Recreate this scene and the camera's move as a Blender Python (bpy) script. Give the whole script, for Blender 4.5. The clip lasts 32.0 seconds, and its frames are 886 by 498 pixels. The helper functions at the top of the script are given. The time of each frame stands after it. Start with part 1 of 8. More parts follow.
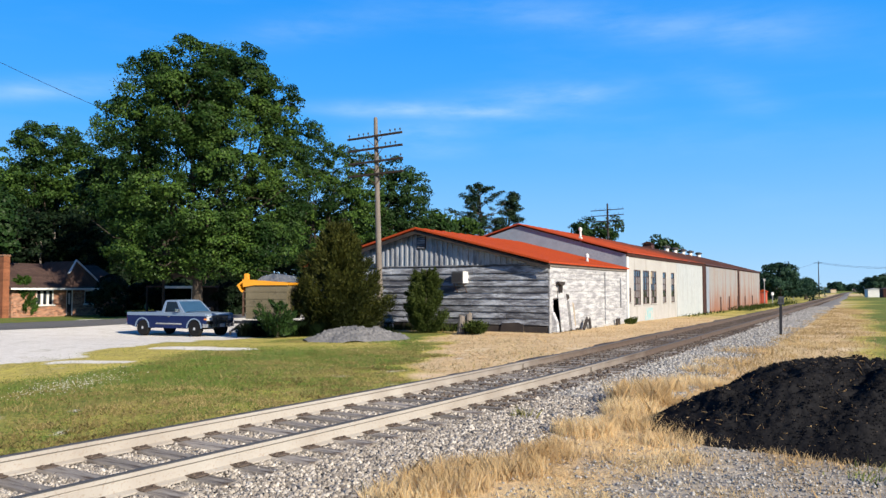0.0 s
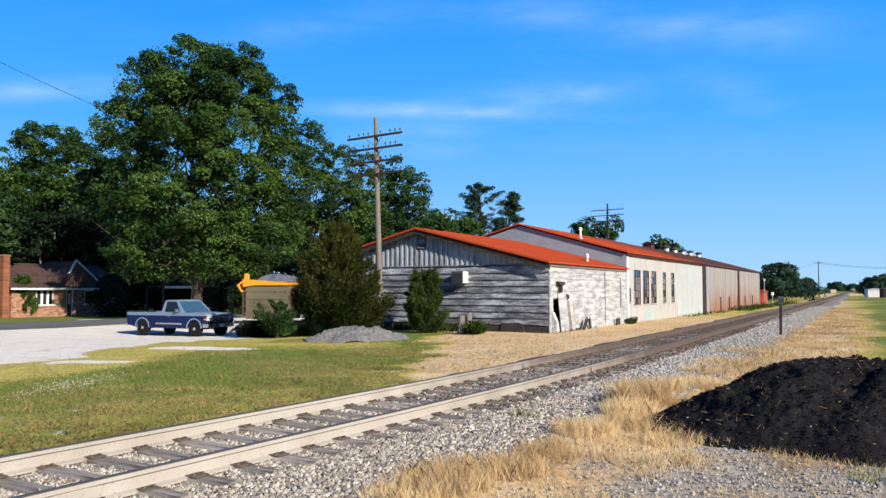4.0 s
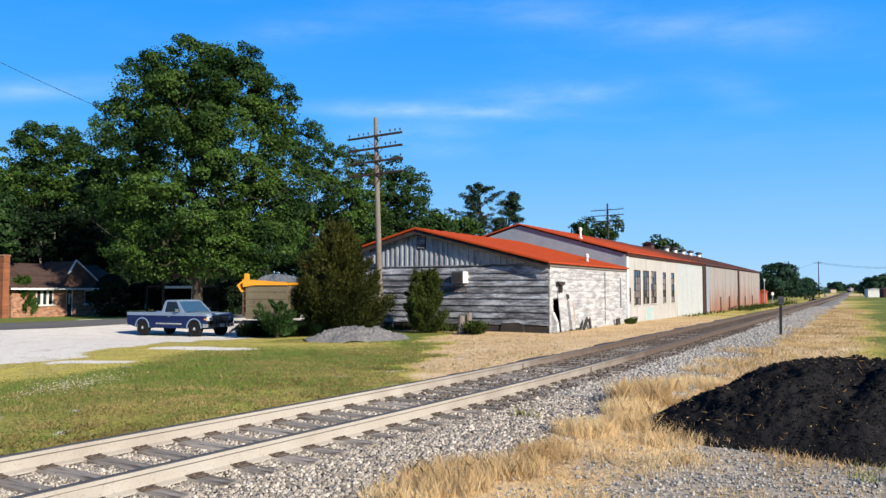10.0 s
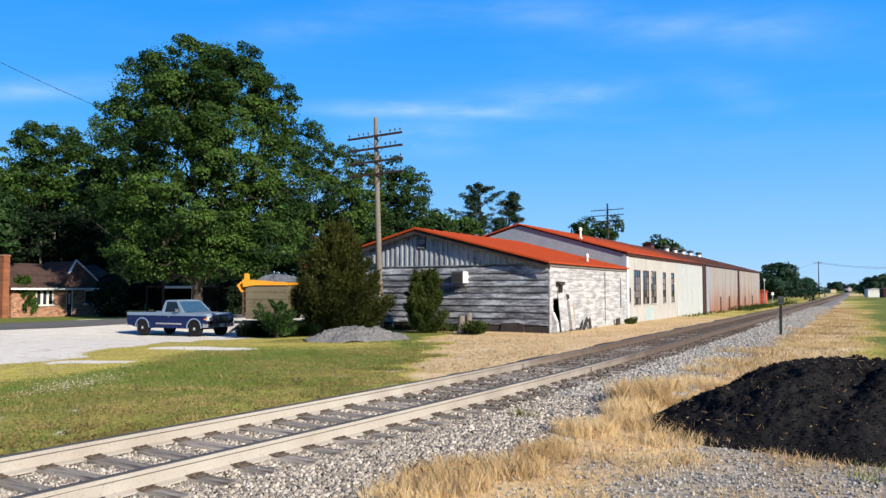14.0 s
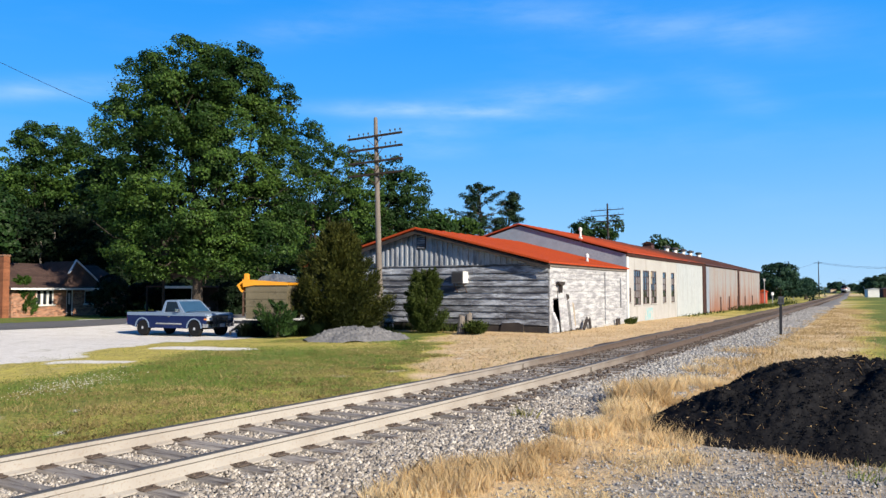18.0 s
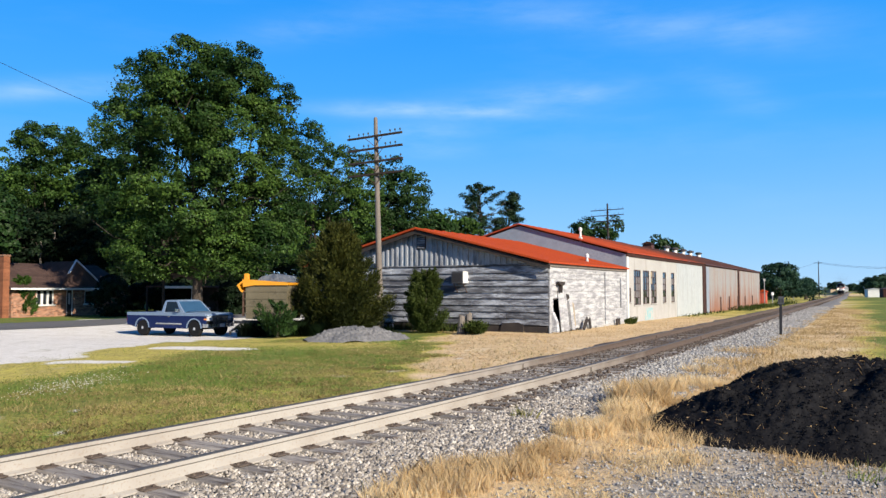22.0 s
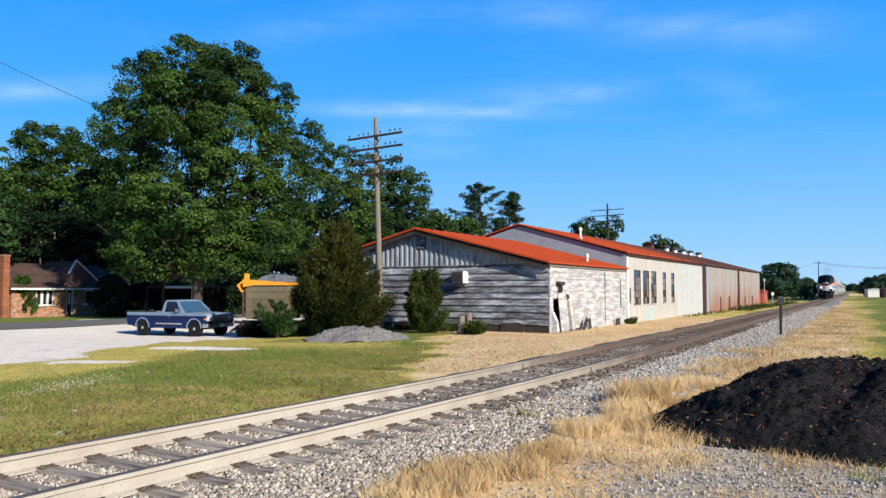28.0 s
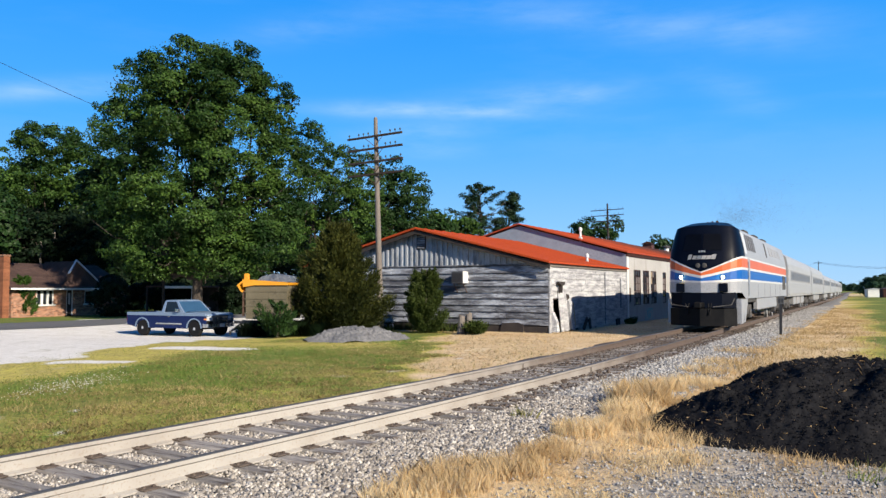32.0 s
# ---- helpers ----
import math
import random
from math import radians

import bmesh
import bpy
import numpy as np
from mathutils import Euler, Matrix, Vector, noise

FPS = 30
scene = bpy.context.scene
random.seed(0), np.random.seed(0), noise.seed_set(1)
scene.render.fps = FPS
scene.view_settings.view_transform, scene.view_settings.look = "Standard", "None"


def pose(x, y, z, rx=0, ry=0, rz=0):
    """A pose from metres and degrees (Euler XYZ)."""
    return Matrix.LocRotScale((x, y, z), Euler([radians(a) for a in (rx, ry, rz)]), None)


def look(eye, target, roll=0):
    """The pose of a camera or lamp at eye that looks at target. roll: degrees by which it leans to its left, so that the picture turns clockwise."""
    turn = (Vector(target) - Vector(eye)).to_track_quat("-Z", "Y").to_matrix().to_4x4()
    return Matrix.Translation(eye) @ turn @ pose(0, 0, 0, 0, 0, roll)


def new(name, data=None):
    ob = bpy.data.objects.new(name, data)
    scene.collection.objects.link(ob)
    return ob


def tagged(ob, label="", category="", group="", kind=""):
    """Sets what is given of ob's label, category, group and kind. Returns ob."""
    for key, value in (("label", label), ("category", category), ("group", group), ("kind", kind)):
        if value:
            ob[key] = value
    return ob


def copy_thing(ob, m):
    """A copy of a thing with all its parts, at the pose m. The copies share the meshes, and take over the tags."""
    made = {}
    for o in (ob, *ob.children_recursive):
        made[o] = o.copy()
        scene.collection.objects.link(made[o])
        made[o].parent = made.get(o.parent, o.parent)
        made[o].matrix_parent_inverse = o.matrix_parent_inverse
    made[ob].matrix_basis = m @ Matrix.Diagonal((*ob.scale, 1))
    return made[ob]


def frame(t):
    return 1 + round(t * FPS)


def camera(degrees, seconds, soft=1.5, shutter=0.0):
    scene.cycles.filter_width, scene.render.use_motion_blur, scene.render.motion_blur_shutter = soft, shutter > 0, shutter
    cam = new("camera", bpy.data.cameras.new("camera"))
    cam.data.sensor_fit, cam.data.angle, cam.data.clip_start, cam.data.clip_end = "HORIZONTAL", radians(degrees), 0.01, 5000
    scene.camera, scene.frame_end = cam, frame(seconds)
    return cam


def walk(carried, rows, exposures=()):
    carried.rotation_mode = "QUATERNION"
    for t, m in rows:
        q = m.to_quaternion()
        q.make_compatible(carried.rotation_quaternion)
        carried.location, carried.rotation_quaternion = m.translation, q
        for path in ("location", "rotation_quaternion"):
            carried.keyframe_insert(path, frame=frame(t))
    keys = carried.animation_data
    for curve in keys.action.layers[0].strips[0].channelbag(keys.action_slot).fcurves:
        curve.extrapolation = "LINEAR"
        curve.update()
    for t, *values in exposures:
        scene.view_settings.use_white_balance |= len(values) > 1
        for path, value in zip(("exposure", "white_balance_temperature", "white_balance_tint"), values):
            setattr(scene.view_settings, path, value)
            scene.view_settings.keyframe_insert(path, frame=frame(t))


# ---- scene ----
# A small-town railway line beside old sheds, seen by one fixed camera.
cam = camera(60, 32.0, soft=1.4)
EYE = pose(0, 0, 1.93, 93.08, 0, 0)
scene.view_settings.exposure = 0.87
walk(cam, [(0, EYE), (32, EYE)])

# ---- daylight ----
SUN_EL, SUN_AZ = 26.0, 141.8
world = bpy.data.worlds.new("sky")
scene.world = world
world.use_nodes = True
wt = world.node_tree
for n in list(wt.nodes):
    wt.nodes.remove(n)
w_out = wt.nodes.new("ShaderNodeOutputWorld")
w_bg = wt.nodes.new("ShaderNodeBackground")
w_sky = wt.nodes.new("ShaderNodeTexSky")
w_sky.sky_type = "NISHITA"
w_sky.sun_disc = False
w_sky.sun_elevation, w_sky.sun_rotation = radians(SUN_EL), radians(SUN_AZ)
w_sky.air_density, w_sky.dust_density, w_sky.ozone_density = 1.0, 0.25, 2.2
# clear deep-blue air: the sky texture toned by height above the horizon
w_co = wt.nodes.new("ShaderNodeTexCoord")
w_sep = wt.nodes.new("ShaderNodeSeparateXYZ")
wt.links.new(w_co.outputs["Generated"], w_sep.inputs[0])
w_grad = wt.nodes.new("ShaderNodeValToRGB")
for pos, col in ((0.0, (3.7, 6.2, 9.0)), (0.06, (2.5, 5.5, 9.3)), (0.2, (0.6, 3.95, 9.4)), (0.36, (0.12, 2.9, 8.9)), (0.55, (0.06, 1.1, 4.2)), (1.0, (0.03, 0.5, 2.0))):
    e = w_grad.color_ramp.elements.new(pos) if 0 < pos < 1 else w_grad.color_ramp.elements[0 if pos == 0 else len(w_grad.color_ramp.elements) - 1]
    e.color = (*col, 1)
wt.links.new(w_sep.outputs[2], w_grad.inputs[0])
w_air = wt.nodes.new("ShaderNodeMix")
w_air.data_type = "RGBA"
w_air.inputs[0].default_value = 0.93
wt.links.new(w_sky.outputs[0], w_air.inputs[6])
wt.links.new(w_grad.outputs[0], w_air.inputs[7])
# thin streaks of high cloud
w_map = wt.nodes.new("ShaderNodeMapping")
w_map.inputs["Scale"].default_value = (2.2, 2.2, 13.0)
w_map.inputs["Rotation"].default_value = (0.0, radians(5), radians(20))
w_map.inputs["Location"].default_value = (3.26, 0.4, 0.85)
w_noise = wt.nodes.new("ShaderNodeTexNoise")
w_noise.inputs["Scale"].default_value = 1.5
w_noise.inputs["Detail"].default_value = 7.0
w_noise.inputs["Roughness"].default_value = 0.52
w_noise.inputs["Distortion"].default_value = 0.35
w_ramp = wt.nodes.new("ShaderNodeValToRGB")
w_ramp.color_ramp.elements[0].position, w_ramp.color_ramp.elements[1].position = 0.5, 0.86
w_mul = wt.nodes.new("ShaderNodeMath")
w_mul.operation = "MULTIPLY"
w_mul.inputs[1].default_value = 0.10
w_mix = wt.nodes.new("ShaderNodeMix")
w_mix.data_type = "RGBA"
w_mix.inputs[7].default_value = (6.3, 8.1, 9.6, 1)
wt.links.new(w_co.outputs["Generated"], w_map.inputs["Vector"])
wt.links.new(w_map.outputs[0], w_noise.inputs["Vector"])
wt.links.new(w_noise.outputs["Fac"], w_ramp.inputs[0])
wt.links.new(w_ramp.outputs[0], w_mul.inputs[0])


def sky_math(op, a, b=None, c=None):
    m = wt.nodes.new("ShaderNodeMath")
    m.operation = op
    for sock, v in zip(m.inputs, (a, b, c)):
        if v is None:
            continue
        if isinstance(v, (int, float)):
            sock.default_value = v
        else:
            wt.links.new(v, sock)
    return m.outputs[0]


# longer wisps: bearing and height of the middle (tangents), half length, half thickness, slope, strength
WISPS = ((0.03, 0.235, 0.11, 0.008, -0.03, 0.42), (0.145, 0.257, 0.10, 0.015, 0.05, 0.40), (-0.09, 0.238, 0.10, 0.011, 0.0, 0.30), (-0.53, 0.264, 0.12, 0.014, 0.05, 0.34), (-0.03, 0.207, 0.08, 0.016, 0.1, 0.22), (0.2, 0.357, 0.22, 0.025, -0.1, 0.20), (-0.18, 0.346, 0.09, 0.02, 0.1, 0.20), (0.42, 0.35, 0.13, 0.03, 0.0, 0.16), (0.38, 0.264, 0.06, 0.022, -0.3, 0.14), (-0.02, 0.183, 0.06, 0.009, 0.0, 0.18), (0.3, 0.2, 0.3, 0.03, 0.0, 0.07))
w_front = sky_math("MAXIMUM", w_sep.outputs[1], 0.05)
w_u, w_v = sky_math("DIVIDE", w_sep.outputs[0], w_front), sky_math("DIVIDE", w_sep.outputs[2], w_front)
w_fine = wt.nodes.new("ShaderNodeTexNoise")
w_fine.inputs["Scale"].default_value, w_fine.inputs["Detail"].default_value, w_fine.inputs["Roughness"].default_value = 9.0, 6.0, 0.6
w_sq = wt.nodes.new("ShaderNodeMapping")
w_sq.inputs["Scale"].default_value = (1.0, 1.0, 4.5)
wt.links.new(w_co.outputs["Generated"], w_sq.inputs["Vector"])
wt.links.new(w_sq.outputs[0], w_fine.inputs["Vector"])
w_sum = w_mul.outputs[0]
for w_u0, w_v0, w_len, w_thick, w_slope, w_str in WISPS:
    du = sky_math("SUBTRACT", w_u, w_u0)
    dv = sky_math("SUBTRACT", sky_math("SUBTRACT", w_v, w_v0), sky_math("MULTIPLY", du, w_slope))
    q2 = sky_math("ADD", sky_math("POWER", sky_math("ABSOLUTE", sky_math("DIVIDE", du, w_len)), 2.0), sky_math("POWER", sky_math("ABSOLUTE", sky_math("DIVIDE", dv, w_thick)), 2.0))
    w_sum = sky_math("MULTIPLY_ADD", sky_math("EXPONENT", sky_math("MULTIPLY", q2, -1.0)), w_str, w_sum)
w_tex = wt.nodes.new("ShaderNodeMapRange")
w_tex.inputs["From Min"].default_value, w_tex.inputs["From Max"].default_value = 0.3, 0.68
w_tex.inputs["To Min"].default_value, w_tex.inputs["To Max"].default_value = 0.15, 0.95
wt.links.new(w_fine.outputs["Fac"], w_tex.inputs["Value"])
wt.links.new(sky_math("MULTIPLY", w_sum, w_tex.outputs[0]), w_mix.inputs[0])
wt.links.new(w_air.outputs[2], w_mix.inputs[6])
wt.links.new(w_mix.outputs[2], w_bg.inputs["Color"])
w_bg.inputs["Strength"].default_value = 0.0625
wt.links.new(w_bg.outputs[0], w_out.inputs["Surface"])

sun_data = bpy.data.lights.new("sun", "SUN")
sun_data.energy, sun_data.angle, sun_data.color = 5.0, radians(0.53), (1.0, 0.89, 0.73)
sun = new("sun", sun_data)
_el, _az = radians(SUN_EL), radians(SUN_AZ)
sun.matrix_world = look((60 * math.sin(_az) * math.cos(_el), 60 * math.cos(_az) * math.cos(_el), 60 * math.sin(_el)), (0, 0, 0))


# ---- small tools ----
def part(name, bm, material, parent=None, label=""):
    """Link a bmesh, or a finished mesh, as one object under a thing or a part."""
    if isinstance(bm, bpy.types.Mesh):
        me = bm
    else:
        bmesh.ops.recalc_face_normals(bm, faces=bm.faces[:])
        me = bpy.data.meshes.new(name)
        bm.to_mesh(me)
        bm.free()
    if not me.materials:
        me.materials.append(material)
    ob = new(name, me)
    if parent is not None:
        ob.parent = parent
    if label:
        ob["label"] = label
    return ob


def thing(name, m, label, category, group="", kind=""):
    """An Empty at the base of a thing, to carry its parts."""
    ob = new(name)
    ob.matrix_basis = m
    ob.empty_display_size = 0.2
    return tagged(ob, label, category, group, kind)


def smooth(ob):
    ob.data.polygons.foreach_set("use_smooth", [True] * len(ob.data.polygons))
    return ob


def box(bm, x0, x1, y0, y1, z0, z1, chamfer=0.0):
    """A box, with its upright and level edges cut off by chamfer."""
    c = chamfer
    if c <= 0:
        vs = [bm.verts.new(p) for p in ((x0, y0, z0), (x1, y0, z0), (x1, y1, z0), (x0, y1, z0), (x0, y0, z1), (x1, y0, z1), (x1, y1, z1), (x0, y1, z1))]
        for f in ((0, 3, 2, 1), (4, 5, 6, 7), (0, 1, 5, 4), (1, 2, 6, 5), (2, 3, 7, 6), (3, 0, 4, 7)):
            bm.faces.new([vs[i] for i in f])
        return vs
    rings = []
    for z, d in ((z0, c), (z0 + c, 0), (z1 - c, 0), (z1, c)):
        a, b, e, g = x0 + d, x1 - d, y0 + d, y1 - d
        k = c * 0.6
        rings.append([bm.verts.new(p) for p in ((a + k, e, z), (b - k, e, z), (b, e + k, z), (b, g - k, z), (b - k, g, z), (a + k, g, z), (a, g - k, z), (a, e + k, z))])
    for r0, r1 in zip(rings, rings[1:]):
        for i in range(8):
            bm.faces.new((r0[i], r0[(i + 1) % 8], r1[(i + 1) % 8], r1[i]))
    bm.faces.new(rings[0][::-1])
    bm.faces.new(rings[-1])
    return [v for r in rings for v in r]


def tube(bm, a, b, r0, r1=None, n=10, caps=True):
    """A tapered round bar from a to b."""
    a, b = Vector(a), Vector(b)
    r1 = r0 if r1 is None else r1
    q = (b - a).to_track_quat("Z", "Y")
    rings = []
    for p, r in ((a, r0), (b, r1)):
        rings.append([bm.verts.new(p + q @ Vector((r * math.cos(6.28319 * i / n), r * math.sin(6.28319 * i / n), 0))) for i in range(n)])
    for i in range(n):
        bm.faces.new((rings[0][i], rings[0][(i + 1) % n], rings[1][(i + 1) % n], rings[1][i]))
    if caps:
        bm.faces.new(rings[0][::-1])
        bm.faces.new(rings[1])


def prism(bm, pts, axis, a, b):
    """An outline extruded along an axis from a to b. Outline coordinates are the two other axes in order."""
    def at(p, t):
        return {"x": (t, p[0], p[1]), "y": (p[0], t, p[1]), "z": (p[0], p[1], t)}[axis]
    r0 = [bm.verts.new(at(p, a)) for p in pts]
    r1 = [bm.verts.new(at(p, b)) for p in pts]
    n = len(pts)
    for i in range(n):
        bm.faces.new((r0[i], r0[(i + 1) % n], r1[(i + 1) % n], r1[i]))
    bm.faces.new(r0[::-1])
    bm.faces.new(r1)


def rings_mesh(bm, rings, close=True, caps=True):
    """Skin a row of point rings."""
    vr = [[bm.verts.new(p) for p in r] for r in rings]
    n = len(vr[0])
    for a, b in zip(vr, vr[1:]):
        for i in range(n if close else n - 1):
            bm.faces.new((a[i], a[(i + 1) % n], b[(i + 1) % n], b[i]))
    if caps and close:
        bm.faces.new(vr[0][::-1])
        bm.faces.new(vr[-1])


def lathe(bm, profile, n=14, centre=(0, 0, 0), axis="z"):
    """A turned form: profile of (radius, height)."""
    rings = []
    for r, h in profile:
        ring = []
        for i in range(n):
            c, s = r * math.cos(6.28319 * i / n), r * math.sin(6.28319 * i / n)
            p = {"z": (c, s, h), "x": (h, c, s), "y": (c, h, s)}[axis]
            ring.append((p[0] + centre[0], p[1] + centre[1], p[2] + centre[2]))
        rings.append(ring)
    rings_mesh(bm, rings)


def mesh_np(name, verts, faces, material=None):
    """A mesh from arrays: verts (n, 3), faces (m, k) of equal size."""
    verts, faces = np.asarray(verts, dtype=np.float32), np.asarray(faces, dtype=np.int32)
    me = bpy.data.meshes.new(name)
    m, k = faces.shape
    me.vertices.add(len(verts))
    me.vertices.foreach_set("co", verts.ravel())
    me.loops.add(m * k)
    me.loops.foreach_set("vertex_index", faces.ravel())
    me.polygons.add(m)
    me.polygons.foreach_set("loop_start", np.arange(0, m * k, k, dtype=np.int32))
    me.update(calc_edges=True)
    if material:
        me.materials.append(material)
    return me


# ---- materials ----
def nodes_of(name):
    ma = bpy.data.materials.new(name)
    ma.use_nodes = True
    nt = ma.node_tree
    return ma, nt, nt.nodes["Principled BSDF"]


def noise_node(nt, scale, detail=5.0, rough=0.55, stretch=(1, 1, 1), coord="Object"):
    co = nt.nodes.new("ShaderNodeTexCoord")
    mp = nt.nodes.new("ShaderNodeMapping")
    mp.inputs["Scale"].default_value = stretch
    nz = nt.nodes.new("ShaderNodeTexNoise")
    nz.inputs["Scale"].default_value, nz.inputs["Detail"].default_value, nz.inputs["Roughness"].default_value = scale, detail, rough
    nt.links.new(co.outputs[coord], mp.inputs["Vector"])
    nt.links.new(mp.outputs[0], nz.inputs["Vector"])
    return nz.outputs["Fac"]


def ramp(nt, fac, lo, hi, c0=(0, 0, 0, 1), c1=(1, 1, 1, 1)):
    r = nt.nodes.new("ShaderNodeValToRGB")
    r.color_ramp.elements[0].position, r.color_ramp.elements[1].position = lo, hi
    r.color_ramp.elements[0].color, r.color_ramp.elements[1].color = c0, c1
    nt.links.new(fac, r.inputs[0])
    return r.outputs[0]


TONE = 0.8  # scales mixed base colours down, so that shade reads darker beside the sky


def mixed(nt, fac, a, b):
    m = nt.nodes.new("ShaderNodeMix")
    m.data_type = "RGBA"
    for sock, v in ((m.inputs[0], fac), (m.inputs[6], a), (m.inputs[7], b)):
        if isinstance(v, (int, float)):
            sock.default_value = v
        elif isinstance(v, tuple):
            sock.default_value = (*(TONE * c for c in v[:3]), 1)
        else:
            nt.links.new(v, sock)
    return m.outputs[2]


def bumped(nt, bs, height, strength, dist=0.02):
    b = nt.nodes.new("ShaderNodeBump")
    b.inputs["Strength"].default_value, b.inputs["Distance"].default_value = strength, dist
    nt.links.new(height, b.inputs["Height"])
    nt.links.new(b.outputs[0], bs.inputs["Normal"])


def surface(name, c1, c2, scale=3.0, rough=0.75, metal=0.0, bump=0.25, grain=40.0, stretch=(1, 1, 1), stain=None, stain_at=(0.55, 0.7), stain_scale=1.3, stain_stretch=(1, 1, 1), pieces=0.0, coat=0.0):
    """Two colours mixed by a broad noise, a fine grain over it, and stains; pieces: how far alike pieces differ in tone."""
    ma, nt, bs = nodes_of(name)
    big = noise_node(nt, scale, 5, 0.6, stretch)
    fine = noise_node(nt, grain, 3, 0.6, stretch)
    col = mixed(nt, ramp(nt, big, 0.34, 0.66), c1, c2)
    dark = tuple(0.62 * v for v in c1[:3])
    col = mixed(nt, ramp(nt, fine, 0.45, 0.78), col, dark)
    if stain:
        st = noise_node(nt, stain_scale, 7, 0.65, stain_stretch)
        col = mixed(nt, ramp(nt, st, *stain_at), col, stain)
    if pieces:
        oi = nt.nodes.new("ShaderNodeObjectInfo")
        hs = nt.nodes.new("ShaderNodeHueSaturation")
        mr = nt.nodes.new("ShaderNodeMapRange")
        mr.inputs["To Min"].default_value, mr.inputs["To Max"].default_value = 1 - pieces, 1 + pieces
        nt.links.new(oi.outputs["Random"], mr.inputs["Value"])
        nt.links.new(mr.outputs[0], hs.inputs["Value"])
        nt.links.new(col, hs.inputs["Color"])
        col = hs.outputs[0]
    nt.links.new(col, bs.inputs["Base Color"])
    bs.inputs["Roughness"].default_value, bs.inputs["Metallic"].default_value = rough, metal
    bs.inputs["Coat Weight"].default_value = coat
    bs.inputs["Specular IOR Level"].default_value = 0.2 if rough > 0.78 else 0.45
    if bump:
        bumped(nt, bs, fine, bump, 0.01)
    return ma


def foliage(name, c1, c2, gloss=0.45, through_light=0.35):
    ma, nt, bs = nodes_of(name)
    ge = nt.nodes.new("ShaderNodeNewGeometry")
    col = mixed(nt, ge.outputs["Random Per Island"], c1, c2)
    big = noise_node(nt, 0.35, 2, 0.5)
    col = mixed(nt, ramp(nt, big, 0.4, 0.62), col, tuple(0.72 * a for a in c1))
    nt.links.new(col, bs.inputs["Base Color"])
    bs.inputs["Roughness"].default_value = gloss
    bs.inputs["Specular IOR Level"].default_value = 0.12
    tr = nt.nodes.new("ShaderNodeBsdfTranslucent")
    nt.links.new(col, tr.inputs["Color"])
    mx = nt.nodes.new("ShaderNodeMixShader")
    mx.inputs[0].default_value = through_light
    out = nt.nodes["Material Output"]
    nt.links.new(bs.outputs[0], mx.inputs[1])
    nt.links.new(tr.outputs[0], mx.inputs[2])
    nt.links.new(mx.outputs[0], out.inputs["Surface"])
    return ma


def plain(name, c, rough=0.5, metal=0.0, glow=0.0, coat=0.0):
    ma, nt, bs = nodes_of(name)
    fine = noise_node(nt, 9.0, 4)
    col = mixed(nt, ramp(nt, fine, 0.35, 0.75), c, tuple(0.8 * v for v in c[:3]))
    nt.links.new(col, bs.inputs["Base Color"])
    bs.inputs["Roughness"].default_value, bs.inputs["Metallic"].default_value, bs.inputs["Coat Weight"].default_value = rough, metal, coat
    if glow:
        bs.inputs["Emission Color"].default_value, bs.inputs["Emission Strength"].default_value = (*c, 1), glow
    return ma


def glass(name, tint=(0.02, 0.025, 0.03), rough=0.05):
    ma, nt, bs = nodes_of(name)
    bs.inputs["Base Color"].default_value = (*tint, 1)
    bs.inputs["Roughness"].default_value = rough
    bs.inputs["Specular IOR Level"].default_value = 0.6
    return ma


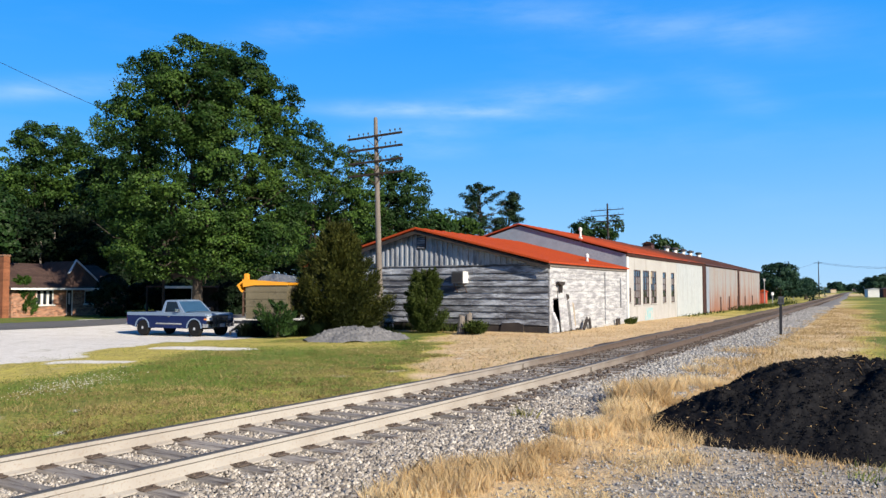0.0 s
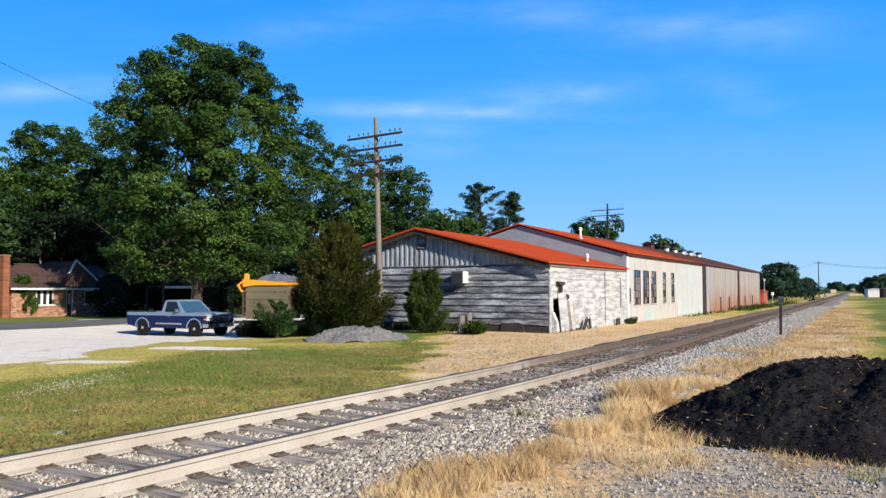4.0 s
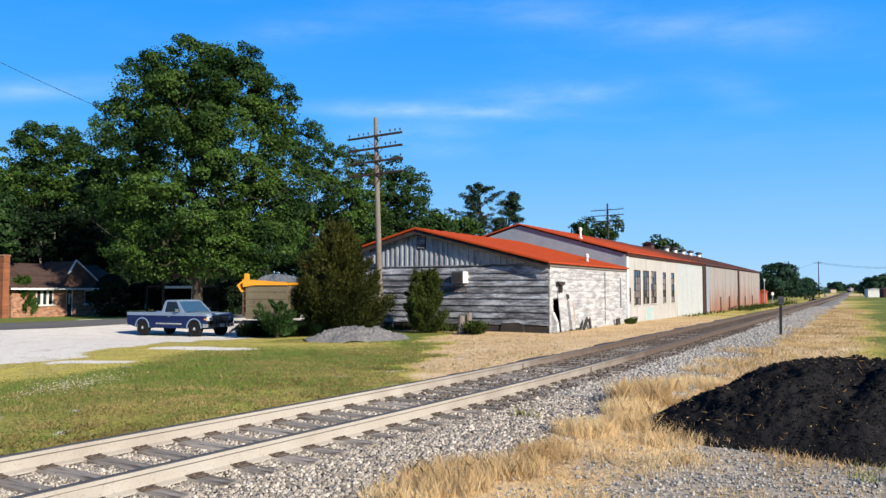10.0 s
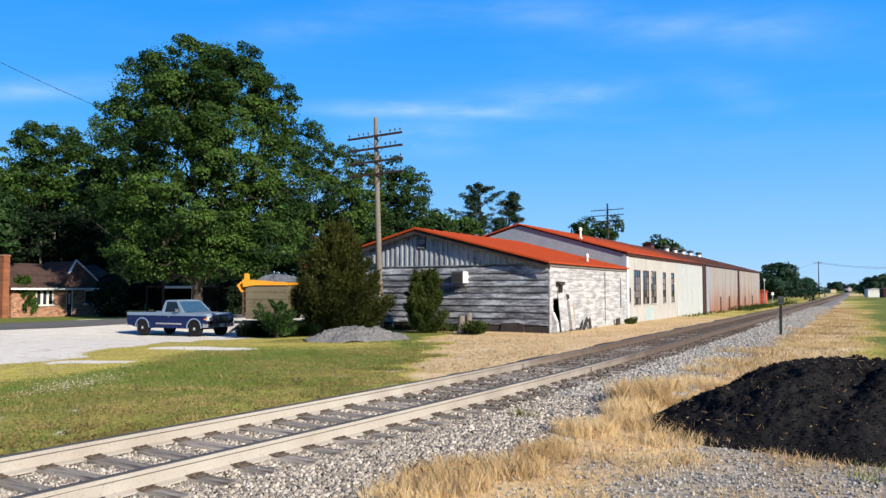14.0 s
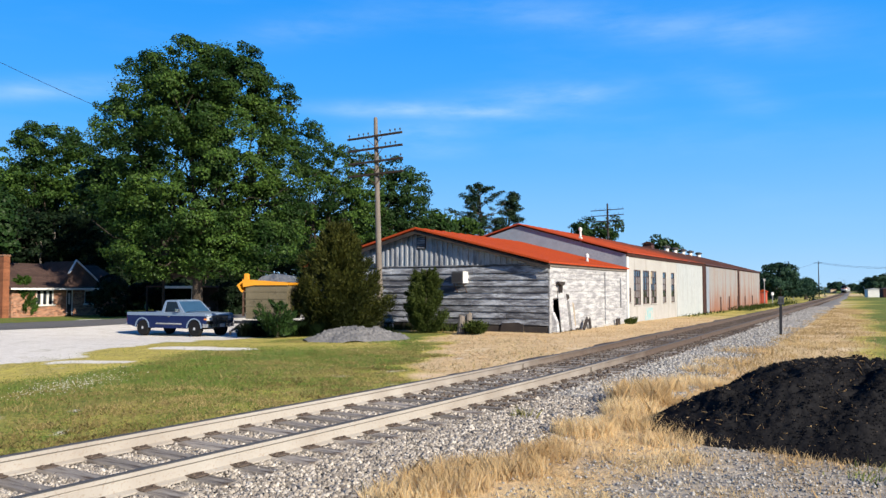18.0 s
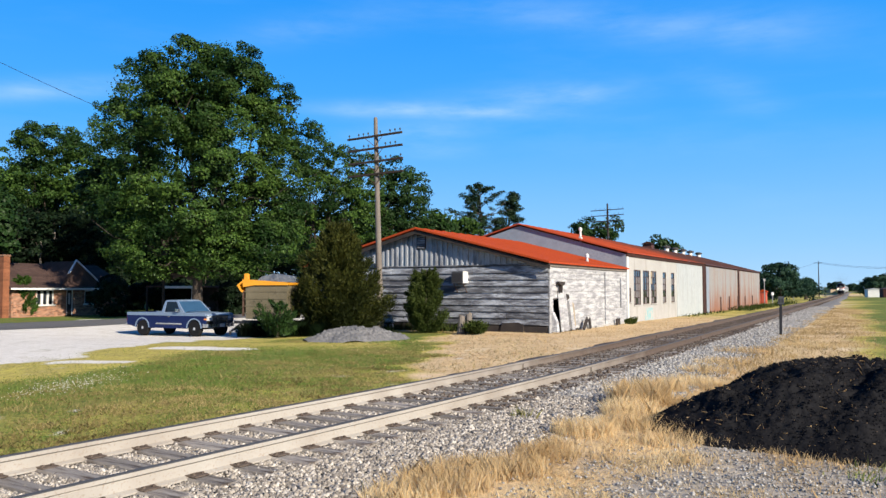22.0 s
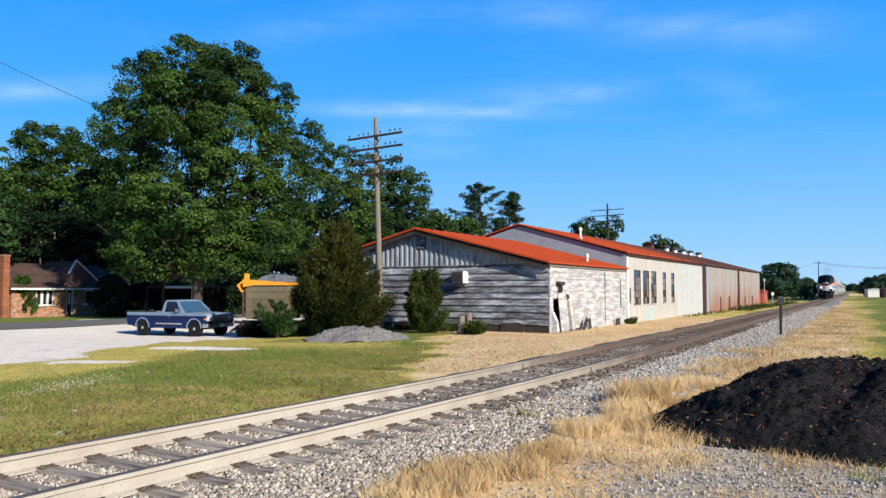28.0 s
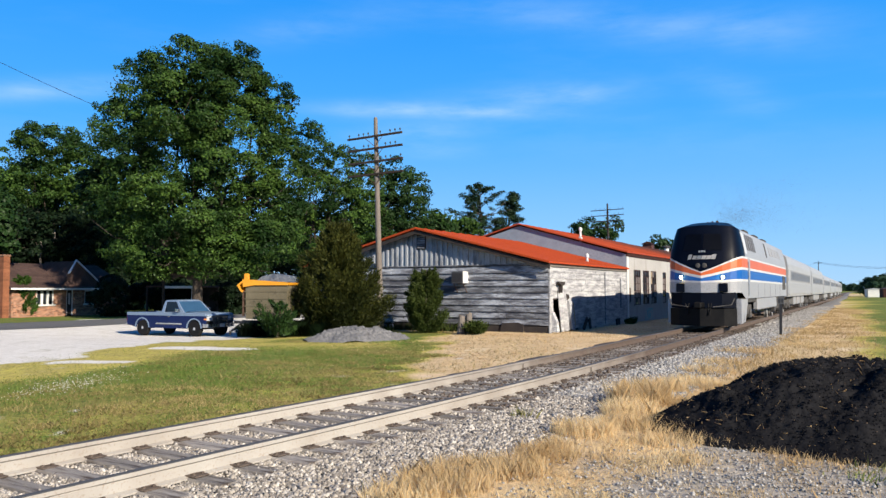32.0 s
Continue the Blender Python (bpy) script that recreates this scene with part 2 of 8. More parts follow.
M = {}
def weathered(name, paint, paint2, bare, along, peel=(0.47, 0.62), pieces=0.15, patch=1.0, streaks=0.5):
    """Old painted boards: paint worn off in patches along the grain, fine streaks, every board a little different."""
    ma, nt, bs = nodes_of(name)
    flat = (0.3, 1, 1) if along == "x" else (1, 0.3, 1) if along == "y" else (1, 1, 0.22)
    cross = tuple(v * (4.0 if along != "z" and i == 2 else 1.0) for i, v in enumerate(flat))
    grain = noise_node(nt, 16, 4, 0.65, cross)
    worn = noise_node(nt, 1.5 * patch, 8, 0.72, tuple(v * (1.6 if i == 2 else 1.0) for i, v in enumerate(flat)))
    broad = noise_node(nt, 0.45, 3, 0.5)
    sm = nt.nodes.new("ShaderNodeMath")
    sm.operation = "MULTIPLY_ADD"
    sm.inputs[1].default_value = 0.3
    nt.links.new(grain, sm.inputs[0])
    nt.links.new(worn, sm.inputs[2])
    sb = nt.nodes.new("ShaderNodeMath")
    sb.operation, sb.inputs[1].default_value = "SUBTRACT", 0.15
    nt.links.new(sm.outputs[0], sb.inputs[0])
    col = mixed(nt, ramp(nt, broad, 0.38, 0.62), paint, paint2)
    col = mixed(nt, ramp(nt, sb.outputs[0], *peel), col, bare)
    hs = nt.nodes.new("ShaderNodeHueSaturation")
    oi = nt.nodes.new("ShaderNodeObjectInfo")
    mr = nt.nodes.new("ShaderNodeMapRange")
    mr.inputs["To Min"].default_value, mr.inputs["To Max"].default_value = 1 - pieces, 1 + pieces
    nt.links.new(oi.outputs["Random"], mr.inputs["Value"])
    nt.links.new(mr.outputs[0], hs.inputs["Value"])
    nt.links.new(col, hs.inputs["Color"])
    lo = nt.nodes.new("ShaderNodeMath")
    lo.operation, lo.inputs[1].default_value = "MULTIPLY", streaks
    nt.links.new(ramp(nt, grain, 0.5, 0.8), lo.inputs[0])
    col = mixed(nt, lo.outputs[0], hs.outputs[0], tuple(0.45 * v for v in bare))
    nt.links.new(col, bs.inputs["Base Color"])
    bs.inputs["Roughness"].default_value, bs.inputs["Specular IOR Level"].default_value = 0.88, 0.2
    bumped(nt, bs, grain, 0.45, 0.01)
    return ma


M["grey_board"] = weathered("weathered grey boards", (0.46, 0.49, 0.54), (0.28, 0.305, 0.35), (0.095, 0.098, 0.115), "x", (0.40, 0.57), 0.28, 1.8, 0.6)
M["white_board"] = weathered("peeling white boards", (0.57, 0.575, 0.58), (0.50, 0.505, 0.515), (0.29, 0.29, 0.305), "y", (0.42, 0.57), 0.08, 2.1, 0.4)
M["batten"] = weathered("faded boarding", (0.37, 0.40, 0.44), (0.31, 0.335, 0.375), (0.20, 0.21, 0.235), "z", (0.5, 0.66), 0.12, 1.0)
M["stucco"] = surface("old white stucco", (0.48, 0.475, 0.46), (0.41, 0.40, 0.38), 0.5, 0.9, bump=0.35, grain=18, stain=(0.32, 0.305, 0.28), stain_at=(0.52, 0.7), stain_scale=0.9, stain_stretch=(1, 1.6, 0.3))
M["lavender"] = surface("grey-violet boarding", (0.27, 0.315, 0.385), (0.32, 0.36, 0.42), 0.8, 0.85, bump=0.3, grain=16, stain=(0.23, 0.26, 0.32))
M["pale_metal"] = surface("pale galvanised sheet", (0.44, 0.475, 0.485), (0.50, 0.52, 0.525), 0.8, 0.6, 0.1, 0.15, 20, (1, 1, 0.2), (0.34, 0.325, 0.29), (0.55, 0.72), 0.9, (3, 3, 0.2))
def rusting_sheet():
    """Grey sheet whose rust runs down in streaks and climbs from the wet foot."""
    ma, nt, bs = nodes_of("rusting corrugated sheet, streaked")
    co = nt.nodes.new("ShaderNodeTexCoord")
    sp = nt.nodes.new("ShaderNodeSeparateXYZ")
    nt.links.new(co.outputs["Object"], sp.inputs[0])
    foot = nt.nodes.new("ShaderNodeMapRange")
    foot.inputs["From Min"].default_value, foot.inputs["From Max"].default_value = 2.6, 0.0
    foot.inputs["To Min"].default_value, foot.inputs["To Max"].default_value = 0.0, 0.24
    nt.links.new(sp.outputs[2], foot.inputs["Value"])
    streak = noise_node(nt, 0.9, 6, 0.65, (1.5, 1.5, 0.16))
    ad = nt.nodes.new("ShaderNodeMath")
    nt.links.new(streak, ad.inputs[0])
    nt.links.new(foot.outputs[0], ad.inputs[1])
    fine = noise_node(nt, 18, 4, 0.6, (1, 1, 0.3))
    grey = mixed(nt, ramp(nt, noise_node(nt, 0.5, 4), 0.35, 0.65), (0.255, 0.262, 0.27), (0.275, 0.257, 0.242))
    col = mixed(nt, ramp(nt, ad.outputs[0], 0.5, 0.74), grey, (0.23, 0.095, 0.052))
    col = mixed(nt, ramp(nt, fine, 0.55, 0.85), col, (0.17, 0.10, 0.075))
    nt.links.new(col, bs.inputs["Base Color"])
    bs.inputs["Roughness"].default_value = 0.75
    bumped(nt, bs, fine, 0.25, 0.01)
    return ma


M["rust_metal"] = rusting_sheet()
M["rust"] = surface("dark rust", (0.038, 0.019, 0.016), (0.08, 0.033, 0.024), 3, 0.85, 0.1, 0.4, 30)
M["roof_orange"] = surface("orange-red painted sheet roof", (0.44, 0.064, 0.013), (0.38, 0.052, 0.012), 0.7, 0.79, 0.0, 0.1, 14, stain=(0.42, 0.09, 0.04), stain_at=(0.6, 0.8))
def fading_roof():
    """Orange-red sheet that rusts to brown further along the hall."""
    ma, nt, bs = nodes_of("orange-red sheet rusting to brown")
    co = nt.nodes.new("ShaderNodeTexCoord")
    sp = nt.nodes.new("ShaderNodeSeparateXYZ")
    nt.links.new(co.outputs["Object"], sp.inputs[0])
    mr = nt.nodes.new("ShaderNodeMapRange")
    mr.inputs["From Min"].default_value, mr.inputs["From Max"].default_value = 17.0, 38.0
    nt.links.new(sp.outputs[1], mr.inputs["Value"])
    streak = noise_node(nt, 0.7, 6, 0.7, (0.35, 1.6, 0.35))
    ad = nt.nodes.new("ShaderNodeMath")
    ad.operation = "MULTIPLY_ADD"
    ad.inputs[1].default_value = 0.45
    nt.links.new(mr.outputs[0], ad.inputs[0])
    nt.links.new(streak, ad.inputs[2])
    red = mixed(nt, ramp(nt, noise_node(nt, 0.6, 4), 0.35, 0.65), (0.42, 0.062, 0.016), (0.33, 0.05, 0.018))
    col = mixed(nt, ramp(nt, ad.outputs[0], 0.56, 0.86), red, (0.10, 0.036, 0.026))
    nt.links.new(col, bs.inputs["Base Color"])
    bs.inputs["Roughness"].default_value, bs.inputs["Specular IOR Level"].default_value = 0.75, 0.25
    return ma


M["roof_fading"] = fading_roof()
M["roof_brown"] = surface("rust-brown sheet roof", (0.06, 0.024, 0.02), (0.095, 0.036, 0.028), 0.8, 0.65, 0.1, 0.2, 16, stain=(0.16, 0.05, 0.03), stain_at=(0.55, 0.7), stain_scale=0.8)
M["dark_gap"] = surface("dark timber and shaded gaps", (0.035, 0.03, 0.03), (0.06, 0.05, 0.045), 3, 0.9, bump=0.3)
M["pole_wood"] = surface("weathered pole wood", (0.165, 0.145, 0.128), (0.24, 0.21, 0.185), 2, 0.9, bump=0.5, grain=18, stretch=(5, 5, 0.6), stain=(0.11, 0.085, 0.07))
M["arm_wood"] = surface("dark crossarm wood", (0.035, 0.028, 0.026), (0.06, 0.048, 0.042), 4, 0.9, bump=0.3)
M["tie_wood"] = surface("grey sleeper wood", (0.27, 0.245, 0.22), (0.37, 0.345, 0.315), 3, 0.92, bump=0.9, grain=13, stretch=(0.5, 7, 7), stain=(0.075, 0.055, 0.047), stain_at=(0.48, 0.64), stain_scale=2.2, stain_stretch=(0.45, 5, 5), pieces=0.3)
M["rail_top"] = surface("dull rail head", (0.085, 0.085, 0.088), (0.065, 0.065, 0.066), 2, 0.7, 0.0, 0.05, 40)
M["iron"] = surface("brown iron", (0.10, 0.06, 0.045), (0.16, 0.10, 0.07), 6, 0.8, 0.3, 0.3)
# toned darker than the stones on it, to paint the shade in their gaps
M["ballast"] = surface("shade-darkened crushed stone", (0.20, 0.193, 0.183), (0.27, 0.26, 0.245), 0.6, 0.95, bump=0.9, grain=20, stain=(0.22, 0.2, 0.185), stain_at=(0.5, 0.7), stain_scale=9)
M["stone_pile"] = surface("grey stone dust", (0.15, 0.152, 0.16), (0.225, 0.222, 0.225), 1.5, 0.95, bump=0.9, grain=10, stain=(0.09, 0.09, 0.098), stain_at=(0.52, 0.7), stain_scale=3.5)
M["black_soil"] = surface("black sooty mulch", (0.0112, 0.0113, 0.0130), (0.0205, 0.0203, 0.0220), 3.5, 0.95, bump=1.0, grain=22, stain=(0.06, 0.045, 0.036), stain_at=(0.62, 0.76), stain_scale=14)
M["black_soil"].node_tree.nodes["Principled BSDF"].inputs["Specular IOR Level"].default_value = 0.06
M["asphalt"] = surface("grey asphalt", (0.13, 0.13, 0.135), (0.17, 0.17, 0.17), 0.4, 0.9, bump=0.3, grain=30)
M["leaf"] = foliage("broad green leaves", (0.022, 0.058, 0.013), (0.098, 0.175, 0.031), 0.5, 0.22)
M["leaf_dark"] = foliage("dark green leaves", (0.018, 0.048, 0.014), (0.05, 0.10, 0.024), 0.5, 0.2)
# darkened copy of the leaf colours: the wood's shade is painted in
M["leaf_shade"] = foliage("leaves darkened as shaded", (0.006, 0.016, 0.006), (0.014, 0.030, 0.010), 0.6, 0.15)
M["leaf_far"] = foliage("distant green leaves", (0.045, 0.085, 0.03), (0.075, 0.12, 0.04))
# blue tint in the leaf colour stands in for distance haze
M["leaf_haze"] = foliage("leaves tinted blue for haze", (0.022, 0.058, 0.036), (0.045, 0.095, 0.055), 0.6, 0.2)
M["pine"] = foliage("blue-green pine needles", (0.02, 0.05, 0.025), (0.05, 0.085, 0.035), 0.55, 0.15)
M["cedar"] = foliage("olive cedar sprays", (0.022, 0.031, 0.007), (0.075, 0.080, 0.015), 0.6, 0.2)
M["cedar_green"] = foliage("green cedar sprays", (0.036, 0.058, 0.012), (0.075, 0.10, 0.022), 0.6, 0.2)
M["bark"] = surface("brown bark", (0.045, 0.037, 0.03), (0.085, 0.068, 0.055), 3, 0.95, bump=0.8, grain=9, stretch=(3, 3, 0.6))
M["straw"] = foliage("dry straw grass", (0.93, 0.66, 0.34), (1.0, 0.86, 0.56), 0.7, 0.5)
def lawn_material():
    """Mown blades: green patches and tan patches, each blade a little different."""
    ma, nt, bs = nodes_of("mown grass blades")
    ge = nt.nodes.new("ShaderNodeNewGeometry")
    green = mixed(nt, ge.outputs["Random Per Island"], (0.075, 0.145, 0.02), (0.15, 0.205, 0.04))
    tan = mixed(nt, ge.outputs["Random Per Island"], (0.17, 0.155, 0.05), (0.285, 0.235, 0.09))
    col = mixed(nt, ramp(nt, noise_node(nt, 0.28, 6, 0.72), 0.44, 0.62), green, tan)
    nt.links.new(col, bs.inputs["Base Color"])
    bs.inputs["Roughness"].default_value, bs.inputs["Specular IOR Level"].default_value = 0.7, 0.2
    return ma


M["grass"] = lawn_material()
M["clover"] = plain("white clover heads", (0.75, 0.75, 0.68), 0.8)
M["blue_paint"] = surface("dark blue car paint", (0.003, 0.013, 0.072), (0.004, 0.016, 0.085), 0.6, 0.8, 0.0, 0.0, 30, coat=0.12)
M["light_blue_paint"] = surface("grey-blue paint with sky sheen", (0.19, 0.26, 0.37), (0.22, 0.30, 0.41), 0.6, 0.35, 0.1, 0.0, 30, coat=0.4)
M["chrome"] = plain("chrome", (0.75, 0.76, 0.78), 0.15, 1.0)
M["rubber"] = plain("black rubber", (0.014, 0.014, 0.015), 0.85)
M["rubber"].node_tree.nodes["Principled BSDF"].inputs["Specular IOR Level"].default_value = 0.12
M["rim_steel"] = plain("bright steel rim", (0.52, 0.53, 0.55), 0.4, 0.3)
M["black"] = plain("black paint", (0.012, 0.012, 0.014), 0.45)
M["white"] = surface("white paint", (0.78, 0.78, 0.76), (0.70, 0.70, 0.68), 1.2, 0.6, bump=0.1)
M["glass"] = glass("dark glass")
# the sky's reflection is put into the base colour as blue
M["windscreen"] = glass("windscreen with sky tint", (0.055, 0.14, 0.26), 0.04)
M["amber"] = plain("amber lens", (0.9, 0.28, 0.03), 0.3)
M["yellow"] = surface("yellow machine paint", (0.82, 0.36, 0.02), (0.74, 0.30, 0.015), 1.4, 0.5, bump=0.15, stain=(0.4, 0.2, 0.06), stain_at=(0.6, 0.8))
M["tan_panel"] = surface("dusty tan panel", (0.36, 0.29, 0.2), (0.44, 0.36, 0.25), 1.0, 0.8, bump=0.2, stain=(0.2, 0.16, 0.11))
M["brick"] = surface("orange-red brick", (0.23, 0.088, 0.046), (0.30, 0.125, 0.066), 4, 0.9, bump=0.4, grain=20, pieces=0.2)
def brickwork():
    """Old brick in courses, every brick its own tone."""
    ma, nt, bs = nodes_of("brick and mortar")
    co = nt.nodes.new("ShaderNodeTexCoord")
    sp, cb = nt.nodes.new("ShaderNodeSeparateXYZ"), nt.nodes.new("ShaderNodeCombineXYZ")
    nt.links.new(co.outputs["Object"], sp.inputs[0])
    ad = nt.nodes.new("ShaderNodeMath")
    nt.links.new(sp.outputs[0], ad.inputs[0])
    nt.links.new(sp.outputs[1], ad.inputs[1])
    nt.links.new(ad.outputs[0], cb.inputs[0])
    nt.links.new(sp.outputs[2], cb.inputs[1])
    br = nt.nodes.new("ShaderNodeTexBrick")
    br.inputs["Scale"].default_value = 1.0
    br.inputs["Brick Width"].default_value, br.inputs["Row Height"].default_value, br.inputs["Mortar Size"].default_value = 0.24, 0.085, 0.009
    br.inputs["Color1"].default_value, br.inputs["Color2"].default_value, br.inputs["Mortar"].default_value = (0.13, 0.05, 0.03, 1), (0.40, 0.19, 0.11, 1), (0.30, 0.25, 0.20, 1)
    nt.links.new(cb.outputs[0], br.inputs["Vector"])
    col = mixed(nt, ramp(nt, noise_node(nt, 3.0, 5, 0.7), 0.5, 0.68), br.outputs["Color"], (0.17, 0.085, 0.055))
    nt.links.new(col, bs.inputs["Base Color"])
    bs.inputs["Roughness"].default_value, bs.inputs["Specular IOR Level"].default_value = 0.92, 0.2
    bumped(nt, bs, br.outputs["Fac"], -0.4, 0.01)
    return ma


M["brick_wall"] = brickwork()
M["shingle"] = surface("brown asphalt shingles", (0.065, 0.04, 0.034), (0.10, 0.062, 0.052), 2, 0.95, bump=0.5, grain=12, pieces=0.15)

# ---- the line of the track: heading 28.2 degrees, eased towards the camera to fit its view ----
HEAD = 28.2
TRACK = pose(0, 0, 0, 0, 0, -HEAD)
_sn, _cs = math.sin(radians(HEAD)), math.cos(radians(HEAD))


def track_p(s):
    s = max(s, -20.0)
    u = max(0.0, (s - 200) / 840)
    return (9.6 * u - 6.2) * u * u / (u + 0.06) - 4.4 - 1.35 * math.exp(-s / 110) - (0.65 * math.exp(-(s / 9) ** 2) if s > 0 else 0.65)


def track_slope(s):
    return (track_p(s + 0.5) - track_p(s - 0.5))


def to_world(p, s):
    return (s * _sn + p * _cs, s * _cs - p * _sn)


def to_track(x, y):
    return (x * _cs - y * _sn, x * _sn + y * _cs)


def n2(x, y, k=1.0, seed=0.0):
    return noise.noise((x * k + seed, y * k - seed, seed * 0.37))


def blend(v, a, b):
    t = min(1.0, max(0.0, (v - a) / (b - a)))
    return t * t * (3 - 2 * t)


# ---- ground ----
def ground_z(x, y):
    p, s = to_track(x, y)
    c = track_p(s)
    z = 0.19 * blend(p, c + 0.8, c + 2.6) + (-0.08 if abs(p - c) < 2.3 else 0.0)
    near = math.exp(-((x * x + y * y) / 60.0 ** 2))
    z -= 0.31 * math.exp(-((x + 14) ** 2 + (y - 38) ** 2) / 7.5 ** 2)
    return z + 0.035 * near * n2(x, y, 0.35, 3.0) * (1 if abs(p - c) > 3.2 else 0.2)


def zones(x, y):
    """How green, how white with gravel, how strawy and how grey with grit the ground is at a place."""
    p, s = to_track(x, y)
    c = track_p(s)
    j = 1.6 * n2(x, y, 0.22, 1.0) + 0.7 * n2(x, y, 0.8, 2.0)
    if p < c:
        straw = blend(s - (19.1 + (-10.2 - p) * 1.6) + j * 2.6, -1.5, 1.5)
        straw *= 1 - 0.85 * blend(s, 50, 62) * (0.5 + 0.5 * blend(n2(x, y, 0.5, 7.0), -0.2, 0.3))
        if p < -27:
            straw *= blend(p, -31, -27)
        if p < -21:
            straw *= 0.5
        xb = float(np.interp(y, (19.4, 20, 21, 25, 29, 30.5, 33.6, 37, 60), (-40, -11.6, -10.7, -11.1, -10.7, -10, -8.5, -6.5, -4)))
        lot = blend(xb - x + 0.6 * j + 1.3 * n2(x, y, 1.2, 31.0), -1.3, 1.5) * blend(p, -40.5, -38.6)
        strip = max(0.0, 1 - abs(y - 25.8 + 0.2 * (x + 8)) / 1.1) * blend(x, -10.2, -9.2) * (1 - blend(x, -6.6, -5.6))
        strip = max(strip, max(0.0, 1 - abs(y - 20.8) / 0.6) * blend(x, -10.9, -10.2) * (1 - blend(x, -8.9, -8.0)))
        lot = max(lot, 0.85 * blend(strip + 0.18 * j + 0.3 * n2(x, y, 1.1, 33.0), 0.0, 0.6))
        yellow = max(blend(-15.2 - 0.33 * (s - 10.6) - p + 0.6 * j, -0.4, 1.0), math.exp(-((y - 27.5) / 2.6) ** 2) * blend(x, -12, -10) * (1 - blend(x, -3, 0)))
        tan = 0.5 * blend(p + j * 1.6, -12.5, -9.5) * (0.45 + 0.55 * blend(n2(x, y, 1.1, 21.0), -0.3, 0.2))
        if p < -40.0:
            straw, yellow, tan, lot = 0, 0, 0, 0.9 * blend(n2(x, y, 0.2, 9.0), 0.25, 0.45) * (1 if -48.5 < p < -44.5 else 0)
        return (1.0, lot, max(straw, yellow * 0.5, tan * 0.62), 0.0)
    green = p + j * 0.7 + 0.3 + 2.2 * blend(s, 40, 200)
    straw = (1 - blend(green, -0.3, 1.8) * blend(s, 14, 24)) * (1 - blend(s, 12, 20) * (0.02 + 0.13 * blend(n2(x, y, 0.35, 27.0), 0.0, 0.45)))
    grit = blend(-y + 8.1 + j * 1.3, -0.8, 0.9) * 0.9 * blend(x + j * 1.2, -0.9, 0.8) * blend(14 - abs(y - 2) + 3 * j, 0, 4)
    return (1.0, 0.0, straw, grit)


def ground_material():
    ma, nt, bs = nodes_of("ground of grass, straw and gravel")
    at = nt.nodes.new("ShaderNodeVertexColor")
    at.layer_name = "zone"
    sp = nt.nodes.new("ShaderNodeSeparateColor")
    nt.links.new(at.outputs["Color"], sp.inputs[0])
    f1, f2, f3 = noise_node(nt, 1.1, 6, 0.65), noise_node(nt, 9, 5, 0.7), noise_node(nt, 45, 3, 0.6)
    f4 = noise_node(nt, 0.12, 4, 0.6)
    green = mixed(nt, ramp(nt, f1, 0.38, 0.62), (0.12, 0.175, 0.028), (0.23, 0.23, 0.055))
    green = mixed(nt, ramp(nt, f4, 0.42, 0.6), green, (0.13, 0.215, 0.04))
    green = mixed(nt, ramp(nt, f2, 0.5, 0.7), green, (0.27, 0.225, 0.08))
    straw = mixed(nt, ramp(nt, f1, 0.35, 0.65), (0.86, 0.65, 0.42), (0.57, 0.405, 0.225))
    straw = mixed(nt, ramp(nt, f2, 0.52, 0.72), straw, (0.64, 0.45, 0.23))
    straw = mixed(nt, ramp(nt, f4, 0.42, 0.62), straw, (0.70, 0.52, 0.30))
    straw = mixed(nt, ramp(nt, noise_node(nt, 2.3, 6, 0.75), 0.53, 0.64), straw, (0.56, 0.39, 0.20))
    straw = mixed(nt, ramp(nt, noise_node(nt, 0.55, 5, 0.7), 0.55, 0.68), straw, (0.88, 0.73, 0.50))
    gravel = mixed(nt, ramp(nt, f2, 0.35, 0.7), (0.92, 0.885, 0.82), (0.76, 0.72, 0.66))
    gravel = mixed(nt, ramp(nt, f1, 0.5, 0.75), gravel, (0.66, 0.61, 0.53))
    gravel = mixed(nt, ramp(nt, noise_node(nt, 0.8, 6, 0.75), 0.58, 0.68), gravel, (0.46, 0.44, 0.33))
    grit = mixed(nt, ramp(nt, f2, 0.35, 0.65), (0.50, 0.455, 0.395), (0.345, 0.31, 0.265))

    def edge(sock, lo=0.32, hi=0.68, rough_=1.1):
        ad = nt.nodes.new("ShaderNodeMath")
        ad.operation = "ADD"
        sb = nt.nodes.new("ShaderNodeMath")
        sb.operation, sb.inputs[1].default_value = "SUBTRACT", 0.5
        ml = nt.nodes.new("ShaderNodeMath")
        ml.operation, ml.inputs[1].default_value = "MULTIPLY", rough_
        nt.links.new(f2, sb.inputs[0])
        nt.links.new(sb.outputs[0], ml.inputs[0])
        nt.links.new(sock, ad.inputs[0])
        nt.links.new(ml.outputs[0], ad.inputs[1])
        return ramp(nt, ad.outputs[0], lo, hi)
    olive = mixed(nt, ramp(nt, f1, 0.35, 0.65), (0.62, 0.53, 0.115), (0.46, 0.39, 0.11))
    olive = mixed(nt, ramp(nt, noise_node(nt, 3.2, 5, 0.7), 0.5, 0.66), olive, (0.29, 0.265, 0.07))
    green = mixed(nt, ramp(nt, noise_node(nt, 4.1, 5, 0.7), 0.52, 0.66), green, (0.10, 0.15, 0.025))
    col = mixed(nt, edge(sp.outputs[2], 0.12, 0.46), green, olive)
    col = mixed(nt, edge(sp.outputs[2], 0.52, 0.86), col, straw)
    rag = noise_node(nt, 1.3, 7, 0.75, (1.0, 0.5, 1))
    ragged = nt.nodes.new("ShaderNodeMath")
